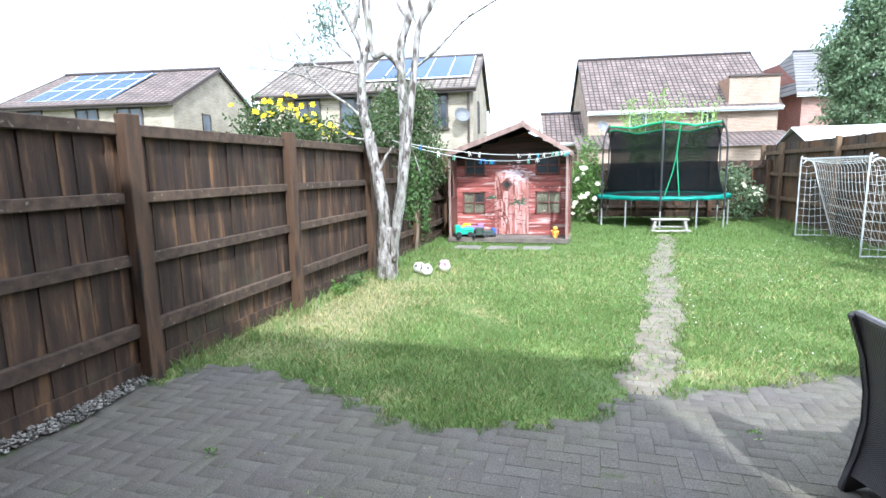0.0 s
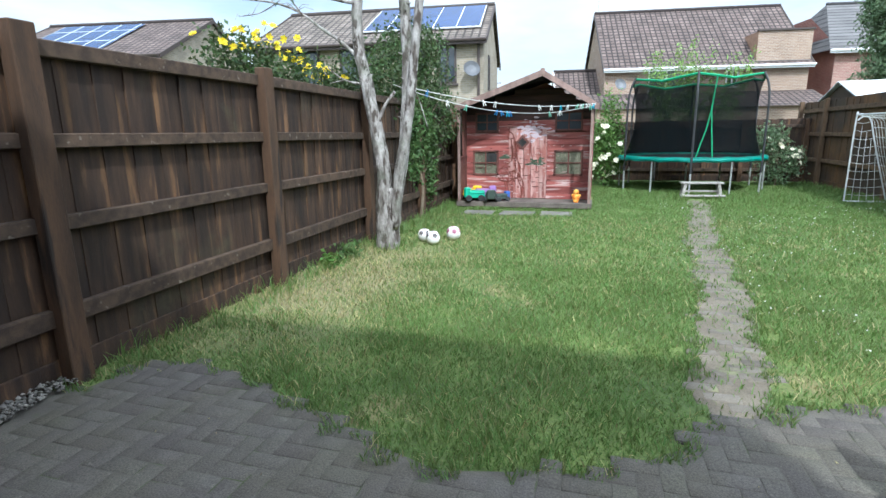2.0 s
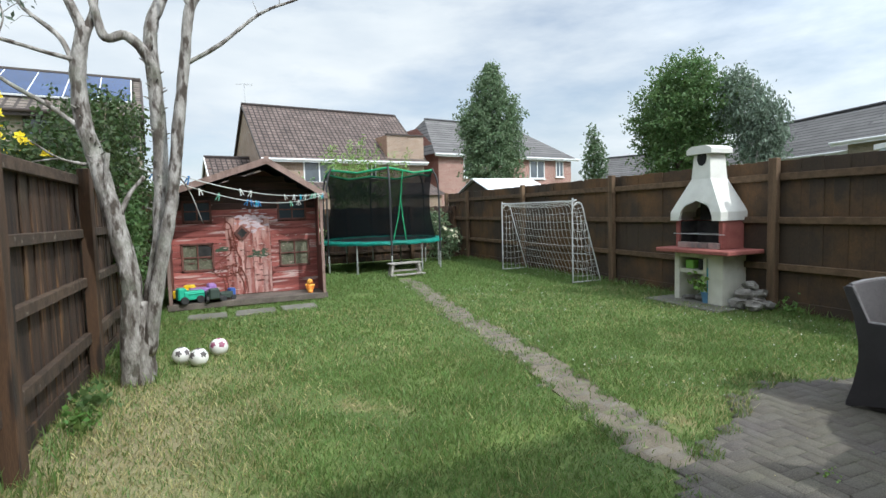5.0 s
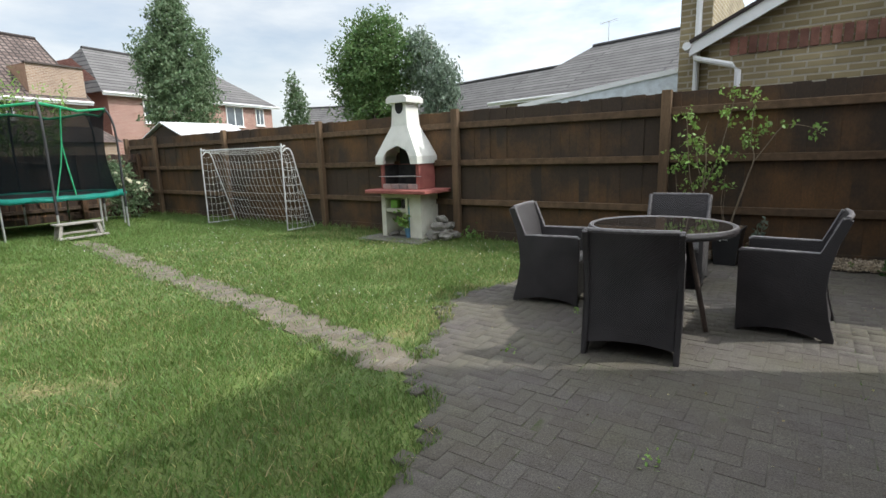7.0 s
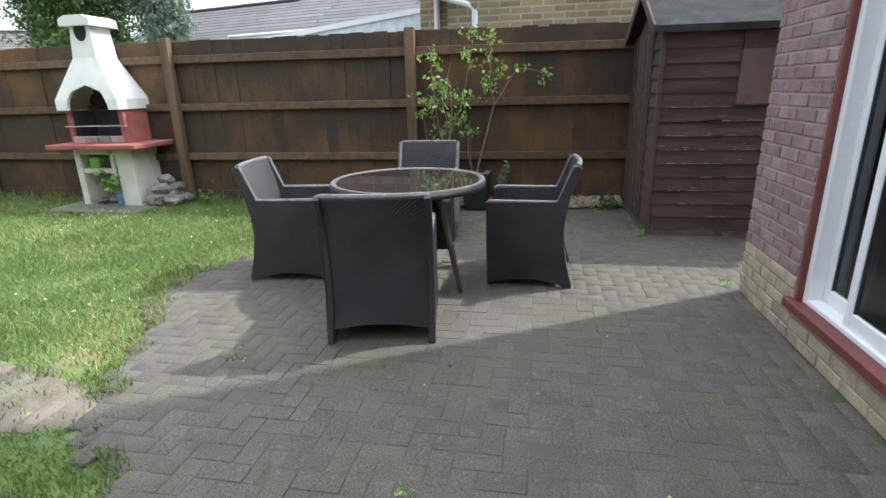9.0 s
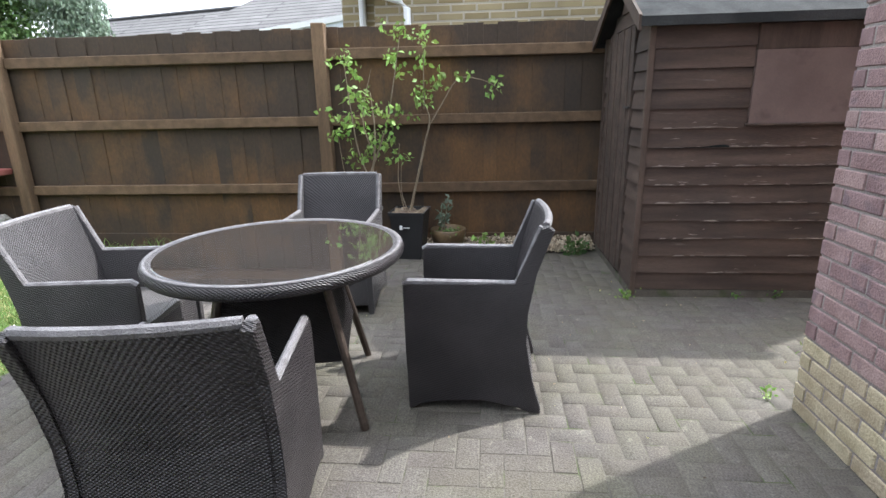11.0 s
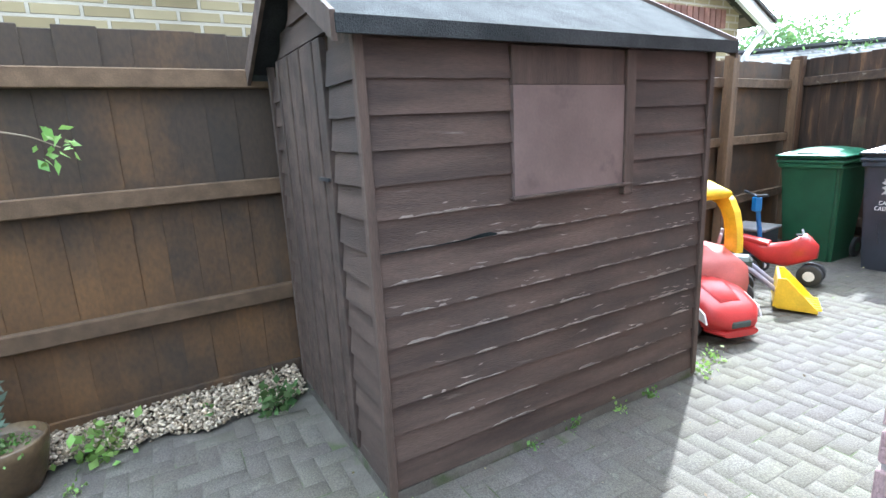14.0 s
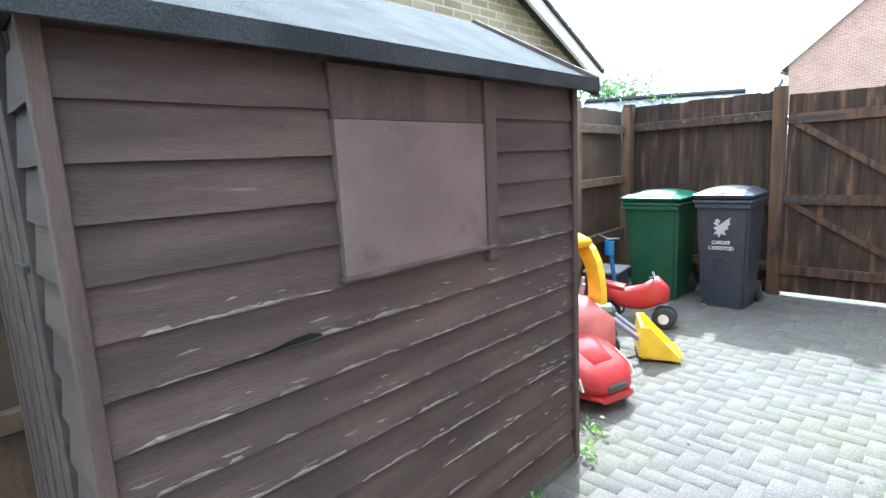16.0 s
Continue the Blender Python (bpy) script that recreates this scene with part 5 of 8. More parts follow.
for i in range(23):
    tube(bm, [goal_pt(i / 22 + 0.006 * math.sin(j), j / 14) for j in range(15)], 0.0045, 4, cap=False)
for j in range(1, 13):
    tube(bm, [goal_pt(i / 20, j / 12 + 0.004 * math.sin(i * 2.1)) for i in range(21)], 0.0045, 4, cap=False)
for gy in (GY0, GY1):
    for i in range(1, 11):
        z = GH * i / 11
        reach = float(np.interp(z, (0.0, GH - 0.55, GH - 0.12, GH), (GX1 - GX0, 0.36, 0.24, 0.12)))
        tube(bm, [(GX0, gy, z), (GX0 + reach * 0.5, gy + 0.02, z - 0.03), (GX0 + reach, gy, z)], 0.0045, 4, cap=False)
    for i in range(1, 5):
        x = GX0 + 0.62 * i / 5
        tube(bm, [(x, gy, 0.02), (x * 0.7 + 0.3 * (GX0 + 0.1), gy, GH - 0.1 - 0.12 * i)], 0.0045, 4, cap=False)
part("net", bm, M["rope"], goal, "white cord netting")

# ---- playhouse ----
ph = thing("playhouse", -1.690, 11.594, 0, 0, "red painted wooden playhouse with a faded giraffe mural", "playhouse")
ph.matrix_basis = ph.matrix_basis @ BIG
PM = mat("faded_red_boards", (0.20, 0.045, 0.038), (0.33, 0.10, 0.085), 0.7, 2.4, 50, 0.3, (0.7, 6, 6), 0.22, wear=(0.46, 0.33, 0.31), wear_at=0.60, wear_scale=2.6)
PD = mat("red_brown_timber", (0.095, 0.035, 0.028), (0.15, 0.058, 0.045), 0.75, 3, 50, 0.3, (4, 4, 1), 0.12)
# darker copy of the red boards: the porch roof's shade put into the colour
PU = mat("roof_shade_boards", (0.030, 0.016, 0.014), (0.075, 0.032, 0.027), 0.75, 2.4, 50, 0.3, (0.7, 6, 6), 0.2)
PT = mat("barge_timber", (0.20, 0.13, 0.11), (0.30, 0.205, 0.175), 0.85, 3, 50, 0.3, (4, 4, 1), 0.1)
XL, XR, AX, AZ = -1.27, 1.24, 0.33, 2.44          # local walls, ridge
dep = 1.3
bm = bmesh.new()
prism(bm, [(XL, 0.1), (XR, 0.1), (XR, 1.83), (AX, AZ - 0.12), (XL, 1.83)], "y", 0.03, dep)
part("carcass", bm, PD, ph)
part("porch_floor", boxes((XL - 0.03, -0.62, 0.0, XR + 0.03, 0.03, 0.10), bev=0.008), mat("porch_board", (0.085, 0.07, 0.06), (0.15, 0.125, 0.105), 0.9, 3, 60, 0.3), ph, "worn grey porch floor")
DOOR = (-0.38, 0.38)
WINS = [(-1.10, -0.58, 0.56, 1.06), (0.52, 1.07, 0.56, 1.06), (-1.05, -0.58, 1.42, 1.80), (0.52, 1.04, 1.42, 1.80)]
for k in range(18):
    z = 0.10 + k * 0.118
    if z > AZ - 0.25:
        break
    x0 = XL + max(0, (z - 1.80) * (AX - XL) / (AZ - 0.12 - 1.83))
    x1 = XR - max(0, (z - 1.80) * (XR - AX) / (AZ - 0.12 - 1.83))
    cuts = [w[:2] for w in WINS if z + 0.06 > w[2] and z + 0.06 < w[3]] + ([DOOR] if z < 1.50 else [])
    spans, u = [], x0
    for a, b in sorted(cuts):
        spans.append((u, a))
        u = b
    spans.append((u, x1))
    for a, b in spans:
        if b - a > 0.05:
            # boards from 1.62 m up take the darker colour that paints in roof shade
            part("wall_board", boxes((a, 0.0, z, b, 0.032, z + 0.113), bev=0.004), PM if z < 1.62 else PU, ph, "" if z < 1.62 else "red board coloured darker for the shade under the roof")
for j in range(5):
    part("door_board", boxes((DOOR[0] + j * 0.152, 0.004, 0.11, DOOR[0] + (j + 1) * 0.152 - 0.004, 0.03, 1.50), bev=0.003), mat("pale_door", (0.33, 0.12, 0.10), (0.48, 0.30, 0.27), 0.75, 2.6, 50, 0.3, (5, 5, 0.8), 0.2, wear=(0.20, 0.05, 0.04), wear_at=0.58, wear_scale=3) if j == 0 else bpy.data.materials["pale_door"], ph)
for x0, x1, z0, z1 in WINS:
    w = part("window", boxes((x0 + 0.03, 0.012, z0 + 0.03, x1 - 0.03, 0.024, z1 - 0.03)), mat("dusty_pane", (0.12, 0.12, 0.085), (0.19, 0.185, 0.135), 0.25, 3, 30, 0.05, vary=0.1) if z0 < 1 and "dusty_pane" not in bpy.data.materials else (bpy.data.materials["dusty_pane"] if z0 < 1 else M["dark_glass"]), ph, "dusty four-light window")
    part("window_frame", boxes((x0, -0.018, z0, x0 + 0.035, 0.02, z1), (x1 - 0.035, -0.018, z0, x1, 0.02, z1), (x0, -0.018, z0, x1, 0.02, z0 + 0.035), (x0, -0.018, z1 - 0.035, x1, 0.02, z1),
                               ((x0 + x1) / 2 - 0.012, -0.012, z0, (x0 + x1) / 2 + 0.012, 0.02, z1), (x0, -0.010, (z0 + z1) / 2 - 0.012, x1, 0.02, (z0 + z1) / 2 + 0.012), bev=0.003), PD, w)
part("broken_pane", prism(bmesh.new(), [(-0.83, 0.83), (-0.63, 0.83), (-0.61, 1.0), (-0.74, 1.02), (-0.82, 1.02)], "y", 0.006, 0.011), M["soot"], ph, "dark hole of a broken pane")
bm = bmesh.new()
dia = [(-0.10 + 0.14 * math.cos(a), 1.21 + 0.15 * math.sin(a)) for a in (0, math.pi / 2, math.pi, 1.5 * math.pi)]
prism(bm, dia, "y", -0.014, 0.02)
dw = part("diamond_window", bm, PD, ph, "small diamond-shaped door window")
part("diamond_pane", prism(bmesh.new(), [(-0.10 + (x + 0.10) * 0.6, 1.21 + (z - 1.21) * 0.6) for x, z in dia], "y", -0.018, -0.013), M["soot"], dw)
# mural: a giraffe outline, trees and pale sky, painted on the boards
mur = plain("mural_brown", (0.17, 0.045, 0.030), 0.75)
bm = bmesh.new()
for pts in ([(-0.36, 1.42), (-0.30, 1.38), (-0.27, 1.30)], [(-0.36, 1.42), (-0.42, 1.32), (-0.34, 1.28), (-0.26, 1.30)], [(-0.27, 1.28), (-0.22, 1.02), (-0.19, 0.84), (-0.13, 0.72)], [(-0.33, 1.27), (-0.30, 1.02), (-0.32, 0.84), (-0.45, 0.76)],
            [(-0.45, 0.76), (-0.58, 0.66), (-0.62, 0.55), (-0.50, 0.44)], [(-0.50, 0.44), (-0.36, 0.44), (-0.20, 0.52), (-0.13, 0.72)], [(-0.46, 0.44), (-0.42, 0.28), (-0.42, 0.14)], [(-0.40, 0.44), (-0.37, 0.28), (-0.37, 0.14)],
            [(-0.20, 0.52), (-0.12, 0.34), (-0.10, 0.14)], [(-0.15, 0.60), (-0.06, 0.38), (-0.04, 0.14)]):
    tube(bm, [(x, -0.002, z) for x, z in pts], 0.009, 5)
for k in range(13):
    cx, cz = (-0.25 + 0.03 * math.sin(k * 2), 1.2 - k * 0.045) if k < 7 else (-0.52 + 0.07 * (k - 7), 0.58 + 0.06 * math.sin(k * 2.4))
    tube(bm, [(cx + 0.034 * math.cos(t), -0.002, cz + 0.034 * math.sin(t)) for t in np.linspace(0, 2 * math.pi, 7)], 0.006, 4)
part("mural_outline", bm, mur, ph, "brown painted giraffe outline")


def flecks(cx, cz, rx, rz, n, w, h, y=-0.003):
    """Ragged little patches of paint scattered round a centre."""
    bm = bmesh.new()
    for _ in range(n):
        x, z = random.gauss(cx, rx * 0.5), random.gauss(cz, rz * 0.5)
        a, b = w * random.uniform(0.3, 1.3), h * random.uniform(0.3, 1.3)
        pts = [(x + a * math.cos(t) * random.uniform(0.5, 1.2), z + b * math.sin(t) * random.uniform(0.5, 1.2)) for t in (0.2, 1.2, 2.3, 3.3, 4.3, 5.4)]
        prism(bm, pts, "y", y + random.uniform(0, 0.0008), 0.002)
    return bm


mural_green = plain("mural_green", (0.055, 0.085, 0.05), 0.8)
for cx, cz, rx, rz, n in ((-0.46, 0.93, 0.11, 0.04, 16), (0.20, 0.82, 0.19, 0.07, 34)):
    tagged(part("mural_tree", flecks(cx, cz, rx, rz, n, 0.055, 0.022), mural_green, ph, "dull green painted tree"), kind="stuff")
tagged(part("mural_spots", flecks(-0.32, 0.62, 0.22, 0.24, 40, 0.024, 0.022, -0.0035), mur, ph, "brown painted giraffe spots"), kind="stuff")
tagged(part("mural_cloud", flecks(0.08, 1.42, 0.26, 0.20, 90, 0.055, 0.026), plain("mural_pale", (0.55, 0.45, 0.49), 0.75), ph, "pale smeared paint"), kind="stuff")
tagged(part("paint_chips", flecks(0.12, 0.75, 0.75, 0.75, 150, 0.035, 0.007, -0.0045), plain("bare_chip", (0.46, 0.33, 0.30), 0.85), ph, "flaked pale paint"), kind="stuff")
tagged(part("paint_stains", flecks(-0.1, 0.95, 1.1, 0.9, 110, 0.06, 0.008, -0.004), plain("dark_stain", (0.10, 0.032, 0.028), 0.85), ph, "dark stains in the paint"), kind="stuff")
for s, (ea, ez) in ((0, (XL - 0.10, 1.86)), (1, (XR + 0.10, 1.84))):
    part("roof_slope", prism(bmesh.new(), [(ea, ez), (ea, ez + 0.03), (AX, AZ + 0.03), (AX, AZ)], "y", -0.66, dep + 0.05), M["felt"], ph, "grey felted roof")
    part("bargeboard", prism(bmesh.new(), [(ea - 0.01, ez - 0.08), (ea - 0.01, ez + 0.03), (AX, AZ + 0.05), (AX, AZ - 0.06)], "y", -0.69, -0.664), PT, ph)
part("finial", prism(bmesh.new(), [(AX - 0.05, AZ - 0.04), (AX + 0.05, AZ - 0.04), (AX + 0.035, AZ + 0.07), (AX - 0.035, AZ + 0.07)], "y", -0.70, -0.685), PT, ph)
for x in (XL, XR - 0.05):
    part("porch_post", boxes((x, -0.62, 0.1, x + 0.05, -0.57, 1.84), bev=0.005), PT, ph)
    part("side_panel", boxes((x + 0.012, -0.57, 0.1, x + 0.036, 0.0, 0.92), bev=0.004), PD, ph)
    part("side_rail", boxes((x, -0.60, 0.92, x + 0.05, 0.0, 0.96), bev=0.004), PD, ph)
    part("upper_side", boxes((x + 0.012, -0.28, 0.96, x + 0.036, 0.0, 1.84)), PD, ph)
for k, (x, y, w) in enumerate(((-2.40, 10.21, 0.57), (-1.68, 10.24, 0.62), (-0.99, 10.31, 0.57))):
    s = part("paving_slab", boxes((-w / 2, -0.22, -0.05, w / 2, 0.22, 0.012), bev=0.008), M["slabs"])
    s.matrix_world = pose(x, y, -0.004, 0, 0, random.uniform(-6, 6))
    tagged(s, "mossy grey slab sunk into the grass", "slab", "slabs before the playhouse")


# ---- old tree ----
TX = -2.80
tree = thing("old_tree", -2.862, 7.019, 0, 0, "old bare grey-barked tree with three leaning stems", "tree")
tree.matrix_basis = tree.matrix_basis @ BIG


def limb(name, pts, r0, r1, parent, seg=12, n=7, wob=0.22):
    q = curve_pts([(x - TX, y, z) for x, y, z in pts], n)
    return part(name, tube(bmesh.new(), q, r0, seg, r1, wob), M["bark"], parent, smooth=True)


trunk = limb("trunk", [(-2.82, 0.02, -0.12), (-2.80, 0.0, 0.10), (-2.76, 0.0, 0.45), (-2.73, 0, 0.75)], 0.125, 0.085, tree, 16)
l1 = limb("stem", [(-2.88, -0.03, -0.05), (-2.86, -0.05, 0.5), (-2.84, -0.04, 0.95), (-2.92, -0.02, 1.45), (-3.02, 0, 1.95), (-3.12, 0.02, 2.4), (-3.13, 0.03, 2.85), (-3.06, 0.02, 3.2)], 0.098, 0.055, tree)
l2 = limb("stem", [(-2.78, 0.03, 0.10), (-2.71, 0.04, 0.65), (-2.60, 0.05, 1.2), (-2.55, 0.08, 1.8), (-2.54, 0.10, 2.4), (-2.56, 0.10, 3.0), (-2.55, 0.12, 3.3), (-2.44, 0.14, 3.6), (-2.36, 0.15, 4.0)], 0.080, 0.05, tree)
l3 = limb("stem", [(-2.74, -0.03, 0.25), (-2.63, -0.07, 0.85), (-2.50, -0.10, 1.45), (-2.42, -0.12, 1.9), (-2.35, -0.14, 2.4), (-2.27, -0.15, 2.95), (-2.20, -0.15, 3.4), (-2.02, -0.14, 3.7), (-1.95, -0.1, 4.1)], 0.066, 0.035, tree)
BR = [
    ([(-3.06, 0.02, 3.15), (-3.2, 0.0, 3.5), (-3.4, -0.05, 3.85)], 0.05, 0.02), ([(-3.08, 0.02, 3.1), (-2.98, 0.06, 3.4), (-3.0, 0.1, 3.9)], 0.045, 0.02),
    ([(-2.53, 0.1, 2.85), (-2.62, 0.05, 3.05), (-2.75, 0.02, 3.16), (-2.9, 0, 3.12), (-2.96, 0, 3.3), (-3.0, 0, 3.6), (-3.05, 0, 4.0)], 0.05, 0.03),
    ([(-2.27, -0.15, 2.9), (-1.97, -0.15, 3.1), (-1.62, -0.18, 3.4), (-1.3, -0.2, 3.56), (-1.0, -0.2, 3.7)], 0.022, 0.007),
    ([(-3.06, 0, 2.25), (-3.35, 0, 2.5), (-3.6, 0.02, 2.66), (-3.88, 0.04, 2.86), (-4.22, 0.05, 3.0), (-4.64, 0.06, 3.08), (-4.95, 0.05, 3.12)], 0.024, 0.006),
    ([(-3.88, 0.04, 2.86), (-4.1, 0.0, 3.12), (-4.45, 0.0, 3.2), (-4.8, 0, 3.4)], 0.010, 0.004), ([(-4.22, 0.05, 3.0), (-4.5, 0.1, 2.92), (-4.8, 0.1, 2.9)], 0.008, 0.003),
    ([(-3.12, 0, 2.9), (-3.37, 0, 2.96), (-3.67, 0, 3.04), (-3.83, 0, 3.08), (-3.95, 0, 3.3), (-4.08, 0, 3.5), (-4.3, 0, 3.8)], 0.020, 0.006),
    ([(-3.67, 0, 3.04), (-3.62, 0, 3.25), (-3.72, 0, 3.5)], 0.008, 0.004), ([(-3.83, 0, 3.08), (-3.98, 0.05, 3.02), (-4.1, 0.05, 3.1)], 0.007, 0.003),
    ([(-2.86, -0.02, 1.1), (-2.92, -0.04, 1.36), (-2.82, -0.02, 1.7), (-2.68, 0.02, 1.9)], 0.028, 0.016), ([(-2.9, -0.04, 1.3), (-2.98, -0.06, 1.7), (-2.94, -0.08, 2.1)], 0.03, 0.02),
    ([(-3.1, 0, 2.0), (-3.3, -0.05, 2.05), (-3.5, -0.08, 2.2)], 0.016, 0.006), ([(-3.3, -0.05, 2.05), (-3.5, -0.03, 2.02)], 0.009, 0.004),
    ([(-2.2, -0.15, 3.4), (-2.3, -0.2, 3.7), (-2.35, -0.2, 4.1)], 0.03, 0.012), ([(-2.44, 0.14, 3.6), (-2.6, 0.2, 3.8), (-2.7, 0.2, 4.1)], 0.03, 0.012), ([(-3.13, 0.03, 2.7), (-3.25, 0.1, 3.1), (-3.55, 0.15, 3.4), (-3.6, 0.15, 3.8)], 0.028, 0.008),
    ([(-2.02, -0.14, 3.7), (-1.8, -0.1, 3.85), (-1.6, -0.05, 4.15)], 0.02, 0.008), ([(-2.36, 0.15, 3.9), (-2.1, 0.2, 4.3), (-2.0, 0.2, 4.7)], 0.045, 0.015), ([(-3.2, 0, 3.5), (-3.1, 0, 3.9), (-3.2, 0, 4.3)], 0.03, 0.01),
    ([(-2.42, -0.12, 1.95), (-2.3, -0.18, 1.75), (-2.2, -0.2, 1.45)], 0.008, 0.003),
]
for pts, r0, r1 in BR:
    limb("branch", pts, r0, r1, tree, 8, 6, 0.3)
tw = bmesh.new()
for _ in range(70):
    pts, r0, r1 = BR[random.choice([0, 1, 3, 4, 4, 4, 5, 6, 7, 7, 8, 9, 12, 14, 15, 16, 17, 18])]
    q = curve_pts(pts, 5)
    p = q[random.randrange(len(q) // 2, len(q))]
    p = Vector((p.x - TX, p.y, p.z))
    d = Vector((random.uniform(-1, 1), random.uniform(-0.6, 0.6), random.uniform(-0.2, 0.9))) * random.uniform(0.12, 0.32)
    tube(tw, [p, p + d * 0.5 + Vector((0, 0, 0.03)), p + d + Vector((0, 0, random.uniform(-0.05, 0.06)))], 0.0045, 4, 0.0018)
tagged(part("twigs", tw, M["bark"], tree), kind="stuff")
stubs = bmesh.new()
for stem in (([(-2.60, 0.05, 1.2), (-2.55, 0.08, 1.8), (-2.54, 0.10, 2.4)]), ([(-2.54, 0.10, 2.4), (-2.56, 0.10, 3.0)]), ([(-3.02, 0, 1.95), (-3.12, 0.02, 2.4)])):
    for _ in range(16):
        q = curve_pts(stem, 6)
        p = random.choice(q)
        a = random.uniform(0, 6.28)
        o = Vector((math.cos(a), math.sin(a), 0.4)) * 0.075
        p = Vector((p.x - TX, p.y, p.z + random.uniform(-0.1, 0.1)))
        tube(stubs, [p + o * 0.7, p + o * random.uniform(1.15, 1.6)], 0.011, 5, 0.004)
tagged(part("stubs", stubs, M["bark"], tree), "broken twig stubs and peeling bark", kind="stuff")
lp = [(-3.62 - TX + RNG.normal(0, 0.10), RNG.normal(0, 0.10), 3.62 + RNG.normal(0, 0.16)) for _ in range(260)] + [(-4.0 - TX + RNG.normal(0, 0.14), RNG.normal(0, 0.1), 3.25 + RNG.normal(0, 0.12)) for _ in range(60)] + [(-3.35 - TX + RNG.normal(0, 0.15), RNG.normal(0, 0.15), 4.0 + RNG.normal(0, 0.2)) for _ in range(250)]
tagged(leaves("leaf_tuft", lp, 0.028, M["leaf_grey"], tree, 1.2, 2.6), kind="stuff")

# ---- clothes lines ----
def sagline(a, b, sag, n=24):
    a, b = Vector(a), Vector(b)
    return [a.lerp(b, k / n) - Vector((0, 0, sag * 4 * (k / n) * (1 - k / n))) for k in range(n + 1)]


PEG_COL = [plain("peg_white", (0.68, 0.68, 0.66)), plain("peg_blue", (0.03, 0.22, 0.55)), plain("peg_green", (0.20, 0.50, 0.36)), plain("peg_cyan", (0.02, 0.35, 0.50))]


def peg():
    bm = bmesh.new()
    for s in (-1, 1):
        prism(bm, [(-0.004 + s * 0.004, 0.02), (0.004 + s * 0.004, 0.02), (0.006 + s * 0.018, -0.065), (-0.004 + s * 0.018, -0.065)], "y", -0.006, 0.006)
    box(bm, -0.008, -0.007, -0.022, 0.008, 0.007, -0.012)
    return bm


for a, b, sag, pegs in (((-2.50, 6.97, 1.98), (-0.39, 10.87, 1.93), 0.12, [(0.06, 1), (0.30, 0), (0.36, 0), (0.60, 0), (0.68, 0), (0.74, 3), (0.79, 0), (0.86, 2), (0.885, 0), (0.90, 2), (0.925, 0)]),
                        ((-2.78, 7.09, 2.04), (-0.39, 10.87, 1.91), 0.24, [(0.04, 1), (0.20, 0), (0.28, 2), (0.42, 1), (0.44, 1), (0.47, 3), (0.485, 1), (0.70, 2), (0.76, 0), (0.765, 0), (0.96, 2), (0.985, 3)])):
    line = thing("clothes_line", label="sagging white clothes line with plastic pegs", category="clothes line")
    pts = sagline(a, b, sag)
    part("line", tube(bmesh.new(), pts, 0.006, 6), M["rope"], line)
    for f, c in pegs:
        o = part("clothes_peg", peg(), PEG_COL[c], line)
        i = min(int(f * 24), 23)
        p = pts[i].lerp(pts[i + 1], f * 24 - i)
        o.matrix_basis = pose(p.x, p.y, p.z, random.uniform(-15, 15), random.uniform(-25, 25), random.uniform(-30, 60))

# ---- footballs and toys by the playhouse ----
def football(x, y, r, c2):
    t = thing("football", x, y, 0, random.uniform(0, 360), "scuffed white football with dark panels lying in the grass", "ball", "footballs in the grass")
    bm = bmesh.new()
    bmesh.ops.create_icosphere(bm, subdivisions=3, radius=r, matrix=Matrix.Translation((0, 0, r - 0.02)))
    part("shell", bm, plain("ball_white", (0.74, 0.73, 0.70), 0.5), t, smooth=True)
    for k in range(6):
        d = Vector((math.cos(k * 1.2) * (0.9 if k else 0), math.sin(k * 1.2) * (0.9 if k else 0), 0.45 if k else 1)).normalized()
        m = Matrix.Translation((0, 0, r - 0.02)) @ d.to_track_quat("Z", "Y").to_matrix().to_4x4()
        part("panel", lathe(bmesh.new(), [(r * 0.42, r * 0.905), (r * 0.40, r * 0.93), (r * 0.2, r * 0.995), (r * 0.02, r * 1.012)], 5, m), c2, t)


pk, pu = plain("ball_dark", (0.10, 0.085, 0.085)), plain("ball_purple", (0.28, 0.08, 0.14))
football(-2.57, 7.54, 0.092, pk)
football(-2.39, 7.36, 0.096, pk)
football(-2.20, 7.71, 0.10, pu)


def toy_truck(x, y, rz, body, cab, name, label, s=1.0):
    t = thing(name, x, y, 0.10, rz, label, "toy", "toys by the playhouse")
    part("body", boxes((-0.16 * s, -0.09 * s, 0.05 * s, 0.10 * s, 0.09 * s, 0.17 * s), (-0.16 * s, -0.10 * s, 0.12 * s, 0.06 * s, 0.10 * s, 0.15 * s), bev=0.012 * s), body, t)
    part("cab", boxes((0.06 * s, -0.075 * s, 0.05 * s, 0.17 * s, 0.075 * s, 0.22 * s), bev=0.02 * s), cab, t)
    for wx in (-0.10, 0.10):
        for wy in (-0.095, 0.095):
            part("wheel", lathe(bmesh.new(), [(0.045 * s, -0.02 * s), (0.052 * s, -0.012 * s), (0.052 * s, 0.012 * s), (0.045 * s, 0.02 * s)], 14, pose(wx * s, wy * s, 0.052 * s, 90)), M["blacktube"], t)


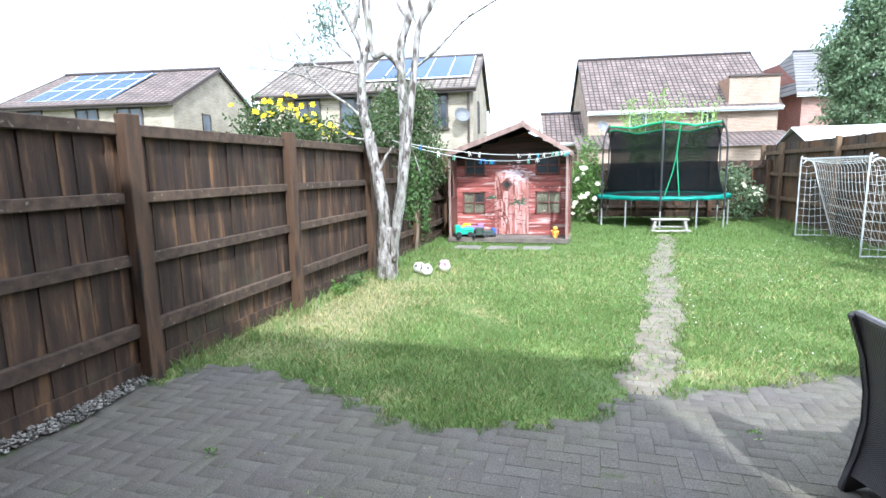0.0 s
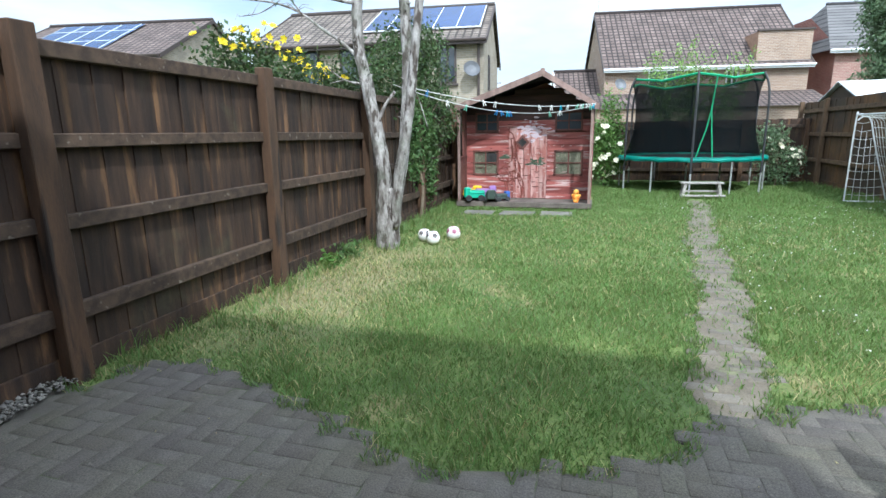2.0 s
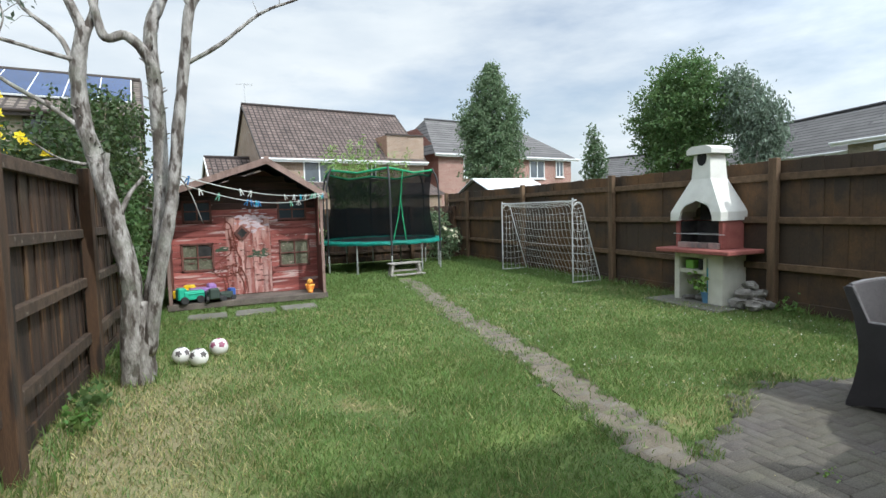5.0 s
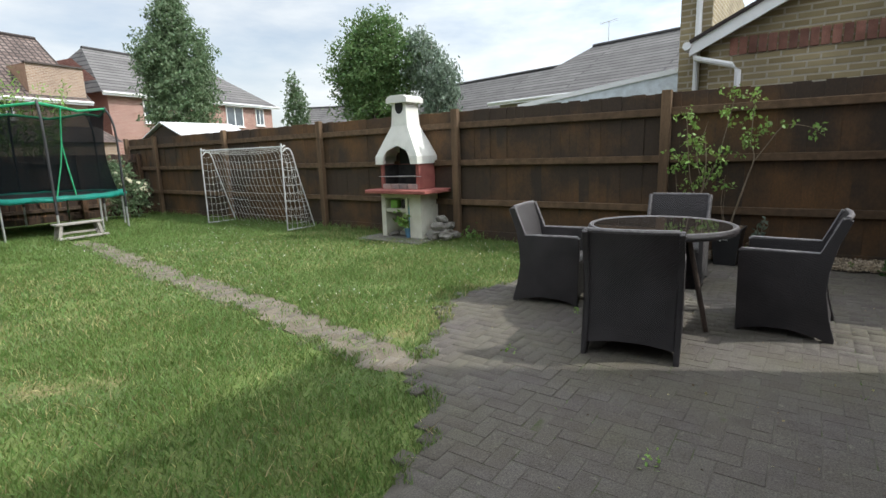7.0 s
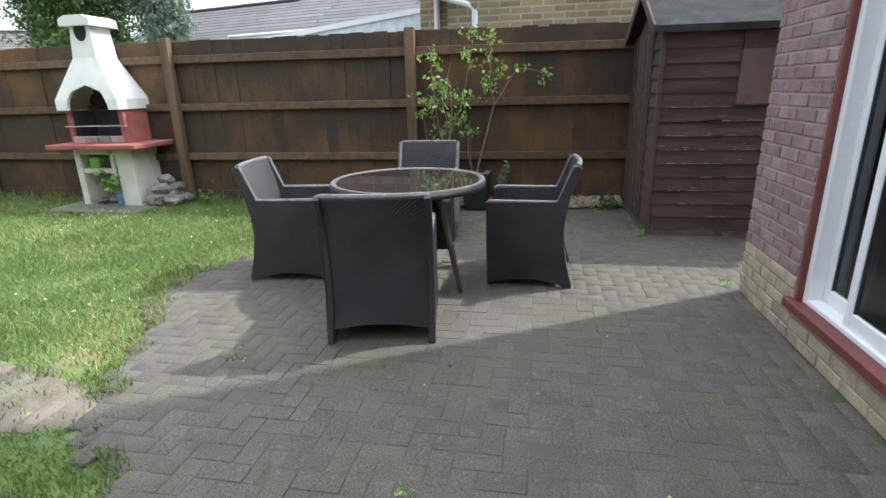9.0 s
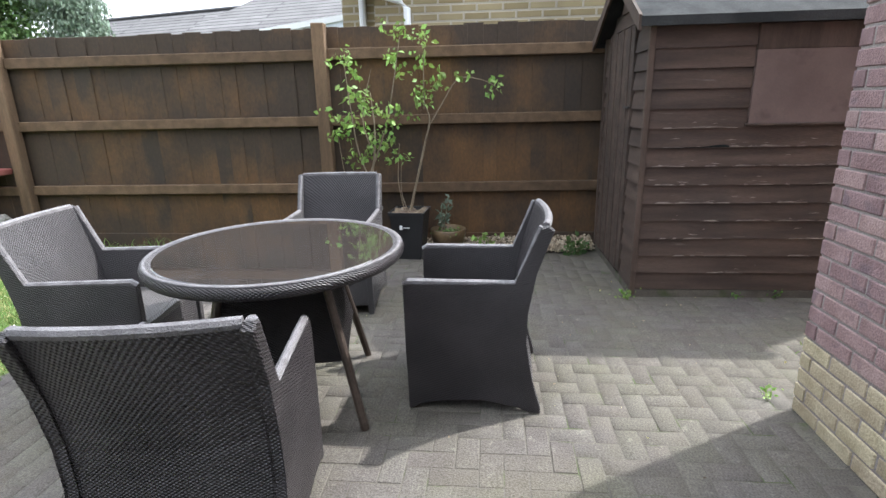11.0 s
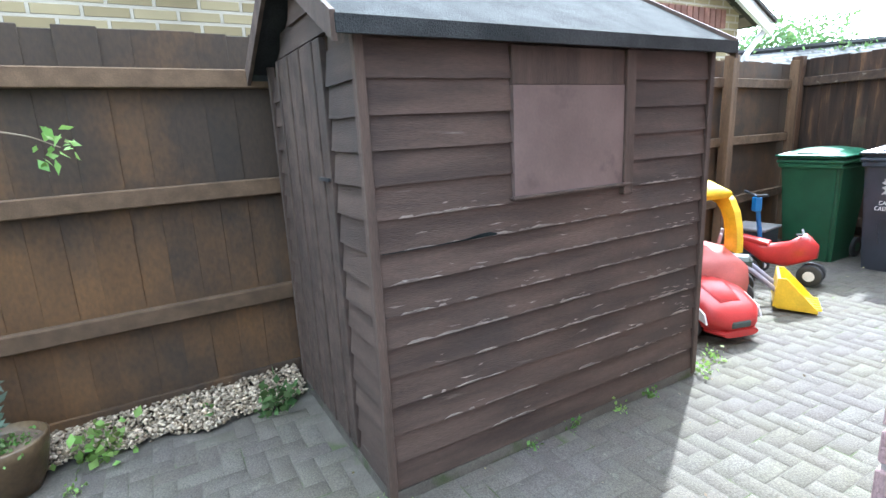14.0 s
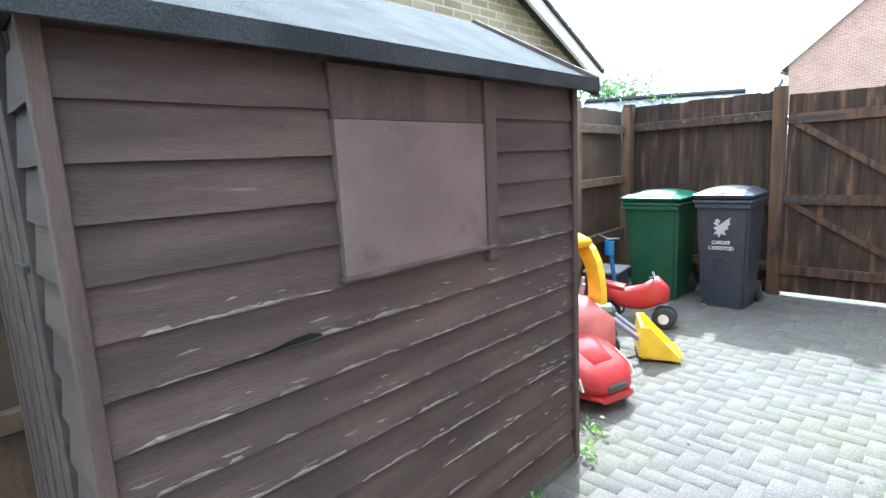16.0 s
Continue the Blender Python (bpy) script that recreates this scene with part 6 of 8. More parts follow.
tg, tp, tb, ty, tdk = plain("toy_green", (0.03, 0.38, 0.24)), plain("toy_purple", (0.30, 0.17, 0.42)), plain("toy_blue", (0.05, 0.12, 0.40)), plain("toy_yellow", (0.80, 0.56, 0.03)), plain("toy_dark", (0.05, 0.07, 0.06))
toy_truck(-2.68, 11.08, 200, tg, tg, "toy_truck", "green plastic toy truck on the porch", 1.25)
toy_truck(-2.33, 11.06, -80, tdk, tdk, "toy_tractor", "dark green toy tractor on the porch", 1.1)
toy_truck(-2.50, 11.31, 10, tp, tp, "toy_van", "purple plastic toy van on the porch", 1.3)
toy_truck(-2.78, 11.37, 60, ty, ty, "toy_digger", "yellow plastic toy digger on the porch", 1.2)
toy_truck(-2.12, 11.12, 30, tdk, tb, "toy_car", "small dark toy car on the porch", 0.9)
dollo = bmesh.new()
for px, py, pz, r in ((0, 0, 0.09, 0.075), (0, 0, 0.20, 0.055), (-0.06, 0.01, 0.14, 0.03), (0.06, 0, 0.13, 0.03), (0.0, -0.03, 0.03, 0.05)):
    bmesh.ops.create_icosphere(dollo, subdivisions=2, radius=r, matrix=Matrix.Translation((px, py, pz)))
o = part("soft_toy", dollo, mat("orange_plush", (0.62, 0.17, 0.02), (0.85, 0.50, 0.10), 0.95, 14, 120, 0.4))
o.matrix_world = pose(-0.68, 11.13, 0.103)
tagged(o, "small orange soft toy slumped on the porch", "toy")


# ---- houses around ----
def quad_uv(name, quads, material, parent, label=""):
    """Flat faces given as four corners; UVs in metres along the first edge and across it."""
    me = bpy.data.meshes.new(name)
    v, f = [], []
    for q in quads:
        f.append(list(range(len(v), len(v) + len(q))))
        v += [tuple(p) for p in q]
    me.from_pydata(v, [], f)
    uv = me.uv_layers.new(name="UVMap")
    for poly in me.polygons:
        q = [me.vertices[i].co for i in poly.vertices]
        a = (q[1] - q[0]).normalized()
        b = poly.normal.cross(a)
        for li, p in zip(poly.loop_indices, q):
            uv.data[li].uv = ((p - q[0]).dot(a), (p - q[0]).dot(b))
    me.materials.append(material)
    ob = new(name, me)
    ob.parent = parent
    if label:
        ob["label"] = label
    return ob


TB = tiled("buff_brickwork", (0.25, 0.21, 0.15), (0.335, 0.285, 0.21), 0.075, 0.225, 0.9, (0.33, 0.305, 0.265), 0.4, 0.35, joint=0.010)
TO = tiled("orange_brickwork", (0.245, 0.16, 0.11), (0.315, 0.215, 0.15), 0.075, 0.225, 0.9, (0.44, 0.39, 0.34), 0.4, 0.3, joint=0.010)
TR_ = tiled("red_brickwork", (0.215, 0.085, 0.070), (0.27, 0.11, 0.09), 0.075, 0.225, 0.9, (0.34, 0.24, 0.20), 0.4, 0.3, joint=0.009)
TP = tiled("pink_brickwork", (0.26, 0.13, 0.105), (0.33, 0.18, 0.15), 0.075, 0.225, 0.9, (0.48, 0.38, 0.33), 0.4, 0.25, joint=0.009)
RB = tiled("brown_pantiles", (0.112, 0.080, 0.070), (0.160, 0.120, 0.106), 0.30, 0.28, 0.85, (0.035, 0.026, 0.024), 1.0, 0.6, joint=0.045, offset=0.0)
RG = tiled("grey_pantiles", (0.112, 0.106, 0.105), (0.155, 0.148, 0.146), 0.34, 9.0, 0.85, (0.045, 0.043, 0.045), 1.0, 0.3, joint=0.045, offset=0.5)
RW = tiled("weathered_tiles", (0.135, 0.110, 0.090), (0.21, 0.175, 0.148), 0.30, 0.28, 0.9, (0.05, 0.04, 0.035), 1.0, 0.8, joint=0.045, offset=0.0)
SOLAR = tiled("solar_cells", (0.022, 0.050, 0.125), (0.030, 0.062, 0.145), 1.45, 1.0, 0.25, (0.55, 0.58, 0.60), 0.1, 0.2, joint=0.035, offset=0.0)
DKT = plain("dark_timber_trim", (0.055, 0.04, 0.035), 0.6)


def house(name, label, a, b, depth, eave, ridge, wall, roofm, windows=(), trim=None, hip=(0, 0), side_windows=(), over=0.35, category="house", verge=None):
    """A house whose garden front runs from a to b; ridge parallel to it. Windows: (u0, u1, z0, z1) along the front."""
    d = Vector((b[0] - a[0], b[1] - a[1]))
    ln = d.length
    t = thing(name, a[0], a[1], 0, math.degrees(math.atan2(d.y, d.x)), label, category)
    tm = trim or M["white"]
    h = depth / 2
    quad_uv("wall", [[(0, 0, 0), (ln, 0, 0), (ln, 0, eave), (0, 0, eave)]], wall, t)
    quad_uv("wall", [[(ln, depth, 0), (0, depth, 0), (0, depth, eave), (ln, depth, eave)]], wall, t)
    quad_uv("wall", [[(ln, 0, 0), (ln, depth, 0), (ln, depth, eave), (ln, h, ridge - 0.1 if not hip[1] else eave), (ln, 0, eave)]], wall, t)
    quad_uv("wall", [[(0, depth, 0), (0, 0, 0), (0, 0, eave), (0, h, ridge - 0.1 if not hip[0] else eave), (0, depth, eave)]], wall, t)
    k = (ridge - eave) / h
    ez, hl, hr = eave - k * over, hip[0] * h, ln - hip[1] * h
    x0, x1 = -0.12 - over * (hip[0] > 0), ln + 0.12 + over * (hip[1] > 0)
    rl, rr = (x0 if not hip[0] else hl), (x1 if not hip[1] else hr)
    quad_uv("roof", [[(x0, -over, ez), (x1, -over, ez), (rr, h, ridge), (rl, h, ridge)]], roofm, t)
    quad_uv("roof", [[(x1, depth + over, ez), (x0, depth + over, ez), (rl, h, ridge), (rr, h, ridge)]], roofm, t)
    if hip[0]:
        quad_uv("roof", [[(x0, depth + over, ez), (x0, -over, ez), (rl, h, ridge)]], roofm, t)
    if hip[1]:
        quad_uv("roof", [[(x1, -over, ez), (x1, depth + over, ez), (rr, h, ridge)]], roofm, t)
    part("ridge_tile", tube(bmesh.new(), [(rl, h, ridge + 0.02), (rr, h, ridge + 0.02)], 0.10, 6), roofm, t)
    part("fascia", boxes((x0, -over - 0.03, ez - 0.16, x1, -over, ez + 0.02)), tm, t)
    part("gutter", tube(bmesh.new(), [(x0, -over - 0.08, ez - 0.02), (x1, -over - 0.08, ez - 0.02)], 0.055, 6), tm, t)
    for x, use in ((x0, not hip[0]), (x1, not hip[1])):
        if use:
            bm = bmesh.new()
            prism(bm, [(-over, ez - 0.14), (-over, ez + 0.03), (h, ridge + 0.04), (depth + over, ez + 0.03), (depth + over, ez - 0.14), (h, ridge - 0.14)], "x", x - 0.03, x + 0.03)
            part("bargeboard", bm, verge or tm, t)
    for u0, u1, z0, z1 in windows:
        w = part("window", boxes((u0, -0.03, z0, u1, 0.02, z1)), M["dark_glass"], t)
        um = (u0 + u1) / 2
        part("frame", boxes((u0, -0.06, z0, u0 + 0.07, 0.0, z1), (u1 - 0.07, -0.06, z0, u1, 0.0, z1), (u0, -0.06, z0, u1, 0.0, z0 + 0.07), (u0, -0.06, z1 - 0.07, u1, 0.0, z1), (um - 0.035, -0.06, z0, um + 0.035, 0.0, z1)), tm, w)
        part("sill", boxes((u0 - 0.06, -0.12, z0 - 0.07, u1 + 0.06, 0.0, z0)), tm, w)
    for s, v0, v1, z0, z1 in side_windows:
        x = ln if s else 0
        w = part("window", boxes((x - 0.02 if s else x - 0.03, v0, z0, x + 0.03 if s else x + 0.02, v1, z1)), M["dark_glass"], t)
        part("frame", boxes((x - 0.05, v0, z0, x + 0.05, v0 + 0.06, z1), (x - 0.05, v1 - 0.06, z0, x + 0.05, v1, z1), (x - 0.05, v0, z0, x + 0.05, v1, z0 + 0.06), (x - 0.05, v0, z1 - 0.06, x + 0.05, v1, z1)), tm, w)
    return t


def dish(t, x, y, z, r=0.3):
    m = pose(x, y - 0.25, z, 65, 0, 20)
    part("satellite_dish", lathe(bmesh.new(), [(0.02, 0.0), (r * 0.6, 0.05), (r, 0.14), (r * 0.98, 0.15), (r * 0.6, 0.065), (0.02, 0.02)], 20, m), plain("dish_grey", (0.13, 0.135, 0.145), 0.5) if "dish_grey" not in bpy.data.materials else bpy.data.materials["dish_grey"], t, "grey satellite dish")
    part("dish_arm", tube(bmesh.new(), [(x, y, z), (x, y - 0.25, z)], 0.02, 6), M["steel"], t)


def aerial(t, x, y, z):
    bm = bmesh.new()
    tube(bm, [(x, y, z), (x, y, z + 1.3)], 0.02, 5)
    tube(bm, [(x - 0.5, y, z + 1.2), (x + 0.5, y, z + 1.3)], 0.012, 4)
    for k in range(5):
        tube(bm, [(x - 0.4 + k * 0.2, y - 0.2, z + 1.22), (x - 0.4 + k * 0.2, y + 0.2, z + 1.22)], 0.008, 4)
    part("aerial", bm, M["steel"], t, "thin metal television aerial")


h1 = house("house", "buff brick house with brown roof and solar panels", (-25.6, 17.5), (-17.5, 18.9), 8.0, 4.9, 6.85, TB, RB, [(0.8, 2.0, 3.4, 4.6), (3.6, 4.7, 3.4, 4.6), (5.6, 6.8, 3.4, 4.6)], DKT, side_windows=[(1, 2.2, 2.9, 3.3, 4.5)])
quad_uv("solar_panel", [[(1.0, -0.1 + 0.3, 5.02), (5.2, 0.2, 5.02), (5.2, 3.6, 6.75), (1.0, 3.6, 6.75)]], SOLAR, h1, "blue solar panels")
h2 = house("house", "buff brick house with weathered roof and solar panels", (-13.0, 18.7), (-4.35, 19.75), 7.6, 4.8, 6.6, TB, RW, [(1.5, 2.6, 3.2, 4.55), (3.4, 4.7, 3.2, 4.55), (5.9, 6.6, 3.2, 4.5), (7.1, 7.75, 3.2, 4.55)], DKT, side_windows=[(1, 1.9, 2.5, 3.1, 4.4)])
for r in range(2):
    for c in range(5):
        u0, v0 = 4.15 + c * 0.88, 0.75 + r * 1.32
        k = 1.8 / 3.8
        q = [(u0, v0, 4.8 + k * v0 + 0.09), (u0 + 0.84, v0, 4.8 + k * v0 + 0.09), (u0 + 0.84, v0 + 1.27, 4.8 + k * (v0 + 1.27) + 0.09), (u0, v0 + 1.27, 4.8 + k * (v0 + 1.27) + 0.09)]
        part("solar_panel", prism(bmesh.new(), [(0, 0), (0.84, 0), (0.84, 1.50), (0, 1.50)], "z", 0, 0.04, Matrix.Translation(q[0]) @ pose(0, 0, 0, math.degrees(math.atan(k)))), mat("solar_blue", (0.020, 0.050, 0.14), (0.030, 0.065, 0.17), 0.2, 2, 9, 0.0, grain=0.15) if "solar_blue" not in bpy.data.materials else bpy.data.materials["solar_blue"], h2, "blue solar panel")
bm = boxes(*[(4.115 + c * 0.88, 0, 0, 4.145 + c * 0.88, 2.98, 0.05) for c in range(6)], *[(4.1, r * 1.5, 0, 8.55, r * 1.5 + 0.03, 0.05) for r in range(3)])
o = part("panel_rail", bm, M["white"], h2)
o.matrix_basis = pose(0, 0.70, 4.8 + 1.8 / 3.8 * 0.70 + 0.07, math.degrees(math.atan(1.8 / 3.8)))
dish(h2, 8.3, 0, 3.6, 0.30)
part("pipe", tube(bmesh.new(), [(8.55, -0.08, 0), (8.55, -0.08, 4.7)], 0.05, 6), DKT, h2)
house("house", "low brown-roofed house behind the playhouse", (-2.6, 31.0), (0.4, 31.4), 5, 3.2, 4.9, TO, RB)
h3 = house("house", "orange brick house with brown tiled roof", (-0.15, 30.6), (9.6, 32.1), 8.0, 4.85, 8.15, TO, RB, [(2.2, 4.0, 3.3, 4.55), (6.0, 6.6, 3.6, 4.5)], M["white"], verge=DKT)
part("raised_wall", boxes((7.35, -0.06, 2.0, 9.86, 2.0, 6.2)), plain("orange_brick_far", (0.32, 0.20, 0.135), 0.9), h3, "taller orange brick wall")
quad_uv("raised_brick", [[(7.34, -0.07, 0.0), (9.87, -0.07, 0.0), (9.87, -0.07, 6.2), (7.34, -0.07, 6.2)]], TO, h3)
part("raised_gutter", boxes((7.3, -0.16, 6.2, 9.92, 0.1, 6.28)), DKT, h3)
quad_uv("lean_to_roof", [[(-0.9, -2.2, 2.5), (10.2, -2.2, 2.5), (10.2, -0.05, 3.35), (-0.9, -0.05, 3.35)]], RB, h3, "brown tiled lean-to roof")
part("lean_to_wall", boxes((-0.6, -2.0, 0, 9.9, -0.1, 2.5)), M["buff"], h3)
quad_uv("lean_to_brick", [[(-0.61, -2.01, 0), (9.91, -2.01, 0), (9.91, -2.01, 2.5), (-0.61, -2.01, 2.5)]], TO, h3)
dish(h3, 0.35, -2.0, 3.6)
aerial(h3, 0.1, 4, 8.1)
h4 = house("house", "red brick house with grey hipped roof", (11.0, 33.0), (23.2, 35.2), 7.6, 5.5, 8.2, TP, RG, [(8.0, 9.5, 3.75, 5.1), (10.7, 11.5, 3.9, 5.1), (2.0, 3.0, 3.75, 5.1)], M["white"], hip=(0.35, 0.8), side_windows=[(0, 2.6, 3.4, 3.4, 4.7)], verge=DKT)
quad_uv("gable_wall", [[(-0.02, 7.6, 0), (-0.02, 0, 0), (-0.02, 0, 5.5), (-0.02, 2.6, 7.3), (-0.02, 5.0, 7.3), (-0.02, 7.6, 5.5)]], TR_, h4, "darker red brick gable")
house("house", "buff gabled house beyond the trees", (24.5, 40.0), (27.5, 47.0), 7.0, 4.4, 6.8, TB, RG, (), M["white"])
house("house", "buff gabled house with grey roof", (33.0, 44.0), (36.0, 38.0), 6.0, 4.2, 6.6, TB, RG, (), M["white"])
h7 = house("house", "long house with a grey tiled roof", (22.6, 15.2), (19.8, 3.2), 9.0, 4.2, 6.85, TB, RG, (), M["white"], hip=(0.6, 0.7))
aerial(h7, 3.6, 4.5, 6.7)
house("house", "house with a low grey tiled roof", (26.0, 25.0), (23.4, 14.6), 7.0, 3.9, 6.1, TB, RG, (), M["white"])
wl_ = thing("lean_to", 12.0, 0, 0, 0, "white-boarded lean-to with a sloping top edge", "lean-to")
part("side_board", prism(bmesh.new(), [(8.6, 0), (8.6, 2.70), (4.1, 3.27), (4.1, 0)], "x", 0, 0.05), plain("pale_board", (0.62, 0.68, 0.74), 0.5), wl_)
part("edge_trim", prism(bmesh.new(), [(8.7, 2.68), (8.7, 2.80), (4.0, 3.38), (4.0, 3.26)], "x", -0.04, 0.06), M["white"], wl_)

# close neighbour: gabled brick building right behind the fence
BIGB = tiled("big_buff_brick", (0.21, 0.165, 0.085), (0.31, 0.255, 0.145), 0.090, 0.30, 0.92, (0.38, 0.34, 0.27), 0.8, 0.45, joint=0.014)
nb_ = thing("house", 6.6, 0, 0, 0, "mossy buff brick gabled building with red soldier course", "house")
quad_uv("wall", [[(0, 2.82, 0), (0, -6.25, 0), (0, -6.25, 2.9), (0, -1.7, 5.1), (0, 2.82, 3.0)]], BIGB, nb_)
quad_uv("wall", [[(0.0, -6.25, 0), (9, -6.25, 0), (9, -6.25, 2.6), (0, -6.25, 2.6)]], BIGB, nb_)
quad_uv("wall", [[(9, 2.82, 0), (0, 2.82, 0), (0, 2.82, 2.6), (9, 2.82, 2.6)]], BIGB, nb_)
sold = mat("soldier_brick", (0.16, 0.072, 0.052), (0.24, 0.115, 0.085), 0.9, 7, 80, 0.5, vary=0.3)
sm = box_mesh("soldier_block", sold, 0.03, 0.098, 0.235, 0.004)
nsold = 72
for k in range(nsold):
    y = 2.50 - k * 0.118
    shared("brick", sm, nb_, pose(-0.008, y, 2.70, 0, 0, random.uniform(-1, 1)))
for s, (ya, za) in ((1, (3.05, 2.90)), (-1, (-6.75, 2.78))):
    q = [(-0.18, ya, za), (9, ya, za), (9, -1.7, 5.22), (-0.18, -1.7, 5.22)]
    quad_uv("roof", [q if s > 0 else [q[1], q[0], q[3], q[2]]], RB, nb_)
    part("bargeboard", prism(bmesh.new(), [(ya, za - 0.17), (ya, za + 0.0), (-1.7, 5.21), (-1.7, 5.01)], "x", -0.20, -0.15), M["white"], nb_, "white painted bargeboard")
    part("verge_tiles", prism(bmesh.new(), [(ya, za), (ya, za + 0.05), (-1.7, 5.27), (-1.7, 5.22)], "x", -0.24, -0.02), RB, nb_)
part("downpipe", tube(bmesh.new(), [(-0.12, 3.02, 2.86), (-0.12, 2.98, 2.70), (-0.10, 2.50, 2.56), (-0.08, 2.42, 2.48), (-0.08, 2.40, 0.0)], 0.042, 8), M["white"], nb_, "white plastic downpipe")
part("gutter", tube(bmesh.new(), [(-0.25, 3.08, 2.87), (4, 3.08, 2.87)], 0.06, 8), M["white"], nb_)
part("downpipe", tube(bmesh.new(), [(-0.1, -6.75, 2.74), (-0.1, -6.30, 2.35), (-0.1, -6.28, 0)], 0.042, 8), M["white"], nb_, "white plastic downpipe")
tall = thing("house", 7.0, 3.06, 0, 0, "tall buff brick neighbouring house wall", "house")
quad_uv("wall", [[(0, 0.25, 0), (0, -0.2, 0), (0, -0.2, 5.2), (0, 0.25, 5.2)]], BIGB, tall)
quad_uv("wall", [[(8, 0.25, 0), (0, 0.25, 0), (0, 0.25, 5.2), (8, 0.25, 5.2)]], BIGB, tall)
part("downpipe", tube(bmesh.new(), [(-0.05, -0.02, 0), (-0.05, -0.02, 5.0)], 0.045, 8), M["white"], tall, "white plastic downpipe")
ns = thing("summerhouse", 5.35, 16.3, 0, 0, "neighbour's timber shed with white sheet roof", "shed")
part("wall", prism(bmesh.new(), [(-1.2, 0), (1.2, 0), (1.2, 2.05), (0, 2.5), (-1.2, 2.05)], "x", 0, 2.0), M["fence_r"], ns)
sheet = mat("white_roof_sheet", (0.62, 0.64, 0.65), (0.74, 0.76, 0.77), 0.6, 2, 30, 0.1, vary=0.05)
for k in range(4):
    for s in (-1, 1):
        part("roof_sheet", prism(bmesh.new(), [(s * 1.32, 2.02), (s * 1.32, 2.05), (0, 2.55), (0, 2.52)], "x", -0.1 + k * 0.55, 0.435 + k * 0.55), sheet, ns)
h8 = house("house", "pink brick house beyond the gate", (8.3, -38.0), (8.3, -28.0), 9.0, 5.4, 9.2, TP, RG, (), M["white"])
dish(h8, 9.7, 0, 4.5)
h9 = house("house", "low house with a pale grey tiled roof", (9.6, -11.0), (5.4, -14.0), 6, 2.15, 3.2, TB, tiled("dark_pantiles", (0.045, 0.046, 0.048), (0.07, 0.07, 0.072), 0.30, 0.60, 0.9, (0.02, 0.02, 0.02), 1.0, 0.4, joint=0.040, offset=0.5), (), M["white"])


# ---- trees and shrubs ----
def tree_thing(name, label, x, y, trunk_h, r, blobs, n, size, leafm, bark=None, droop=0.3, limbs=5, shape=1.6):
    t = thing(name, x, y, 0, 0, label, "tree")
    top = max(b[2] for b in blobs)
    part("trunk", tube(bmesh.new(), curve_pts([(0, 0, -0.1), (0.05, 0.03, trunk_h * 0.5), (0, 0, trunk_h), (0.1, 0, top)], 5), r, 8, r * 0.2, 0.2), bark or M["bark_b"], t)
    for k in range(limbs):
        b = blobs[k % len(blobs)]
        z0 = trunk_h * random.uniform(0.6, 1.0)
        part("limb", tube(bmesh.new(), curve_pts([(0.02, 0, z0), (b[0] * 0.5, b[1] * 0.5, (z0 + b[2]) / 2), (b[0], b[1], b[2] + b[5] * 0.4)], 4), r * 0.4, 6, r * 0.08), bark or M["bark_b"], t)
    tagged(leaves("crown", crown_points(blobs, n, 0.25, 0.28), size, leafm, t, droop, shape), kind="stuff")
    return t


CLIMB = leaf_mat("climber_leaf", (0.034, 0.066, 0.020), (0.085, 0.120, 0.038), hue=0.03)
birch_bark = mat("birch_bark", (0.40, 0.38, 0.35), (0.58, 0.56, 0.53), 0.85, 3, 30, 0.4, (1, 1, 4), wear=(0.08, 0.07, 0.06), wear_at=0.6, wear_scale=4)
tree_thing("birch_tree", "tall silver birch with drooping foliage", 10.3, 24.4, 3.0, 0.16, [(0.00, 0.00, 3.60, 1.48, 1.40, 1.23), (0.16, 0.00, 4.90, 1.56, 1.40, 1.23), (-0.70, 0.16, 5.80, 0.94, 0.94, 1.14), (0.47, 0.00, 6.20, 1.25, 1.17, 1.23), (-0.08, 0.00, 7.40, 0.86, 0.86, 0.95), (0.08, 0.00, 8.20, 0.47, 0.47, 0.66)], 36000, 0.075, M["leaf_birch"], birch_bark, 1.0, 8, 1.9)
tree_thing("broadleaf_tree", "large dense dark green broadleaf tree", 21.0, 22.3, 3.0, 0.3, [(0, 0, 4.2, 2.3, 2.5, 1.9), (-0.5, 0.4, 6.3, 2.0, 2.3, 1.7), (0.3, -1.3, 6.5, 1.6, 1.7, 1.7), (0, 0.0, 8.2, 1.4, 1.7, 1.3), (0.4, 1.7, 5.6, 1.4, 1.5, 1.5), (0.2, 1.1, 7.6, 1.2, 1.2, 1.2)], 40000, 0.11, M["leaf_dark"], None, 0.3, 6)
tree_thing("weeping_birch", "grey-green weeping birch behind the fence", 21.6, 18.9, 3.0, 0.14, [(0, -0.5, 4.4, 1.0, 1.2, 1.3), (0, 0.4, 6.2, 1.1, 1.3, 1.4), (0.1, -0.8, 5.4, 0.8, 0.9, 1.2), (0, 0.8, 7.4, 0.8, 0.8, 0.9)], 10000, 0.09, M["leaf_grey"], birch_bark, 1.8, 6, 2.4)
tree_thing("young_birch", "slender young birch among the houses", 19.6, 28.0, 2.5, 0.08, [(0, 0, 4.0, 0.9, 0.8, 1.0), (0.1, 0, 5.0, 0.7, 0.6, 0.8), (-0.1, 0, 5.9, 0.4, 0.4, 0.8)], 2200, 0.12, M["leaf_birch"], birch_bark, 0.8, 5)
tree_thing("far_tree", "distant green tree behind the roofs", -40, 34, 3.0, 0.25, [(0, 0, 5.8, 2.6, 2.2, 1.8), (2.0, 0, 5.6, 1.8, 1.8, 1.5)], 4000, 0.25, M["leaf"], None)
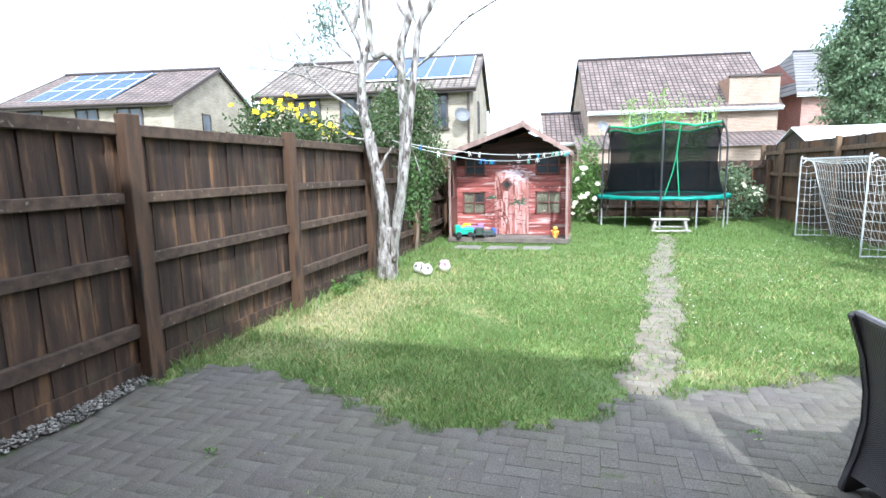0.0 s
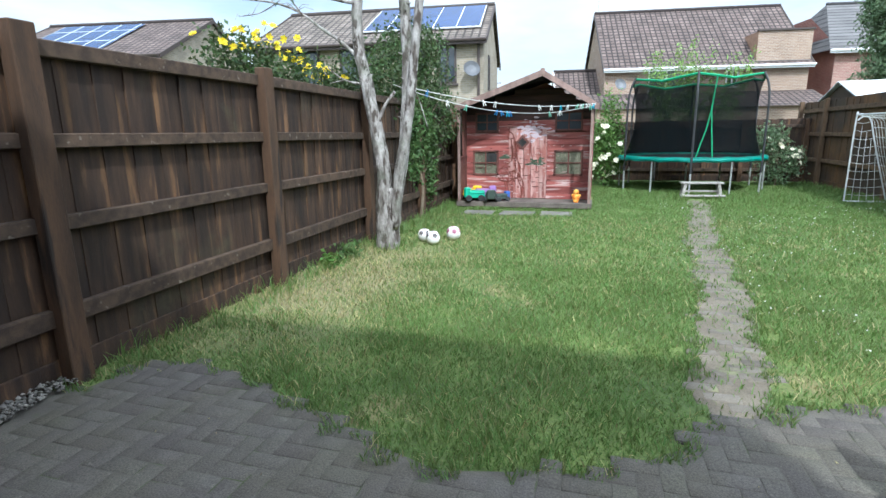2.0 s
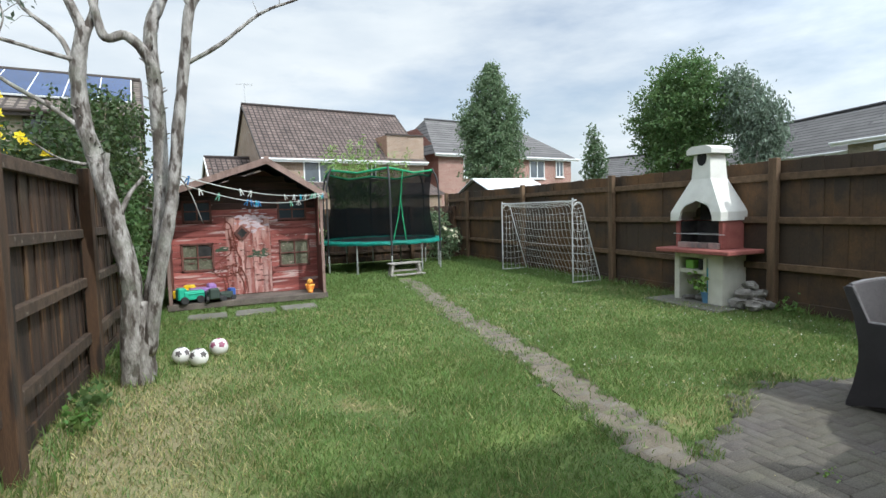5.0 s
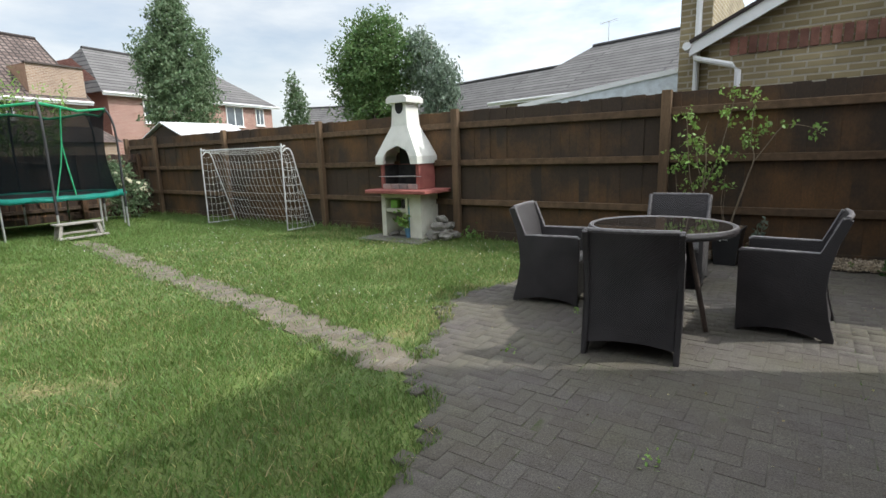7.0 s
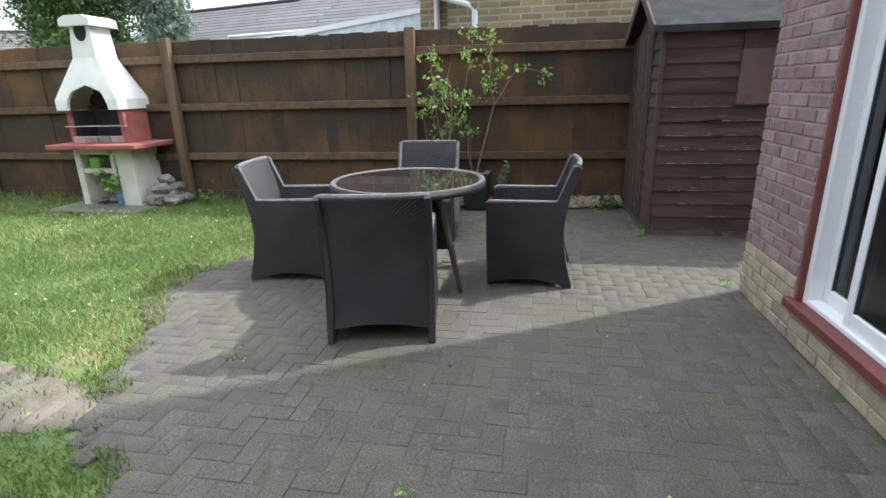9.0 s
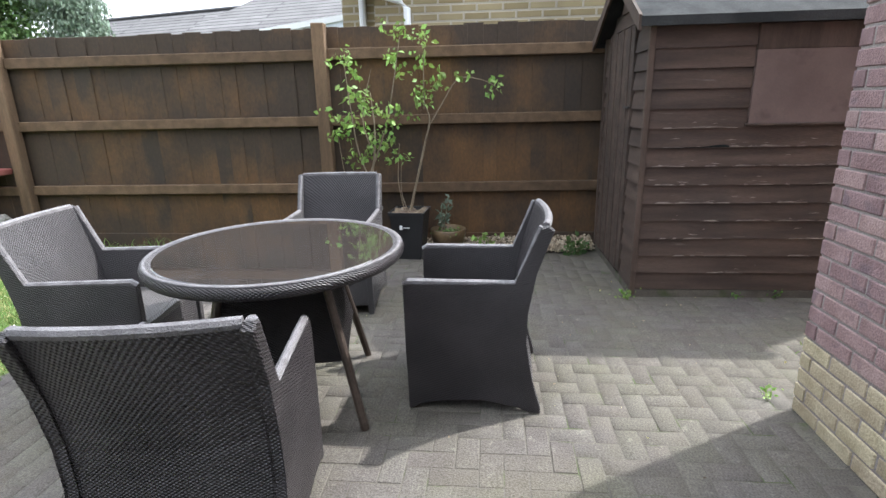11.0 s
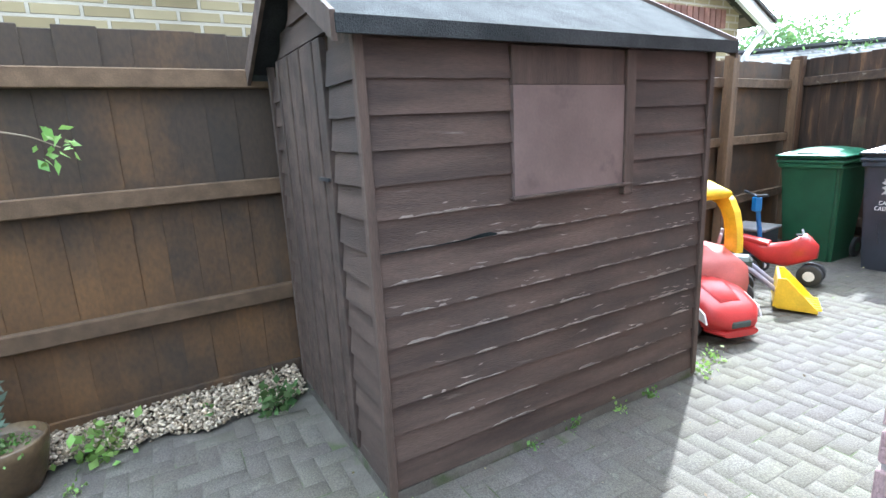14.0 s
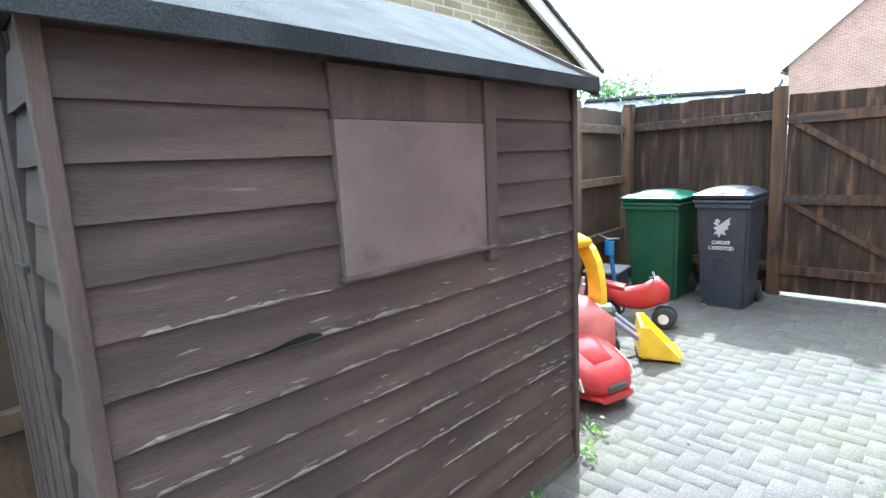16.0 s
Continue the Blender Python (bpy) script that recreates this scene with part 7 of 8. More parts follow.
tree_thing("shrub", "leafy bush by the neighbour's wall", 10.6, -15.5, 1.6, 0.12, [(0, 0, 3.0, 1.8, 1.5, 1.2), (-1.2, 0.3, 2.6, 1.0, 1.0, 0.9), (0.8, 0, 3.4, 1.1, 1.1, 0.9)], 7000, 0.08, M["leaf_dark"], None)
tree_thing("climbing_shrub", "dense green climbing shrub over the fence", -3.75, 9.9, 1.6, 0.07, [(0.0, 0, 2.3, 0.55, 1.3, 0.9), (0.1, -0.9, 2.2, 0.5, 0.7, 0.7), (0.05, 0.9, 2.4, 0.6, 1.0, 0.8), (0.2, 0.3, 3.0, 0.55, 0.9, 0.45), (0.55, 0.3, 1.7, 0.35, 0.8, 0.6), (0.1, -1.9, 2.25, 0.35, 0.6, 0.4)], 15000, 0.042, CLIMB, M["twig"], 0.5, 6)
tree_thing("ivy", "dark glossy ivy hanging down the fence", -3.3, 9.5, 1.0, 0.03, [(0.05, 0, 1.5, 0.16, 0.75, 0.6), (0.08, -0.5, 1.15, 0.12, 0.25, 0.6), (0.06, 0.5, 0.9, 0.12, 0.25, 0.7)], 2600, 0.045, M["leaf_dark"], M["twig"], 0.8, 3)
tree_thing("conifer_hedge", "tall leafy shrub behind the playhouse corner", -0.05, 15.9, 1.0, 0.05, [(0, 0, 1.0, 0.45, 0.45, 0.9), (0.05, 0, 1.8, 0.35, 0.4, 0.7)], 2600, 0.05, M["leaf"], None, 0.4, 3)


def flower(bm_v, bm_f, p, r, petals=6):
    a0 = RNG.uniform(0, 6.28)
    up = Vector(RNG.normal(size=3)) * 0.5 + Vector((0.3, -0.5, 0.7))
    q = up.to_track_quat("Z", "Y").to_matrix()
    for k in range(petals):
        a = a0 + 2 * math.pi * k / petals
        pts = [Vector((0, 0, 0)), Vector((math.cos(a - 0.45) * r * 0.7, math.sin(a - 0.45) * r * 0.7, r * 0.25)), Vector((math.cos(a) * r, math.sin(a) * r, r * 0.38)), Vector((math.cos(a + 0.45) * r * 0.7, math.sin(a + 0.45) * r * 0.7, r * 0.25))]
        i = len(bm_v)
        bm_v += [tuple(Vector(p) + q @ s) for s in pts]
        bm_f.append([i, i + 1, i + 2, i + 3])


def rose(name, label, x, y, blobs, n, spots, r, petal, leafm, size=0.04):
    t = tree_thing(name, label, x, y, 0.8, 0.02, blobs, n, size, leafm, M["twig"], 0.2, 7)
    for p in spots:
        v, f = [], []
        for dz in (0, 0.012):
            flower(v, f, (p[0], p[1], p[2] + dz), r * (1 - dz * 20))
        raw("bloom", np.array(v), np.array(f), petal, t, "open bloom")
    return t


spots = [(RNG.uniform(-0.15, 0.35), RNG.uniform(-0.95, 1.5), 0) for _ in range(46)]
spots = [(a, b, 2.12 + 0.42 * max(0.1, 1 - abs(b + 0.1) / 1.6) * RNG.uniform(0.45, 1.15)) for a, b, _ in spots]
rose("yellow_rose", "yellow flowering rose climbing over the fence", -3.85, 6.0, [(0, 0, 1.95, 0.3, 1.2, 0.4), (0.05, -0.4, 2.2, 0.25, 0.6, 0.3), (0, 0.9, 2.1, 0.3, 0.8, 0.35), (0.1, 1.5, 2.0, 0.25, 0.5, 0.3)], 6500, spots, 0.046, M["petal"], CLIMB, 0.034)
spots = [(RNG.uniform(-0.45, 0.4), RNG.uniform(-0.6, -0.1), RNG.uniform(0.25, 1.6)) for _ in range(26)]
rose("white_rose", "cream flowering rose bush beside the trampoline", -0.15, 15.6, [(0, 0, 0.7, 0.55, 0.5, 0.7), (-0.1, 0, 1.3, 0.4, 0.4, 0.4)], 3000, spots, 0.085, M["petal_w"], M["leaf"], 0.05)
spots = [(RNG.uniform(-0.5, 0.5), RNG.uniform(-0.5, 0.0), RNG.uniform(0.2, 1.2)) for _ in range(16)]
rose("white_rose", "cream flowering rose bush behind the trampoline", 4.15, 16.3, [(0, 0, 0.6, 0.6, 0.5, 0.6), (-0.2, 0, 1.2, 0.4, 0.4, 0.4)], 2600, spots, 0.07, M["petal_w"], M["leaf_birch"], 0.05)
wt_ = thing("willow_shrub", 2.4, 18.6, 0, 0, "feathery pale green willow shrub", "shrub")
stems, wp = bmesh.new(), []
for _ in range(90):
    a, b = RNG.uniform(-1.5, 1.6), RNG.uniform(-0.4, 0.4)
    h = RNG.uniform(2.9, 4.2) - 0.25 * abs(a)
    p0, p1 = Vector((a * 0.4, b, 0)), Vector((a, b + RNG.normal(0, 0.1), h))
    for k in range(46):
        f = RNG.uniform(0.45, 1)
        q = p0.lerp(p1, f)
        wp.append((q.x + RNG.normal(0, 0.06), q.y + RNG.normal(0, 0.06), q.z))
    if _ < 30:
        tube(stems, [p0, p0.lerp(p1, 0.5), p1], 0.012, 4, 0.003)
tagged(part("stems", stems, M["twig"], wt_), kind="stuff")
tagged(leaves("foliage", wp, 0.035, M["leaf_lime"], wt_, 0.3, 4.5), kind="stuff")


# ---- pots by the fence ----
potm = plain("black_plastic_pot", (0.025, 0.026, 0.028), 0.45)
compost = mat("dry_compost", (0.09, 0.065, 0.045), (0.22, 0.17, 0.12), 0.95, 12, 60, 1.0)


def square_pot(x, y, w, h, label, rz=0):
    t = thing("plant_pot", x, y, 0, rz, label, "plant pot", "pots by the fence")
    bm = bmesh.new()
    b0, b1 = w * 0.36, w * 0.5
    rings = [[bm.verts.new((sx * r, sy * r, z)) for sx, sy in ((-1, -1), (1, -1), (1, 1), (-1, 1))] for r, z in ((b0, 0.0), (b1 * 0.97, h - 0.03), (b1 * 1.04, h - 0.028), (b1 * 1.04, h), (b1 * 0.96, h), (b1 * 0.92, h - 0.06))]
    for r0, r1 in zip(rings, rings[1:]):
        for k in range(4):
            bm.faces.new((r0[k], r0[(k + 1) % 4], r1[(k + 1) % 4], r1[k]))
    bm.faces.new(rings[0][::-1])
    part("body", bm, potm, t)
    bm = bmesh.new()
    bmesh.ops.create_grid(bm, x_segments=8, y_segments=8, size=b1 * 0.93)
    for v in bm.verts:
        v.co.z = h - 0.05 + 0.05 * noise.noise(v.co * 14 + Vector((x, y, 0))) + 0.03
    part("compost", bm, compost, t, "dry straw-strewn compost")
    return t


square_pot(4.80, 2.62, 0.28, 0.48, "tall black square plastic pot holding a shrub", 6)
pt = square_pot(4.90, 2.22, 0.33, 0.46, "black square plastic pot with a rose stem", -4)
part("label_patch", boxes((-0.172, 0.04, 0.30, -0.166, 0.065, 0.34), (-0.172, -0.03, 0.315, -0.166, 0.035, 0.322)), M["white"], pt, "small white printed label")
clay = thing("plant_pot", 4.94, 1.86, 0, 0, "squat brown glazed pot with trailing greenery", "plant pot", "pots by the fence")
part("body", lathe(bmesh.new(), [(0.10, 0.0), (0.135, 0.08), (0.165, 0.20), (0.172, 0.26), (0.160, 0.27), (0.15, 0.225)], 24), mat("brown_glaze", (0.10, 0.065, 0.035), (0.17, 0.115, 0.06), 0.35, 6, 40, 0.15), clay, smooth=True)
part("soil", lathe(bmesh.new(), [(0.152, 0.22), (0.15, 0.228)], 24), compost, clay)
tagged(leaves("ground_cover", [(RNG.normal(0, 0.06), RNG.normal(0, 0.06), 0.235 + RNG.uniform(0, 0.02)) for _ in range(160)], 0.015, M["leaf"], clay), kind="stuff")
sage = thing("sage_plant", 4.96, 1.90, 0.22, 0, "small upright grey-leaved plant in the brown pot", "plant")
sp = []
for k in range(5):
    a, hh = k * 1.3, 0.16 + 0.045 * k
    tip = (0.05 * math.cos(a), 0.05 * math.sin(a), hh)
    part("stem", tube(bmesh.new(), [(0, 0, 0), (tip[0] * 0.4, tip[1] * 0.4, hh * 0.5), tip], 0.005, 5, 0.002), M["twig"], sage)
    sp += [(tip[0] * f + RNG.normal(0, 0.008), tip[1] * f + RNG.normal(0, 0.008), hh * f) for f in np.linspace(0.3, 1.0, 15)]
tagged(leaves("foliage", sp, 0.027, M["leaf_grey"], sage, -0.5, 2.4), kind="stuff")


def pot_shrub(name, label, x, y, z, stems, leafy, size):
    t = thing(name, x, y, z, 0, label, "shrub")
    for pts, r in stems:
        part("stem", tube(bmesh.new(), curve_pts([(x_, y_ - 0.13 * z_, z_) for x_, y_, z_ in pts], 5), r, 7, r * 0.35, 0.15), M["twig"], t)
    pts = []
    for (cx, cy, cz), (rx, rz), n in leafy:
        for _ in range(n // 9):
            c = np.array([cx + RNG.normal(0, rx), cy - 0.13 * cz + RNG.normal(0, rx), cz + RNG.normal(0, rz)])
            for _k in range(5):
                pts.append(c + RNG.normal(0, 0.022, 3))
    tagged(leaves("foliage", pts, size, M["leaf_lime"], t, 0.7, 1.7), kind="stuff")
    return t


pot_shrub("potted_shrub", "leafy green shrub growing in a black pot", 4.82, 2.62, 0.43,
          [([(0, 0, 0), (0.0, -0.03, 0.4), (0.02, -0.02, 0.75), (0.03, 0.05, 1.1)], 0.014), ([(0, -0.02, 0.3), (0.0, 0.12, 0.6), (0.0, 0.22, 1.0), (0.02, 0.30, 1.35)], 0.009), ([(0, 0, 0.35), (0, -0.12, 0.8), (0, -0.16, 1.2), (0, -0.18, 1.55)], 0.009), ([(0, 0.05, 0.0), (0, 0.22, 0.35), (0, 0.32, 0.75)], 0.006), ([(0, 0, 0.6), (0, 0.1, 0.9), (0, 0.05, 1.3)], 0.007)],
          [((0, 0.30, 1.38), (0.07, 0.06), 80), ((0, 0.20, 1.20), (0.07, 0.06), 60), ((0, -0.17, 1.55), (0.05, 0.09), 90), ((0, -0.14, 1.30), (0.05, 0.07), 60), ((0.0, 0.10, 1.02), (0.10, 0.07), 140), ((0, 0.20, 0.85), (0.09, 0.06), 90), ((0.0, -0.1, 0.86), (0.09, 0.09), 150), ((0, 0.02, 0.68), (0.10, 0.07), 140), ((0, 0.33, 0.75), (0.04, 0.05), 50), ((0, -0.22, 0.6), (0.05, 0.05), 40), ((0, 0.12, 0.55), (0.06, 0.05), 60)], 0.034)
pot_shrub("potted_rose", "leggy rose with few leaves in a black pot", 4.92, 2.22, 0.43,
          [([(0, 0, 0), (0, -0.03, 0.25), (0, -0.08, 0.65), (0, -0.10, 0.85), (0, -0.04, 1.0)], 0.014), ([(0, -0.10, 0.8), (0, -0.20, 1.0), (0, -0.32, 1.20), (0, -0.52, 1.19), (0, -0.66, 1.13)], 0.007), ([(0, -0.04, 0.95), (0, 0.0, 1.3), (0, 0.02, 1.62)], 0.006), ([(0, 0.05, 0), (0, 0.14, 0.3), (0, 0.16, 0.65)], 0.006), ([(0, 0.02, 0), (0, 0.10, 0.2), (0, 0.13, 0.5)], 0.005)],
          [((0, 0.0, 1.10), (0.07, 0.06), 130), ((0, 0.02, 1.35), (0.04, 0.05), 50), ((0, 0.02, 1.55), (0.045, 0.04), 50), ((0, -0.33, 1.22), (0.04, 0.02), 30), ((0, -0.62, 1.15), (0.045, 0.025), 45), ((0, -0.12, 1.2), (0.05, 0.03), 30)], 0.034)


# ---- weeds ----
def weed(x, y, s, n, m, label="small green weed growing from the paving joint"):
    t = thing("weed", x, y, 0, 0, label, "weed")
    tagged(leaves("foliage", [(RNG.normal(0, s * 0.45), RNG.normal(0, s * 0.45), abs(RNG.normal(0, s * 0.55))) for _ in range(n)], s * 0.30, m, t, -0.4, 1.5), kind="stuff")


for x, y, s, n, k in ((3.86, -1.70, 0.075, 34, "leaf_lime"), (3.95, -1.95, 0.07, 40, "leaf_lime"), (3.83, 0.45, 0.07, 46, "leaf_lime"), (5.0, 0.62, 0.13, 110, "leaf_dark"), (5.02, 1.50, 0.13, 120, "leaf_lime"), (3.85, -0.35, 0.05, 30, "leaf"),
                      (3.87, -0.62, 0.06, 40, "leaf"), (3.85, -0.95, 0.05, 30, "leaf_lime"), (3.86, -1.20, 0.06, 34, "leaf"), (5.05, 2.0, 0.10, 60, "leaf"), (5.10, 1.0, 0.07, 50, "leaf"), (4.75, 1.62, 0.05, 30, "leaf_lime"), (2.50, 0.08, 0.05, 26, "leaf_lime"),
                      (-3.1, 5.9, 0.14, 90, "leaf"), (-3.14, 6.4, 0.16, 90, "leaf_dark"), (-2.05, 2.2, 0.05, 20, "leaf"), (-1.2, 1.9, 0.06, 16, "leaf_lime"), (0.1, 1.95, 0.06, 18, "leaf_lime"), (1.0, 3.15, 0.05, 20, "leaf_lime"), (2.1, 3.05, 0.06, 20, "leaf_lime"), (5.0, 6.0, 0.16, 60, "leaf")):
    weed(x, y, s, n, M[k])
bq = thing("potted_plant", 4.76, 7.14, 0.0, 0, "leafy plant in a blue pot under the barbecue", "plant")
part("pot", lathe(bmesh.new(), [(0.05, 0.0), (0.075, 0.16), (0.08, 0.18), (0.07, 0.18)], 16), plain("blue_pot", (0.10, 0.22, 0.34), 0.4), bq, "blue-grey pot")
tagged(leaves("foliage", [(RNG.normal(-0.03, 0.06), RNG.normal(0.06, 0.08), 0.30 + RNG.normal(0, 0.06)) for _ in range(90)], 0.05, M["leaf_lime"], bq, 0.4), kind="stuff")
bt = thing("spray_bottle", 4.80, 7.12, 0.36, 0, "turquoise plastic bottle behind the plant", "bottle")
part("body", boxes((-0.05, -0.05, -0.36, 0.05, 0.05, 0.20), bev=0.015), plain("turquoise", (0.03, 0.30, 0.40), 0.4), bt)
gb = thing("storage_tub", 4.84, 7.48, 0.512, 0, "small lime green tub on the barbecue shelf", "tub")
part("body", boxes((-0.06, -0.08, 0, 0.06, 0.08, 0.14), bev=0.012), plain("lime_plastic", (0.25, 0.52, 0.10), 0.4), gb)
cb = thing("charcoal_starter", 4.84, 7.28, 0.512, 0, "dark tin on the barbecue shelf", "tin")
part("body", lathe(bmesh.new(), [(0.05, 0), (0.05, 0.15), (0.045, 0.155)], 16), M["blacktube"], cb)


# ---- wheelie bins ----
def bin_(x, y, rz, body, lidm, label):
    t = thing("wheelie_bin", x, y, 0, rz, label, "bin", "wheelie bins")
    bm = bmesh.new()
    rings = []
    for hw, y0, y1, z in ((0.225, -0.24, 0.20, 0.0), (0.235, -0.26, 0.21, 0.10), (0.275, -0.33, 0.30, 0.95), (0.275, -0.33, 0.30, 0.96)):
        rings.append([bm.verts.new(p) for p in ((-hw, y0, z), (hw, y0, z), (hw, y1, z), (-hw, y1, z))])
    for r0, r1 in zip(rings, rings[1:]):
        for k in range(4):
            bm.faces.new((r0[k], r0[(k + 1) % 4], r1[(k + 1) % 4], r1[k]))
    bm.faces.new(rings[0][::-1])
    bm.faces.new(rings[-1])
    bmesh.ops.bevel(bm, geom=[e for e in bm.edges if abs(e.verts[0].co.z - e.verts[1].co.z) > 0.01], offset=0.035, segments=3, affect="EDGES")
    part("body", bm, body, t)
    part("rim", boxes((-0.30, -0.35, 0.955, 0.30, 0.33, 0.99), (-0.295, -0.345, 1.0, 0.295, 0.325, 1.03), (-0.285, -0.34, 0.91, 0.285, 0.32, 0.955), bev=0.012), body, t)
    bm = bmesh.new()
    grid = []
    for i in range(7):
        u = i / 6
        row = []
        for j in range(7):
            v = j / 6
            x_, y_ = -0.305 + 0.61 * u, -0.36 + 0.70 * v
            z_ = 1.03 + 0.075 * (math.sin(math.pi * u) ** 0.45) * (math.sin(math.pi * min(1, 0.12 + v * 0.80)) ** 0.6) if 0 < i < 6 and 0 < j < 6 else 1.03
            row.append(bm.verts.new((x_, y_, z_)))
        grid.append(row)
    for i in range(6):
        for j in range(6):
            bm.faces.new((grid[i][j], grid[i + 1][j], grid[i + 1][j + 1], grid[i][j + 1]))
    lid = part("lid", bm, lidm, t, smooth=False)
    part("lid_lip", boxes((-0.31, -0.365, 1.02, 0.31, 0.345, 1.036), bev=0.006), lidm, lid)
    part("grip", boxes((-0.10, 0.335, 1.045, 0.10, 0.352, 1.06), bev=0.004), lidm, lid)
    part("handle", tube(bmesh.new(), [(-0.26, -0.40, 1.0), (0.26, -0.40, 1.0)], 0.017, 8), body, t)
    for s in (-1, 1):
        w = part("wheel", lathe(bmesh.new(), [(0.09, -0.02), (0.10, -0.012), (0.10, 0.012), (0.09, 0.02)], 18, pose(s * 0.245, -0.28, 0.10, 0, 90)), M["blacktube"], t)
        part("hub", lathe(bmesh.new(), [(0.045, -0.024), (0.045, 0.024)], 12, pose(s * 0.245, -0.28, 0.10, 0, 90)), body, w)
    return t


gm, dm = plain("green_hdpe", (0.020, 0.085, 0.040), 0.45), plain("charcoal_hdpe", (0.035, 0.042, 0.055), 0.45)
bin_(4.87, -5.15, 0, gm, plain("green_lid", (0.022, 0.12, 0.065), 0.32), "dark green wheelie bin with closed lid")
bb_ = bin_(4.17, -5.15, 0, dm, plain("charcoal_lid", (0.04, 0.045, 0.055), 0.32), "charcoal wheelie bin with a white printed crest")
for b_ in (o for o in scene.objects if o.name.startswith("wheelie_bin")):
    b_.scale = (1.06, 1.0, 1.08)
cr = bmesh.new()
wp_ = [(-0.085, 0.0), (-0.02, 0.03), (0.085, 0.10), (0.075, 0.05), (0.09, 0.04), (0.06, 0.02), (0.07, -0.005), (0.03, -0.02), (0.05, -0.06), (0.0, -0.05), (-0.02, -0.085), (-0.04, -0.05), (-0.08, -0.06), (-0.05, -0.02)]
prism(cr, [(a, b + 0.02) for a, b in wp_], "y", 0, 0.003)
for a, b in ((-0.06, 0.06), (-0.045, 0.085)):
    prism(cr, [(a - 0.03, b), (a + 0.02, b - 0.02), (a + 0.03, b), (a, b + 0.02)], "y", 0, 0.003)
o = part("crest", cr, plain("crest_print", (0.36, 0.37, 0.38), 0.6), bb_, "white winged crest")
o.matrix_basis = pose(0, 0.301, 0.72, 0, 0, 180) @ pose(0, 0, 0, -6)
for k, word in enumerate(("CARDIFF", "CAERDYDD")):
    cu = bpy.data.curves.new("lettering", "FONT")
    cu.body, cu.size, cu.align_x, cu.extrude = word, 0.048, "CENTER", 0.001
    tmp = bpy.data.objects.new("lettering_source", cu)
    scene.collection.objects.link(tmp)
    me = bpy.data.meshes.new_from_object(tmp.evaluated_get(bpy.context.evaluated_depsgraph_get()))
    bpy.data.objects.remove(tmp)
    me.materials.clear()
    me.materials.append(M["white"])
    o = new("lettering", me)
    o.parent = bb_
    o.matrix_basis = pose(0, 0.298 - 0.004 * k, 0.595 - 0.05 * k, 84, 0, 180)
part("panel_outline", tube(bmesh.new(), curve_pts([(0.075, 0.255, 0.26), (0.085, 0.27, 0.42), (0.05, 0.28, 0.47), (-0.05, 0.28, 0.47), (-0.085, 0.27, 0.42), (-0.075, 0.255, 0.26)], 5), 0.006, 6), dm, bb_)
crate = thing("storage_box", 5.18, -4.5, 0, 8, "low dark grey plastic storage box", "box")
part("body", boxes((-0.17, -0.2, 0, 0.17, 0.2, 0.36), bev=0.012), dm, crate)
part("lid", boxes((-0.19, -0.22, 0.36, 0.19, 0.22, 0.39), bev=0.008), plain("grey_lid", (0.20, 0.19, 0.19), 0.6), crate)

# ---- ride-on toys ----
red, yel, gry, wht, bluem = plain("red_plastic", (0.46, 0.030, 0.028), 0.35), plain("yellow_plastic", (0.82, 0.52, 0.02), 0.35), plain("grey_plastic", (0.30, 0.28, 0.34), 0.45), plain("white_sticker", (0.72, 0.70, 0.68), 0.4), plain("blue_paint", (0.02, 0.16, 0.42), 0.35)
pinkred = plain("faded_red_plastic", (0.55, 0.14, 0.12), 0.45)


def wheel(t, x, y, r, w, hubm, rz=0):
    m = pose(x, y, r, 90, 0, rz)
    k = part("wheel", lathe(bmesh.new(), [(r * 0.7, -w), (r * 0.96, -w * 0.8), (r, -w * 0.4), (r, w * 0.4), (r * 0.96, w * 0.8), (r * 0.7, w)], 20, m), M["blacktube"], t)
    part("hub", lathe(bmesh.new(), [(r * 0.45, -w * 1.05), (r * 0.45, w * 1.05)], 14, m), hubm, k)


def loft(bm, sections):
    """Closed rings of equal length joined in order, capped."""
    rs = [[bm.verts.new(p) for p in s] for s in sections]
    n = len(rs[0])
    for a, b in zip(rs, rs[1:]):
        for k in range(n):
            bm.faces.new((a[k], a[(k + 1) % n], b[(k + 1) % n], b[k]))
    bm.faces.new(rs[0][::-1])
    bm.faces.new(rs[-1])
    return bm


def oval(x, w, z0, z1, n=12, p=0.6):
    return [(x, w * math.copysign(abs(math.cos(t)) ** p, math.cos(t)), (z0 + z1) / 2 + (z1 - z0) / 2 * math.copysign(abs(math.sin(t)) ** p, math.sin(t))) for t in np.linspace(0, 2 * math.pi, n + 1)[:-1]]


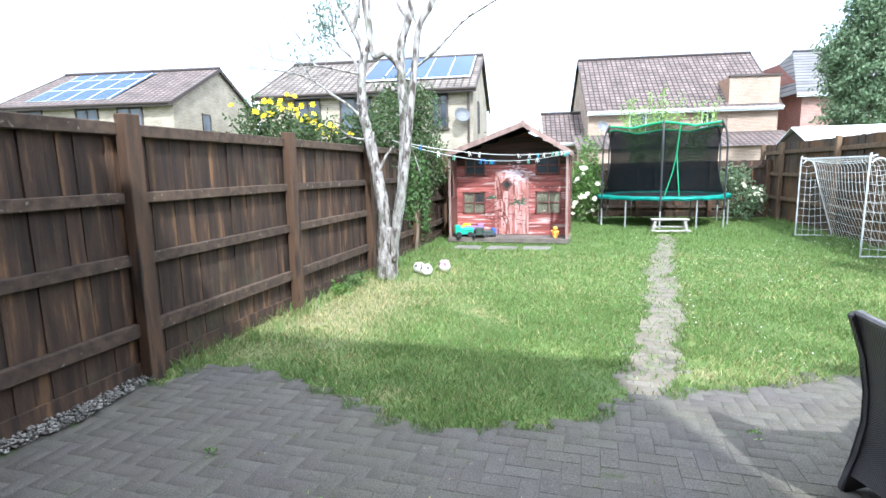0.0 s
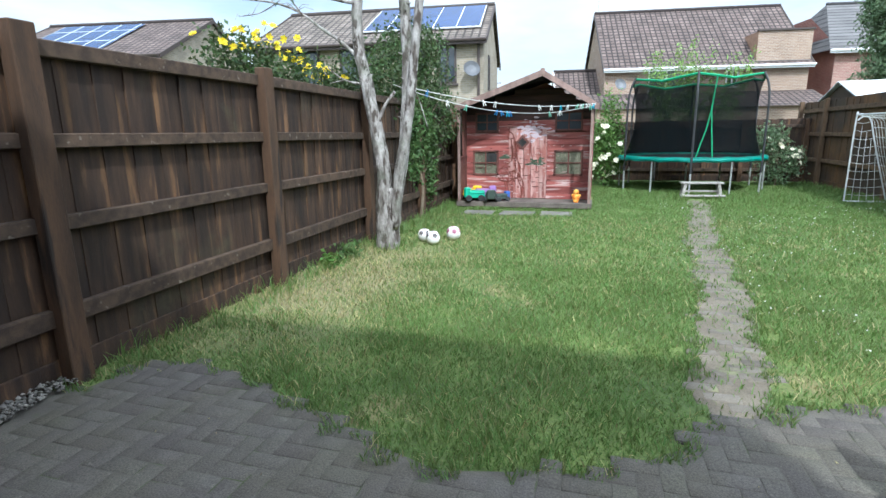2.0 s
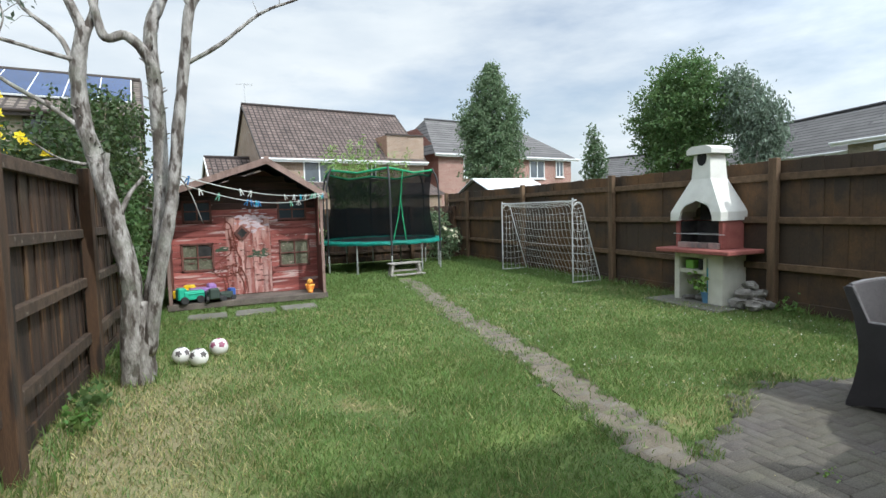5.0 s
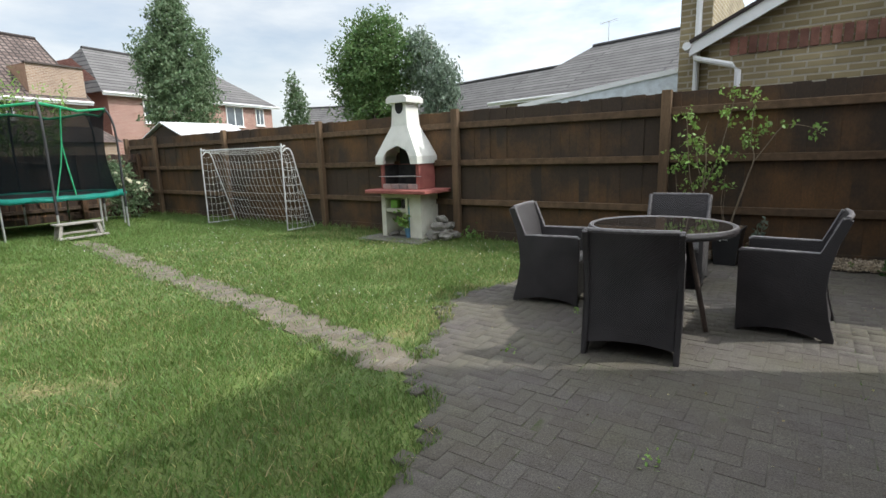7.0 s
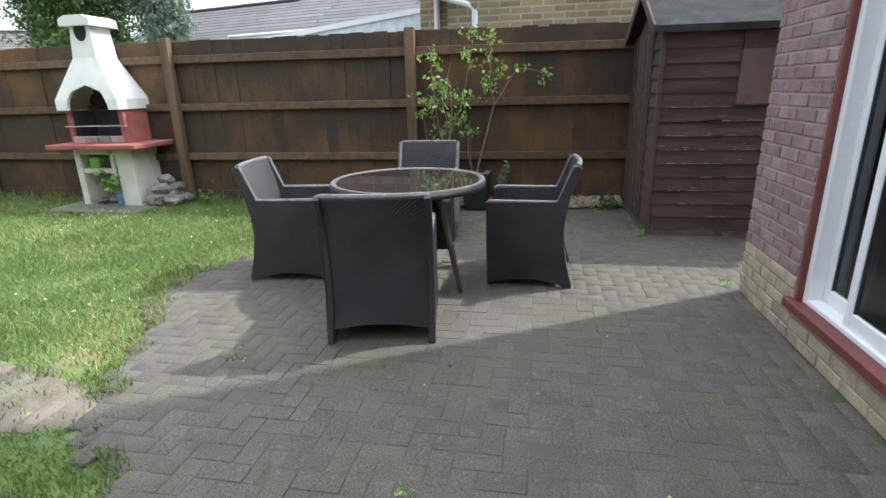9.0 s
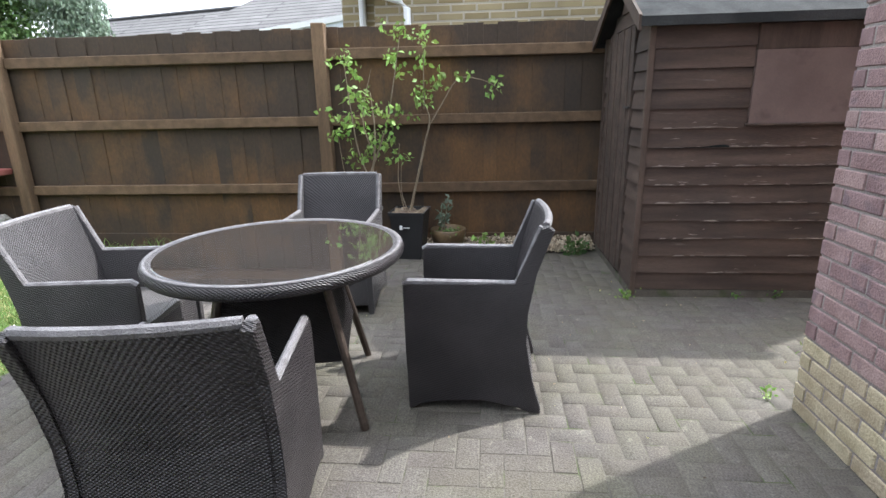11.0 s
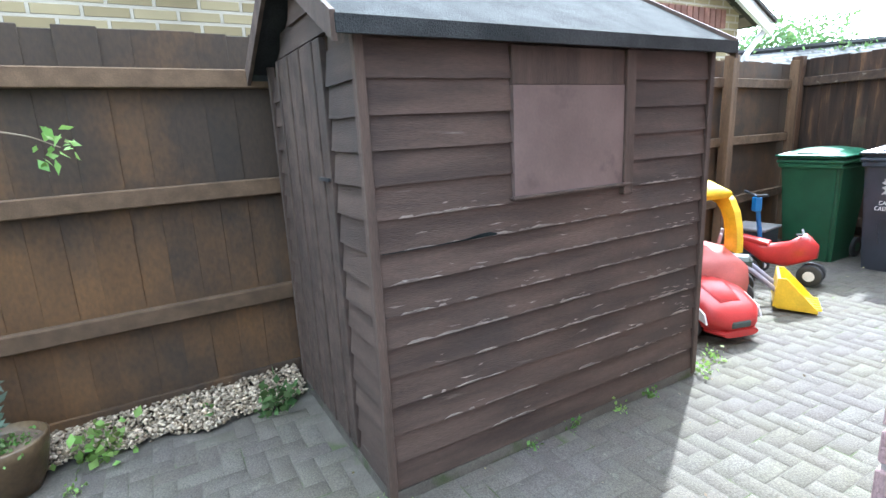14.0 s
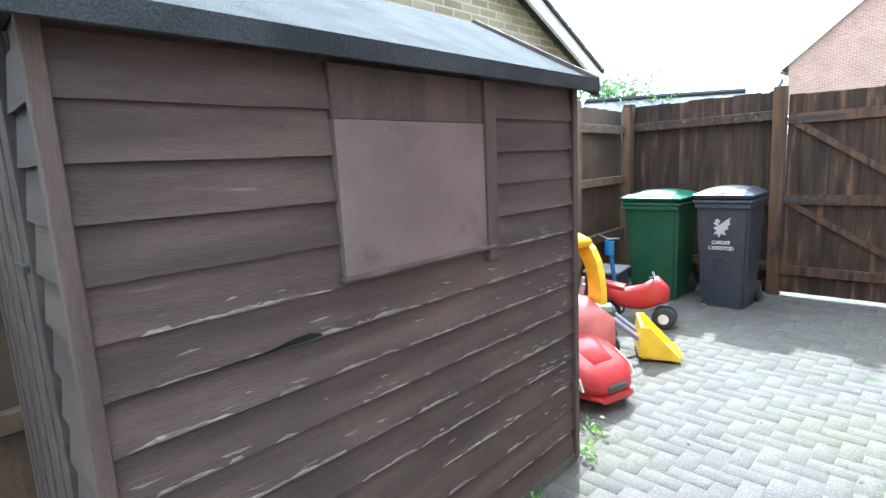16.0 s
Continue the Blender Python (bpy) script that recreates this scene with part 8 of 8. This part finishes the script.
car = thing("ride_on_car", 4.46, -2.42, 0, 165, "red plastic ride-on sports car", "toy car")
part("body", loft(bmesh.new(), [oval(-0.48, 0.18, 0.12, 0.34), oval(-0.30, 0.25, 0.08, 0.36), oval(0.0, 0.24, 0.08, 0.37), oval(0.22, 0.25, 0.08, 0.36), oval(0.40, 0.23, 0.08, 0.27), oval(0.49, 0.13, 0.11, 0.19)]), red, car, smooth=True)
part("bonnet_ridge", loft(bmesh.new(), [oval(0.02, 0.10, 0.33, 0.395), oval(0.2, 0.12, 0.30, 0.38), oval(0.38, 0.10, 0.22, 0.285)]), red, car, smooth=True)
for s in (-1, 1):
    part("headlight", prism(bmesh.new(), [(0.24, 0.20), (0.43, 0.15), (0.40, 0.22), (0.26, 0.29)], "y", s * 0.222, s * 0.236), wht, car, "pale headlight sticker")
    for x in (-0.28, 0.26):
        wheel(car, x, s * 0.23, 0.10, 0.035, gry)
part("grille", boxes((0.46, -0.08, 0.12, 0.50, 0.08, 0.17), bev=0.01), tdk, car)
part("bumper", loft(bmesh.new(), [oval(0.36, 0.20, 0.06, 0.12), oval(0.50, 0.14, 0.06, 0.11)]), red, car)

coupe = thing("ride_on_coupe", 4.66, -2.70, 0, 165, "faded red and yellow plastic toddler car", "toy car")
part("body", loft(bmesh.new(), [oval(-0.40, 0.20, 0.10, 0.52), oval(-0.2, 0.24, 0.08, 0.56), oval(0.15, 0.24, 0.08, 0.56), oval(0.38, 0.20, 0.10, 0.48)]), pinkred, coupe, smooth=True)
for s in (-1, 1):
    bm = bmesh.new()
    out_ = [(-0.34, 0.50), (-0.355, 0.63), (-0.35, 0.75), (-0.315, 0.86), (-0.25, 0.94), (-0.14, 0.99), (-0.03, 1.0), (0.08, 0.975), (0.165, 0.91), (0.22, 0.82), (0.252, 0.71), (0.268, 0.60), (0.27, 0.50)]
    inn_ = [(-0.23, 0.52), (-0.235, 0.62), (-0.23, 0.71), (-0.21, 0.79), (-0.17, 0.85), (-0.10, 0.885), (-0.03, 0.89), (0.03, 0.87), (0.08, 0.82), (0.115, 0.75), (0.135, 0.67), (0.142, 0.59), (0.142, 0.52)]
    a = [[bm.verts.new((x, s * 0.20 + d, z)) for x, z in out_] for d in (-0.03, 0.03)]
    b = [[bm.verts.new((x, s * 0.20 + d, z)) for x, z in inn_] for d in (-0.03, 0.03)]
    for k in range(12):
        bm.faces.new((a[0][k], a[0][k + 1], b[0][k + 1], b[0][k]))
        bm.faces.new((a[1][k], b[1][k], b[1][k + 1], a[1][k + 1]))
        bm.faces.new((a[0][k], a[1][k], a[1][k + 1], a[0][k + 1]))
        bm.faces.new((b[0][k], b[0][k + 1], b[1][k + 1], b[1][k]))
    part("pillar", bm, yel, coupe, "yellow roof pillar")
    part("door_bulge", loft(bmesh.new(), [[(x, s * (0.21 + 0.045), z) for x, z in ((-0.1, 0.3), (0.12, 0.3), (0.2, 0.4), (0.1, 0.5), (-0.08, 0.46))], [(x, s * 0.2, z) for x, z in ((-0.14, 0.26), (0.16, 0.26), (0.25, 0.4), (0.12, 0.54), (-0.12, 0.5))]]), pinkred, coupe)
part("roof", loft(bmesh.new(), [oval(-0.32, 0.21, 0.90, 0.96), oval(-0.1, 0.23, 0.99, 1.05), oval(0.15, 0.21, 0.92, 0.99)]), yel, coupe, "rounded yellow roof", True)
for s in (-1, 1):
    for x in (-0.25, 0.25):
        wheel(coupe, x, s * 0.22, 0.11, 0.035, yel)

dig = thing("ride_on_digger", 4.70, -3.03, 0, -150, "pedal digger with yellow scoop and grey arms", "toy digger")
part("chassis", boxes((-0.30, -0.10, 0.16, 0.28, 0.10, 0.28), (-0.30, -0.12, 0.26, -0.05, 0.12, 0.42), bev=0.02), gry, dig)
for s in (-1, 1):
    wheel(dig, -0.18, s * 0.17, 0.15, 0.05, yel)
    wheel(dig, 0.22, s * 0.16, 0.11, 0.04, yel)
    part("lift_arm", tube(bmesh.new(), [(-0.02, s * 0.09, 0.46), (0.30, s * 0.10, 0.30), (0.52, s * 0.10, 0.12)], 0.02, 7), gry, dig)
    part("lever", tube(bmesh.new(), [(0.02, s * 0.12, 0.38), (0.06, s * 0.12, 0.60)], 0.015, 6), gry, dig)
part("bonnet", boxes((0.02, -0.09, 0.26, 0.30, 0.09, 0.40), bev=0.03), tdk, dig)
bm = bmesh.new()
prof = [(0.46, 0.06), (0.48, 0.28), (0.50, 0.28), (0.495, 0.08), (0.76, 0.035), (0.76, 0.015), (0.49, 0.03)]
prism(bm, prof, "y", -0.19, 0.19)
sc = part("scoop", bm, yel, dig, "yellow plastic scoop")
for s in (-1, 1):
    part("scoop_side", prism(bmesh.new(), [(0.46, 0.05), (0.48, 0.28), (0.54, 0.28), (0.76, 0.04), (0.76, 0.015)], "y", s * 0.19 - 0.008, s * 0.19 + 0.008), yel, sc)
for k in range(6):
    part("tooth", boxes((0.55, -0.155 + k * 0.06, 0.03, 0.79, -0.145 + k * 0.06, 0.05)), yel, sc)

moto = thing("ride_on_motorbike", 4.62, -3.95, 0, -165, "red plastic ride-on motorbike", "toy motorbike")
part("body", loft(bmesh.new(), [oval(-0.36, 0.07, 0.34, 0.46), oval(-0.15, 0.09, 0.20, 0.40), oval(0.08, 0.10, 0.18, 0.46), oval(0.22, 0.12, 0.24, 0.56), oval(0.34, 0.06, 0.30, 0.44)]), red, moto, smooth=True)
part("seat", loft(bmesh.new(), [oval(-0.42, 0.07, 0.42, 0.50), oval(-0.1, 0.08, 0.38, 0.44)]), red, moto)
part("handlebar", tube(bmesh.new(), [(0.16, -0.16, 0.56), (0.20, 0, 0.54), (0.16, 0.16, 0.56)], 0.014, 7), M["blacktube"], moto)
part("sticker", boxes((0.16, 0.112, 0.34, 0.26, 0.122, 0.42), bev=0.004), wht, moto, "white sticker")
for x, y in ((0.30, 0.07), (0.30, -0.07), (-0.28, 0.09), (-0.28, -0.09)):
    wheel(moto, x, y, 0.12, 0.04, wht)
sco = thing("toy_scooter", 4.98, -4.0, 0, -120, "blue metal child's scooter leaning by the bins", "scooter")
part("stem", tube(bmesh.new(), [(0.18, 0, 0.10), (0.08, 0, 0.78)], 0.022, 8), bluem, sco)
part("fork", boxes((0.05, -0.035, 0.62, 0.12, 0.035, 0.76), bev=0.008), bluem, sco)
part("handlebar", tube(bmesh.new(), [(0.07, -0.19, 0.80), (0.08, 0, 0.77), (0.07, 0.19, 0.80)], 0.014, 7), M["blacktube"], sco)
part("deck", boxes((-0.35, -0.06, 0.07, 0.18, 0.06, 0.09), bev=0.006), bluem, sco)
for x in (0.2, -0.36):
    wheel(sco, x, 0, 0.06, 0.015, wht)
# the charcoal bin is the slimmer size; the motorbike a small one
bb_.matrix_basis = bb_.matrix_basis @ Matrix.Diagonal((0.84, 0.92, 1.03, 1))
moto.matrix_basis = moto.matrix_basis @ Matrix.Diagonal((0.86, 0.86, 0.86, 1))


# ---- gravel strips ----
def gravel(name, label, x0, x1, y0, y1, n, s, edge, material):
    x, y = RNG.uniform(x0, x1, n), RNG.uniform(y0, y1, n)
    ok = edge(x, y)
    x, y = x[ok], y[ok]
    n = len(x)
    oct_ = np.array([(1, 0, 0), (0, 1, 0), (-1, 0, 0), (0, -1, 0), (0, 0, 0.7), (0, 0, -0.7)], float)
    tri = np.array([(0, 1, 4), (1, 2, 4), (2, 3, 4), (3, 0, 4), (1, 0, 5), (2, 1, 5), (3, 2, 5), (0, 3, 5)])
    r = s * RNG.uniform(0.5, 1.3, (n, 1, 1)) * RNG.uniform(0.65, 1.3, (n, 6, 1))
    a = RNG.uniform(0, 6.28, n)
    c, sn = np.cos(a)[:, None], np.sin(a)[:, None]
    p = oct_[None] * r
    px, py = p[..., 0] * c - p[..., 1] * sn, p[..., 0] * sn + p[..., 1] * c
    z = 0.012 + RNG.uniform(0, 0.035, n) + 0.22 * np.maximum(0, x - 5.0)
    v = np.stack([px + x[:, None], py + y[:, None], p[..., 2] + z[:, None]], -1).reshape(-1, 3)
    f = (tri[None] + (np.arange(n) * 6)[:, None, None]).reshape(-1, 3)
    return tagged(raw(name, v, f, material), label, "gravel", kind="stuff")


gravel("gravel", "pale mixed gravel along the fence foot", 4.85, 5.40, 0.45, 2.95, 11000, 0.0145, lambda x, y: (x > 5.0 + 0.03 * np.sin(y * 5) + 0.02 * np.sin(y * 17)) & (x < 5.31 - 0.036 * y + 0.06), M["stone"])
gravel("gravel", "grey gravel along the dark fence foot", -3.42, -3.05, -1.0, 3.0, 5200, 0.017, lambda x, y: x < -3.20 + 0.04 * np.sin(y * 6), mat("dark_gravel", (0.11, 0.10, 0.09), (0.26, 0.24, 0.21), 0.9, 7, 60, 0.3, vary=0.4, island=True))


# ---- bricks of the house ----
no_door = lambda x, z: DX0 < x < DX1 and DZ0 - 0.06 < z < DZ1 + 0.02
bricks(wall_garden, DX1 + 0.012, WX, 0.385, 2.64, WY, M["brick"], limit=130)
bricks(wall_garden, DX1 + 0.012, WX, 0.0, 0.375, WY, M["buff"], limit=60, start=1)
bricks(wall_garden, -3.2, DX1 + 0.002, 0.0, 0.15, WY, M["buff"], limit=60)
bricks(wall_garden, -3.2, DX0 - 0.012, 0.15, 2.6, WY, M["brick"], limit=0)
bricks(wall_side, -2.6, WY - 0.106, 0.385, 2.64, WX, M["brick"], axis="y", limit=220, start=1)
bricks(wall_side, -2.6, WY - 0.106, 0.0, 0.375, WX, M["buff"], axis="y", limit=60)

# ---- herringbone paving blocks ----
PL, PW, PH = 0.2, 0.1, 0.06
GAP = 0.003
pm = box_mesh("paving_block_mesh", M["paver"], PL - GAP, PW - GAP, PH, 0.0035)
PATIO = [(-3.14, -0.02), (-3.14, 2.9)] + EDGE_L[1:] + [(0.29, 3.5), (0.45, 3.6), (0.62, 3.62)] + EDGE_R + [(5.02, 2.6), (4.95, 0.5), (3.9, 0.45)]
PATIO += [(3.9, -1.75), (5.45, -1.8), (5.62, -5.78), (2.44, -5.78), (2.44, 0.035), (1.6, 0.035), (-0.9, 0.035)]
u = PW
horiz = {(i, j) for i in range(-34, 76) for j in range(-72, 60) if (i - j) % 4 == 0}
cand = [((i + 1) * u, (j + 0.5) * u, 0) for i, j in horiz]
cand += [((i + 0.5) * u, (j + 1.0) * u, 90) for i in range(-34, 76) for j in range(-72, 60) if (i - j) % 4 == 3]
cx, cy = np.array([c[0] for c in cand]), np.array([c[1] for c in cand])
ok = inside(cx, cy, PATIO)
cand = [c for c, o in zip(cand, ok) if o]
near = sorted(cand, key=lambda c: (max(0, abs(c[0] - 0.7) - 0.95)) + (max(0, abs(c[1] - 1.75) - 0.65)))
tilt = lambda: random.gauss(0, 0.13)
for x, y, a in near[:300]:
    shared("paving_block", pm, patio, pose(x, y, -PH + random.gauss(0, 0.0009), tilt(), tilt(), a + random.gauss(0, 0.5)))


def joined_blocks(cells, name, material, parent, w, d, h, dip=0.0):
    n = len(cells)
    if not n:
        return
    b = 0.004
    base = np.array([(-1, -1, 0), (1, -1, 0), (1, 1, 0), (-1, 1, 0)], float)
    lowr = base * [w / 2, d / 2, 1]
    mid = lowr + [0, 0, h - b]
    top = base * [w / 2 - b, d / 2 - b, 1] + [0, 0, h]
    tpl = np.concatenate([lowr, mid, top])
    fc = [(8, 9, 10, 11)]
    for k in range(4):
        j = (k + 1) % 4
        fc += [(k, j, j + 4, k + 4), (k + 4, j + 4, j + 8, k + 8)]
    fc = np.array(fc)
    v = np.empty((n, 12, 3))
    for q, (x, y, a) in enumerate(cells):
        m = np.array(pose(x, y, -h + random.gauss(dip, 0.0009), tilt(), tilt(), a + random.gauss(0, 0.6)))
        v[q] = tpl @ m[:3, :3].T + m[:3, 3]
    f = (fc[None] + (np.arange(n) * 12)[:, None, None]).reshape(-1, 4)
    tagged(raw(name, v.reshape(-1, 3), f, material, parent), kind="stuff")


joined_blocks(near[300:], "more_paving_blocks", M["paver_s"], patio, PL - GAP, PW - GAP, PH)
pc = [c for c in (((i + 0.5) * 0.205 + (j % 2) * 0.1, 3.3 + j * 0.105, random.uniform(-6, 6)) for i in range(-1, 11) for j in range(90)) ]
ok = inside([c[0] for c in pc], [c[1] for c in pc], PATH_AREA)
pc = [c for c, o in zip(pc, ok) if o and random.random() < 0.42]
joined_blocks(pc, "path_blocks", mat("path_block", (0.120, 0.103, 0.080), (0.172, 0.150, 0.121), 0.92, 5, 120, 0.5, vary=0.18, island=True, wear=(0.17, 0.17, 0.09), wear_at=0.6, wear_scale=7), path, 0.19, 0.092, 0.05, -0.0135)


# ---- grass ----
def blades(name, label, n, box_, keep, hgt, material, wid=0.0045, lean=0.5):
    x, y = RNG.uniform(box_[0], box_[1], n), RNG.uniform(box_[2], box_[3], n)
    k = keep(x, y)
    x, y = x[k], y[k]
    n = len(x)
    tuft = 0.92 + 0.3 * np.clip(np.sin(x * 5.1 + 1.3 * np.sin(y * 3.7)) * np.cos(y * 4.3 + x), -0.6, 1)
    h = hgt * RNG.uniform(0.45, 1.35, n) * tuft
    a = RNG.uniform(0, 2 * math.pi, n)
    b = RNG.uniform(0, 2 * math.pi, n)
    ln = lean * h * RNG.uniform(0.3, 1.4, n)
    w = wid * RNG.uniform(0.6, 1.4, n) * (1 + 0.05 * np.maximum(0, y - 4))
    # turf that has crept over the paving roots on top of it
    z = np.where(inside(x, y, PATIO), -0.006, np.where(inside(x, y, PATH_AREA), -0.015, -0.022))
    p0 = np.stack([x - np.cos(a) * w, y - np.sin(a) * w, z], -1)
    p1 = np.stack([x + np.cos(a) * w, y + np.sin(a) * w, z], -1)
    mx_, my_ = x + np.cos(b) * ln * 0.35, y + np.sin(b) * ln * 0.35
    p2 = np.stack([mx_ + np.cos(a) * w * 0.8, my_ + np.sin(a) * w * 0.8, z + h * 0.6], -1)
    p3 = np.stack([mx_ - np.cos(a) * w * 0.8, my_ - np.sin(a) * w * 0.8, z + h * 0.6], -1)
    p4 = np.stack([x + np.cos(b) * ln, y + np.sin(b) * ln, z + h], -1)
    v = np.stack([p0, p1, p2, p3, p4], 1).reshape(-1, 3)
    i = (np.arange(n) * 5)[:, None]
    f = np.concatenate([i + [0, 1, 2], i + [0, 2, 3], i + [3, 2, 4]], 0)
    return tagged(raw(name, v, f, material), label, "grass", kind="stuff")


def on_lawn(x, y):
    jx, jy = x + 0.07 * np.sin(y * 7.3) + 0.05 * np.sin(y * 23) + 0.03 * np.sin(x * 31), y + 0.05 * np.sin(x * 19) + 0.03 * np.sin(y * 37)
    jy = jy + 0.05
    g = inside(jx, jy, LAWN_L) | inside(jx, jy, LAWN_R)
    # ragged edges where turf creeps over the path
    xl = np.interp(y, [q[1] for q in PATH_L], [q[0] for q in PATH_L])
    xr = np.interp(y, [q[1] for q in PATH_R], [q[0] for q in PATH_R])
    mid, hw = (xl + xr) / 2, (xr - xl) / 2
    side = np.where(x > mid, 1.0, -1.0)
    bare = hw * (0.82 + 0.18 * np.sin(y * 4.3 + side * 1.9) + 0.14 * np.sin(y * 11.7 - side * 0.8) + 0.12 * np.sin(y * 27.0 + x * 9.0))
    over = (y > 3.55) & (y < 12.8) & (np.abs(x - mid) < hw + 0.06)
    g = np.where(over, np.abs(x - mid) > bare, g)
    g &= ~((x > 4.6) & (y > 6.75) & (y < 7.8)) & ~((x > -3.03) & (x < -0.38) & (y > 10.92) & (y < 13.0))
    for sx, sy in ((-2.40, 10.21), (-1.68, 10.24), (-0.99, 10.31)):
        g &= ~((abs(x - sx) < 0.25) & (abs(y - sy) < 0.17))
    return g


def dryness(x, y):
    d = np.hypot((x + 2.9) * 0.70, (y - 5.6) * 0.42) + 0.22 * np.sin(x * 4.1 + y * 1.7) + 0.15 * np.sin(y * 6.3)
    patch = 0.5 + 0.5 * np.sin(x * 1.9 + 2.0 * np.sin(y * 0.9)) * np.sin(y * 1.6 + 0.7 * x)
    edge_r = np.clip(1 - np.abs(y - 4.15) / 0.5, 0, 1) * (x > 0.8) * (x < 3.6)
    return np.clip(1.15 - d, 0, 0.74) + 0.14 * (patch > 0.7) + 0.45 * edge_r + 0.10


green = lambda x, y: on_lawn(x, y) & (RNG.uniform(0, 1, len(x)) > dryness(x, y) * 0.9)
dry = lambda x, y: on_lawn(x, y) & (RNG.uniform(0, 1, len(x)) < dryness(x, y) + 0.05)
blades("lawn_grass", "short green lawn grass nearest the paving", 190000, (-3.4, 5.2, 2.6, 6.6), green, 0.046, M["grass"], 0.0029, 0.8)
blades("lawn_grass", "green lawn grass further down the garden", 190000, (-3.4, 5.2, 6.6, 17.0), green, 0.048, M["grass"], 0.0040, 0.8)
blades("dry_grass", "pale dry grass by the fence and paving edge", 90000, (-3.4, 5.2, 2.6, 10.0), dry, 0.055, M["straw"], 0.0028, 1.2)
rim = lambda x, y: ((x < -3.02) | (x > 4.86) | (np.hypot(x + 2.86, y - 7.02) < 0.35) | ((y > 12.5) & (y < 13.6) & (x > -0.2) & (x < 3.8))) & on_lawn(x, y)
blades("long_grass", "longer grass at the fence foot", 60000, (-3.4, 5.2, 2.9, 17.0), rim, 0.13, M["grass"], 0.0042, 0.7)
sparse = lambda x, y: inside(x, y, PATH_AREA) & (RNG.uniform(0, 1, len(x)) < 0.35 + 0.6 * (np.sin(x * 13) * np.sin(y * 9) > 0.35))
blades("path_grass", "sparse grass growing between path blocks", 16000, (0.0, 1.95, 3.3, 12.8), sparse, 0.040, M["grass"], 0.0035, 0.9)
joints = lambda x, y: inside(x, y, PATIO) & (np.sin(x * 2.3 + 1.0) * np.sin(y * 3.1 + x) > 0.80) & (np.abs((y / 0.1) % 1.0) < 0.10)
blades("joint_moss", "thin grass tufts in the paving joints", 30000, (-3.0, 5.2, -5.0, 4.2), joints, 0.030, M["grass"], 0.003, 1.0)
cl = RNG.uniform(0, 1, (1500, 2)) * [8.0, 9.0] + [-3.0, 3.0]
cl = cl[on_lawn(cl[:, 0], cl[:, 1]) & (np.sin(cl[:, 0] * 1.7 + 0.5) * np.sin(cl[:, 1] * 1.1 + 1) > -0.1) & (cl[:, 0] > 0.6)]
tagged(leaves("clover_flowers", np.column_stack([cl, np.full(len(cl), 0.025)]), 0.016, M["clover"], None, -1.0, 1.0), "scattered small white clover flowers in the lawn", "flowers", kind="stuff")
# fallen petals and bits of leaf on the paving
pt = RNG.uniform(0, 1, (520, 2)) * [7.6, 9.0] + [-2.9, -5.2]
pt = pt[inside(pt[:, 0], pt[:, 1], PATIO)]
half_ = len(pt) * 2 // 5
for nm, lb, q, m_ in (("fallen_petals", "tiny pale petals fallen on the paving", pt[:half_], M["straw"]), ("leaf_litter", "small dry leaf scraps on the paving", pt[half_:], M["twig"])):
    tagged(leaves(nm, np.column_stack([q, np.full(len(q), 0.006)]), 0.014, m_, None, 0.0, 1.3), lb, "litter", kind="stuff")
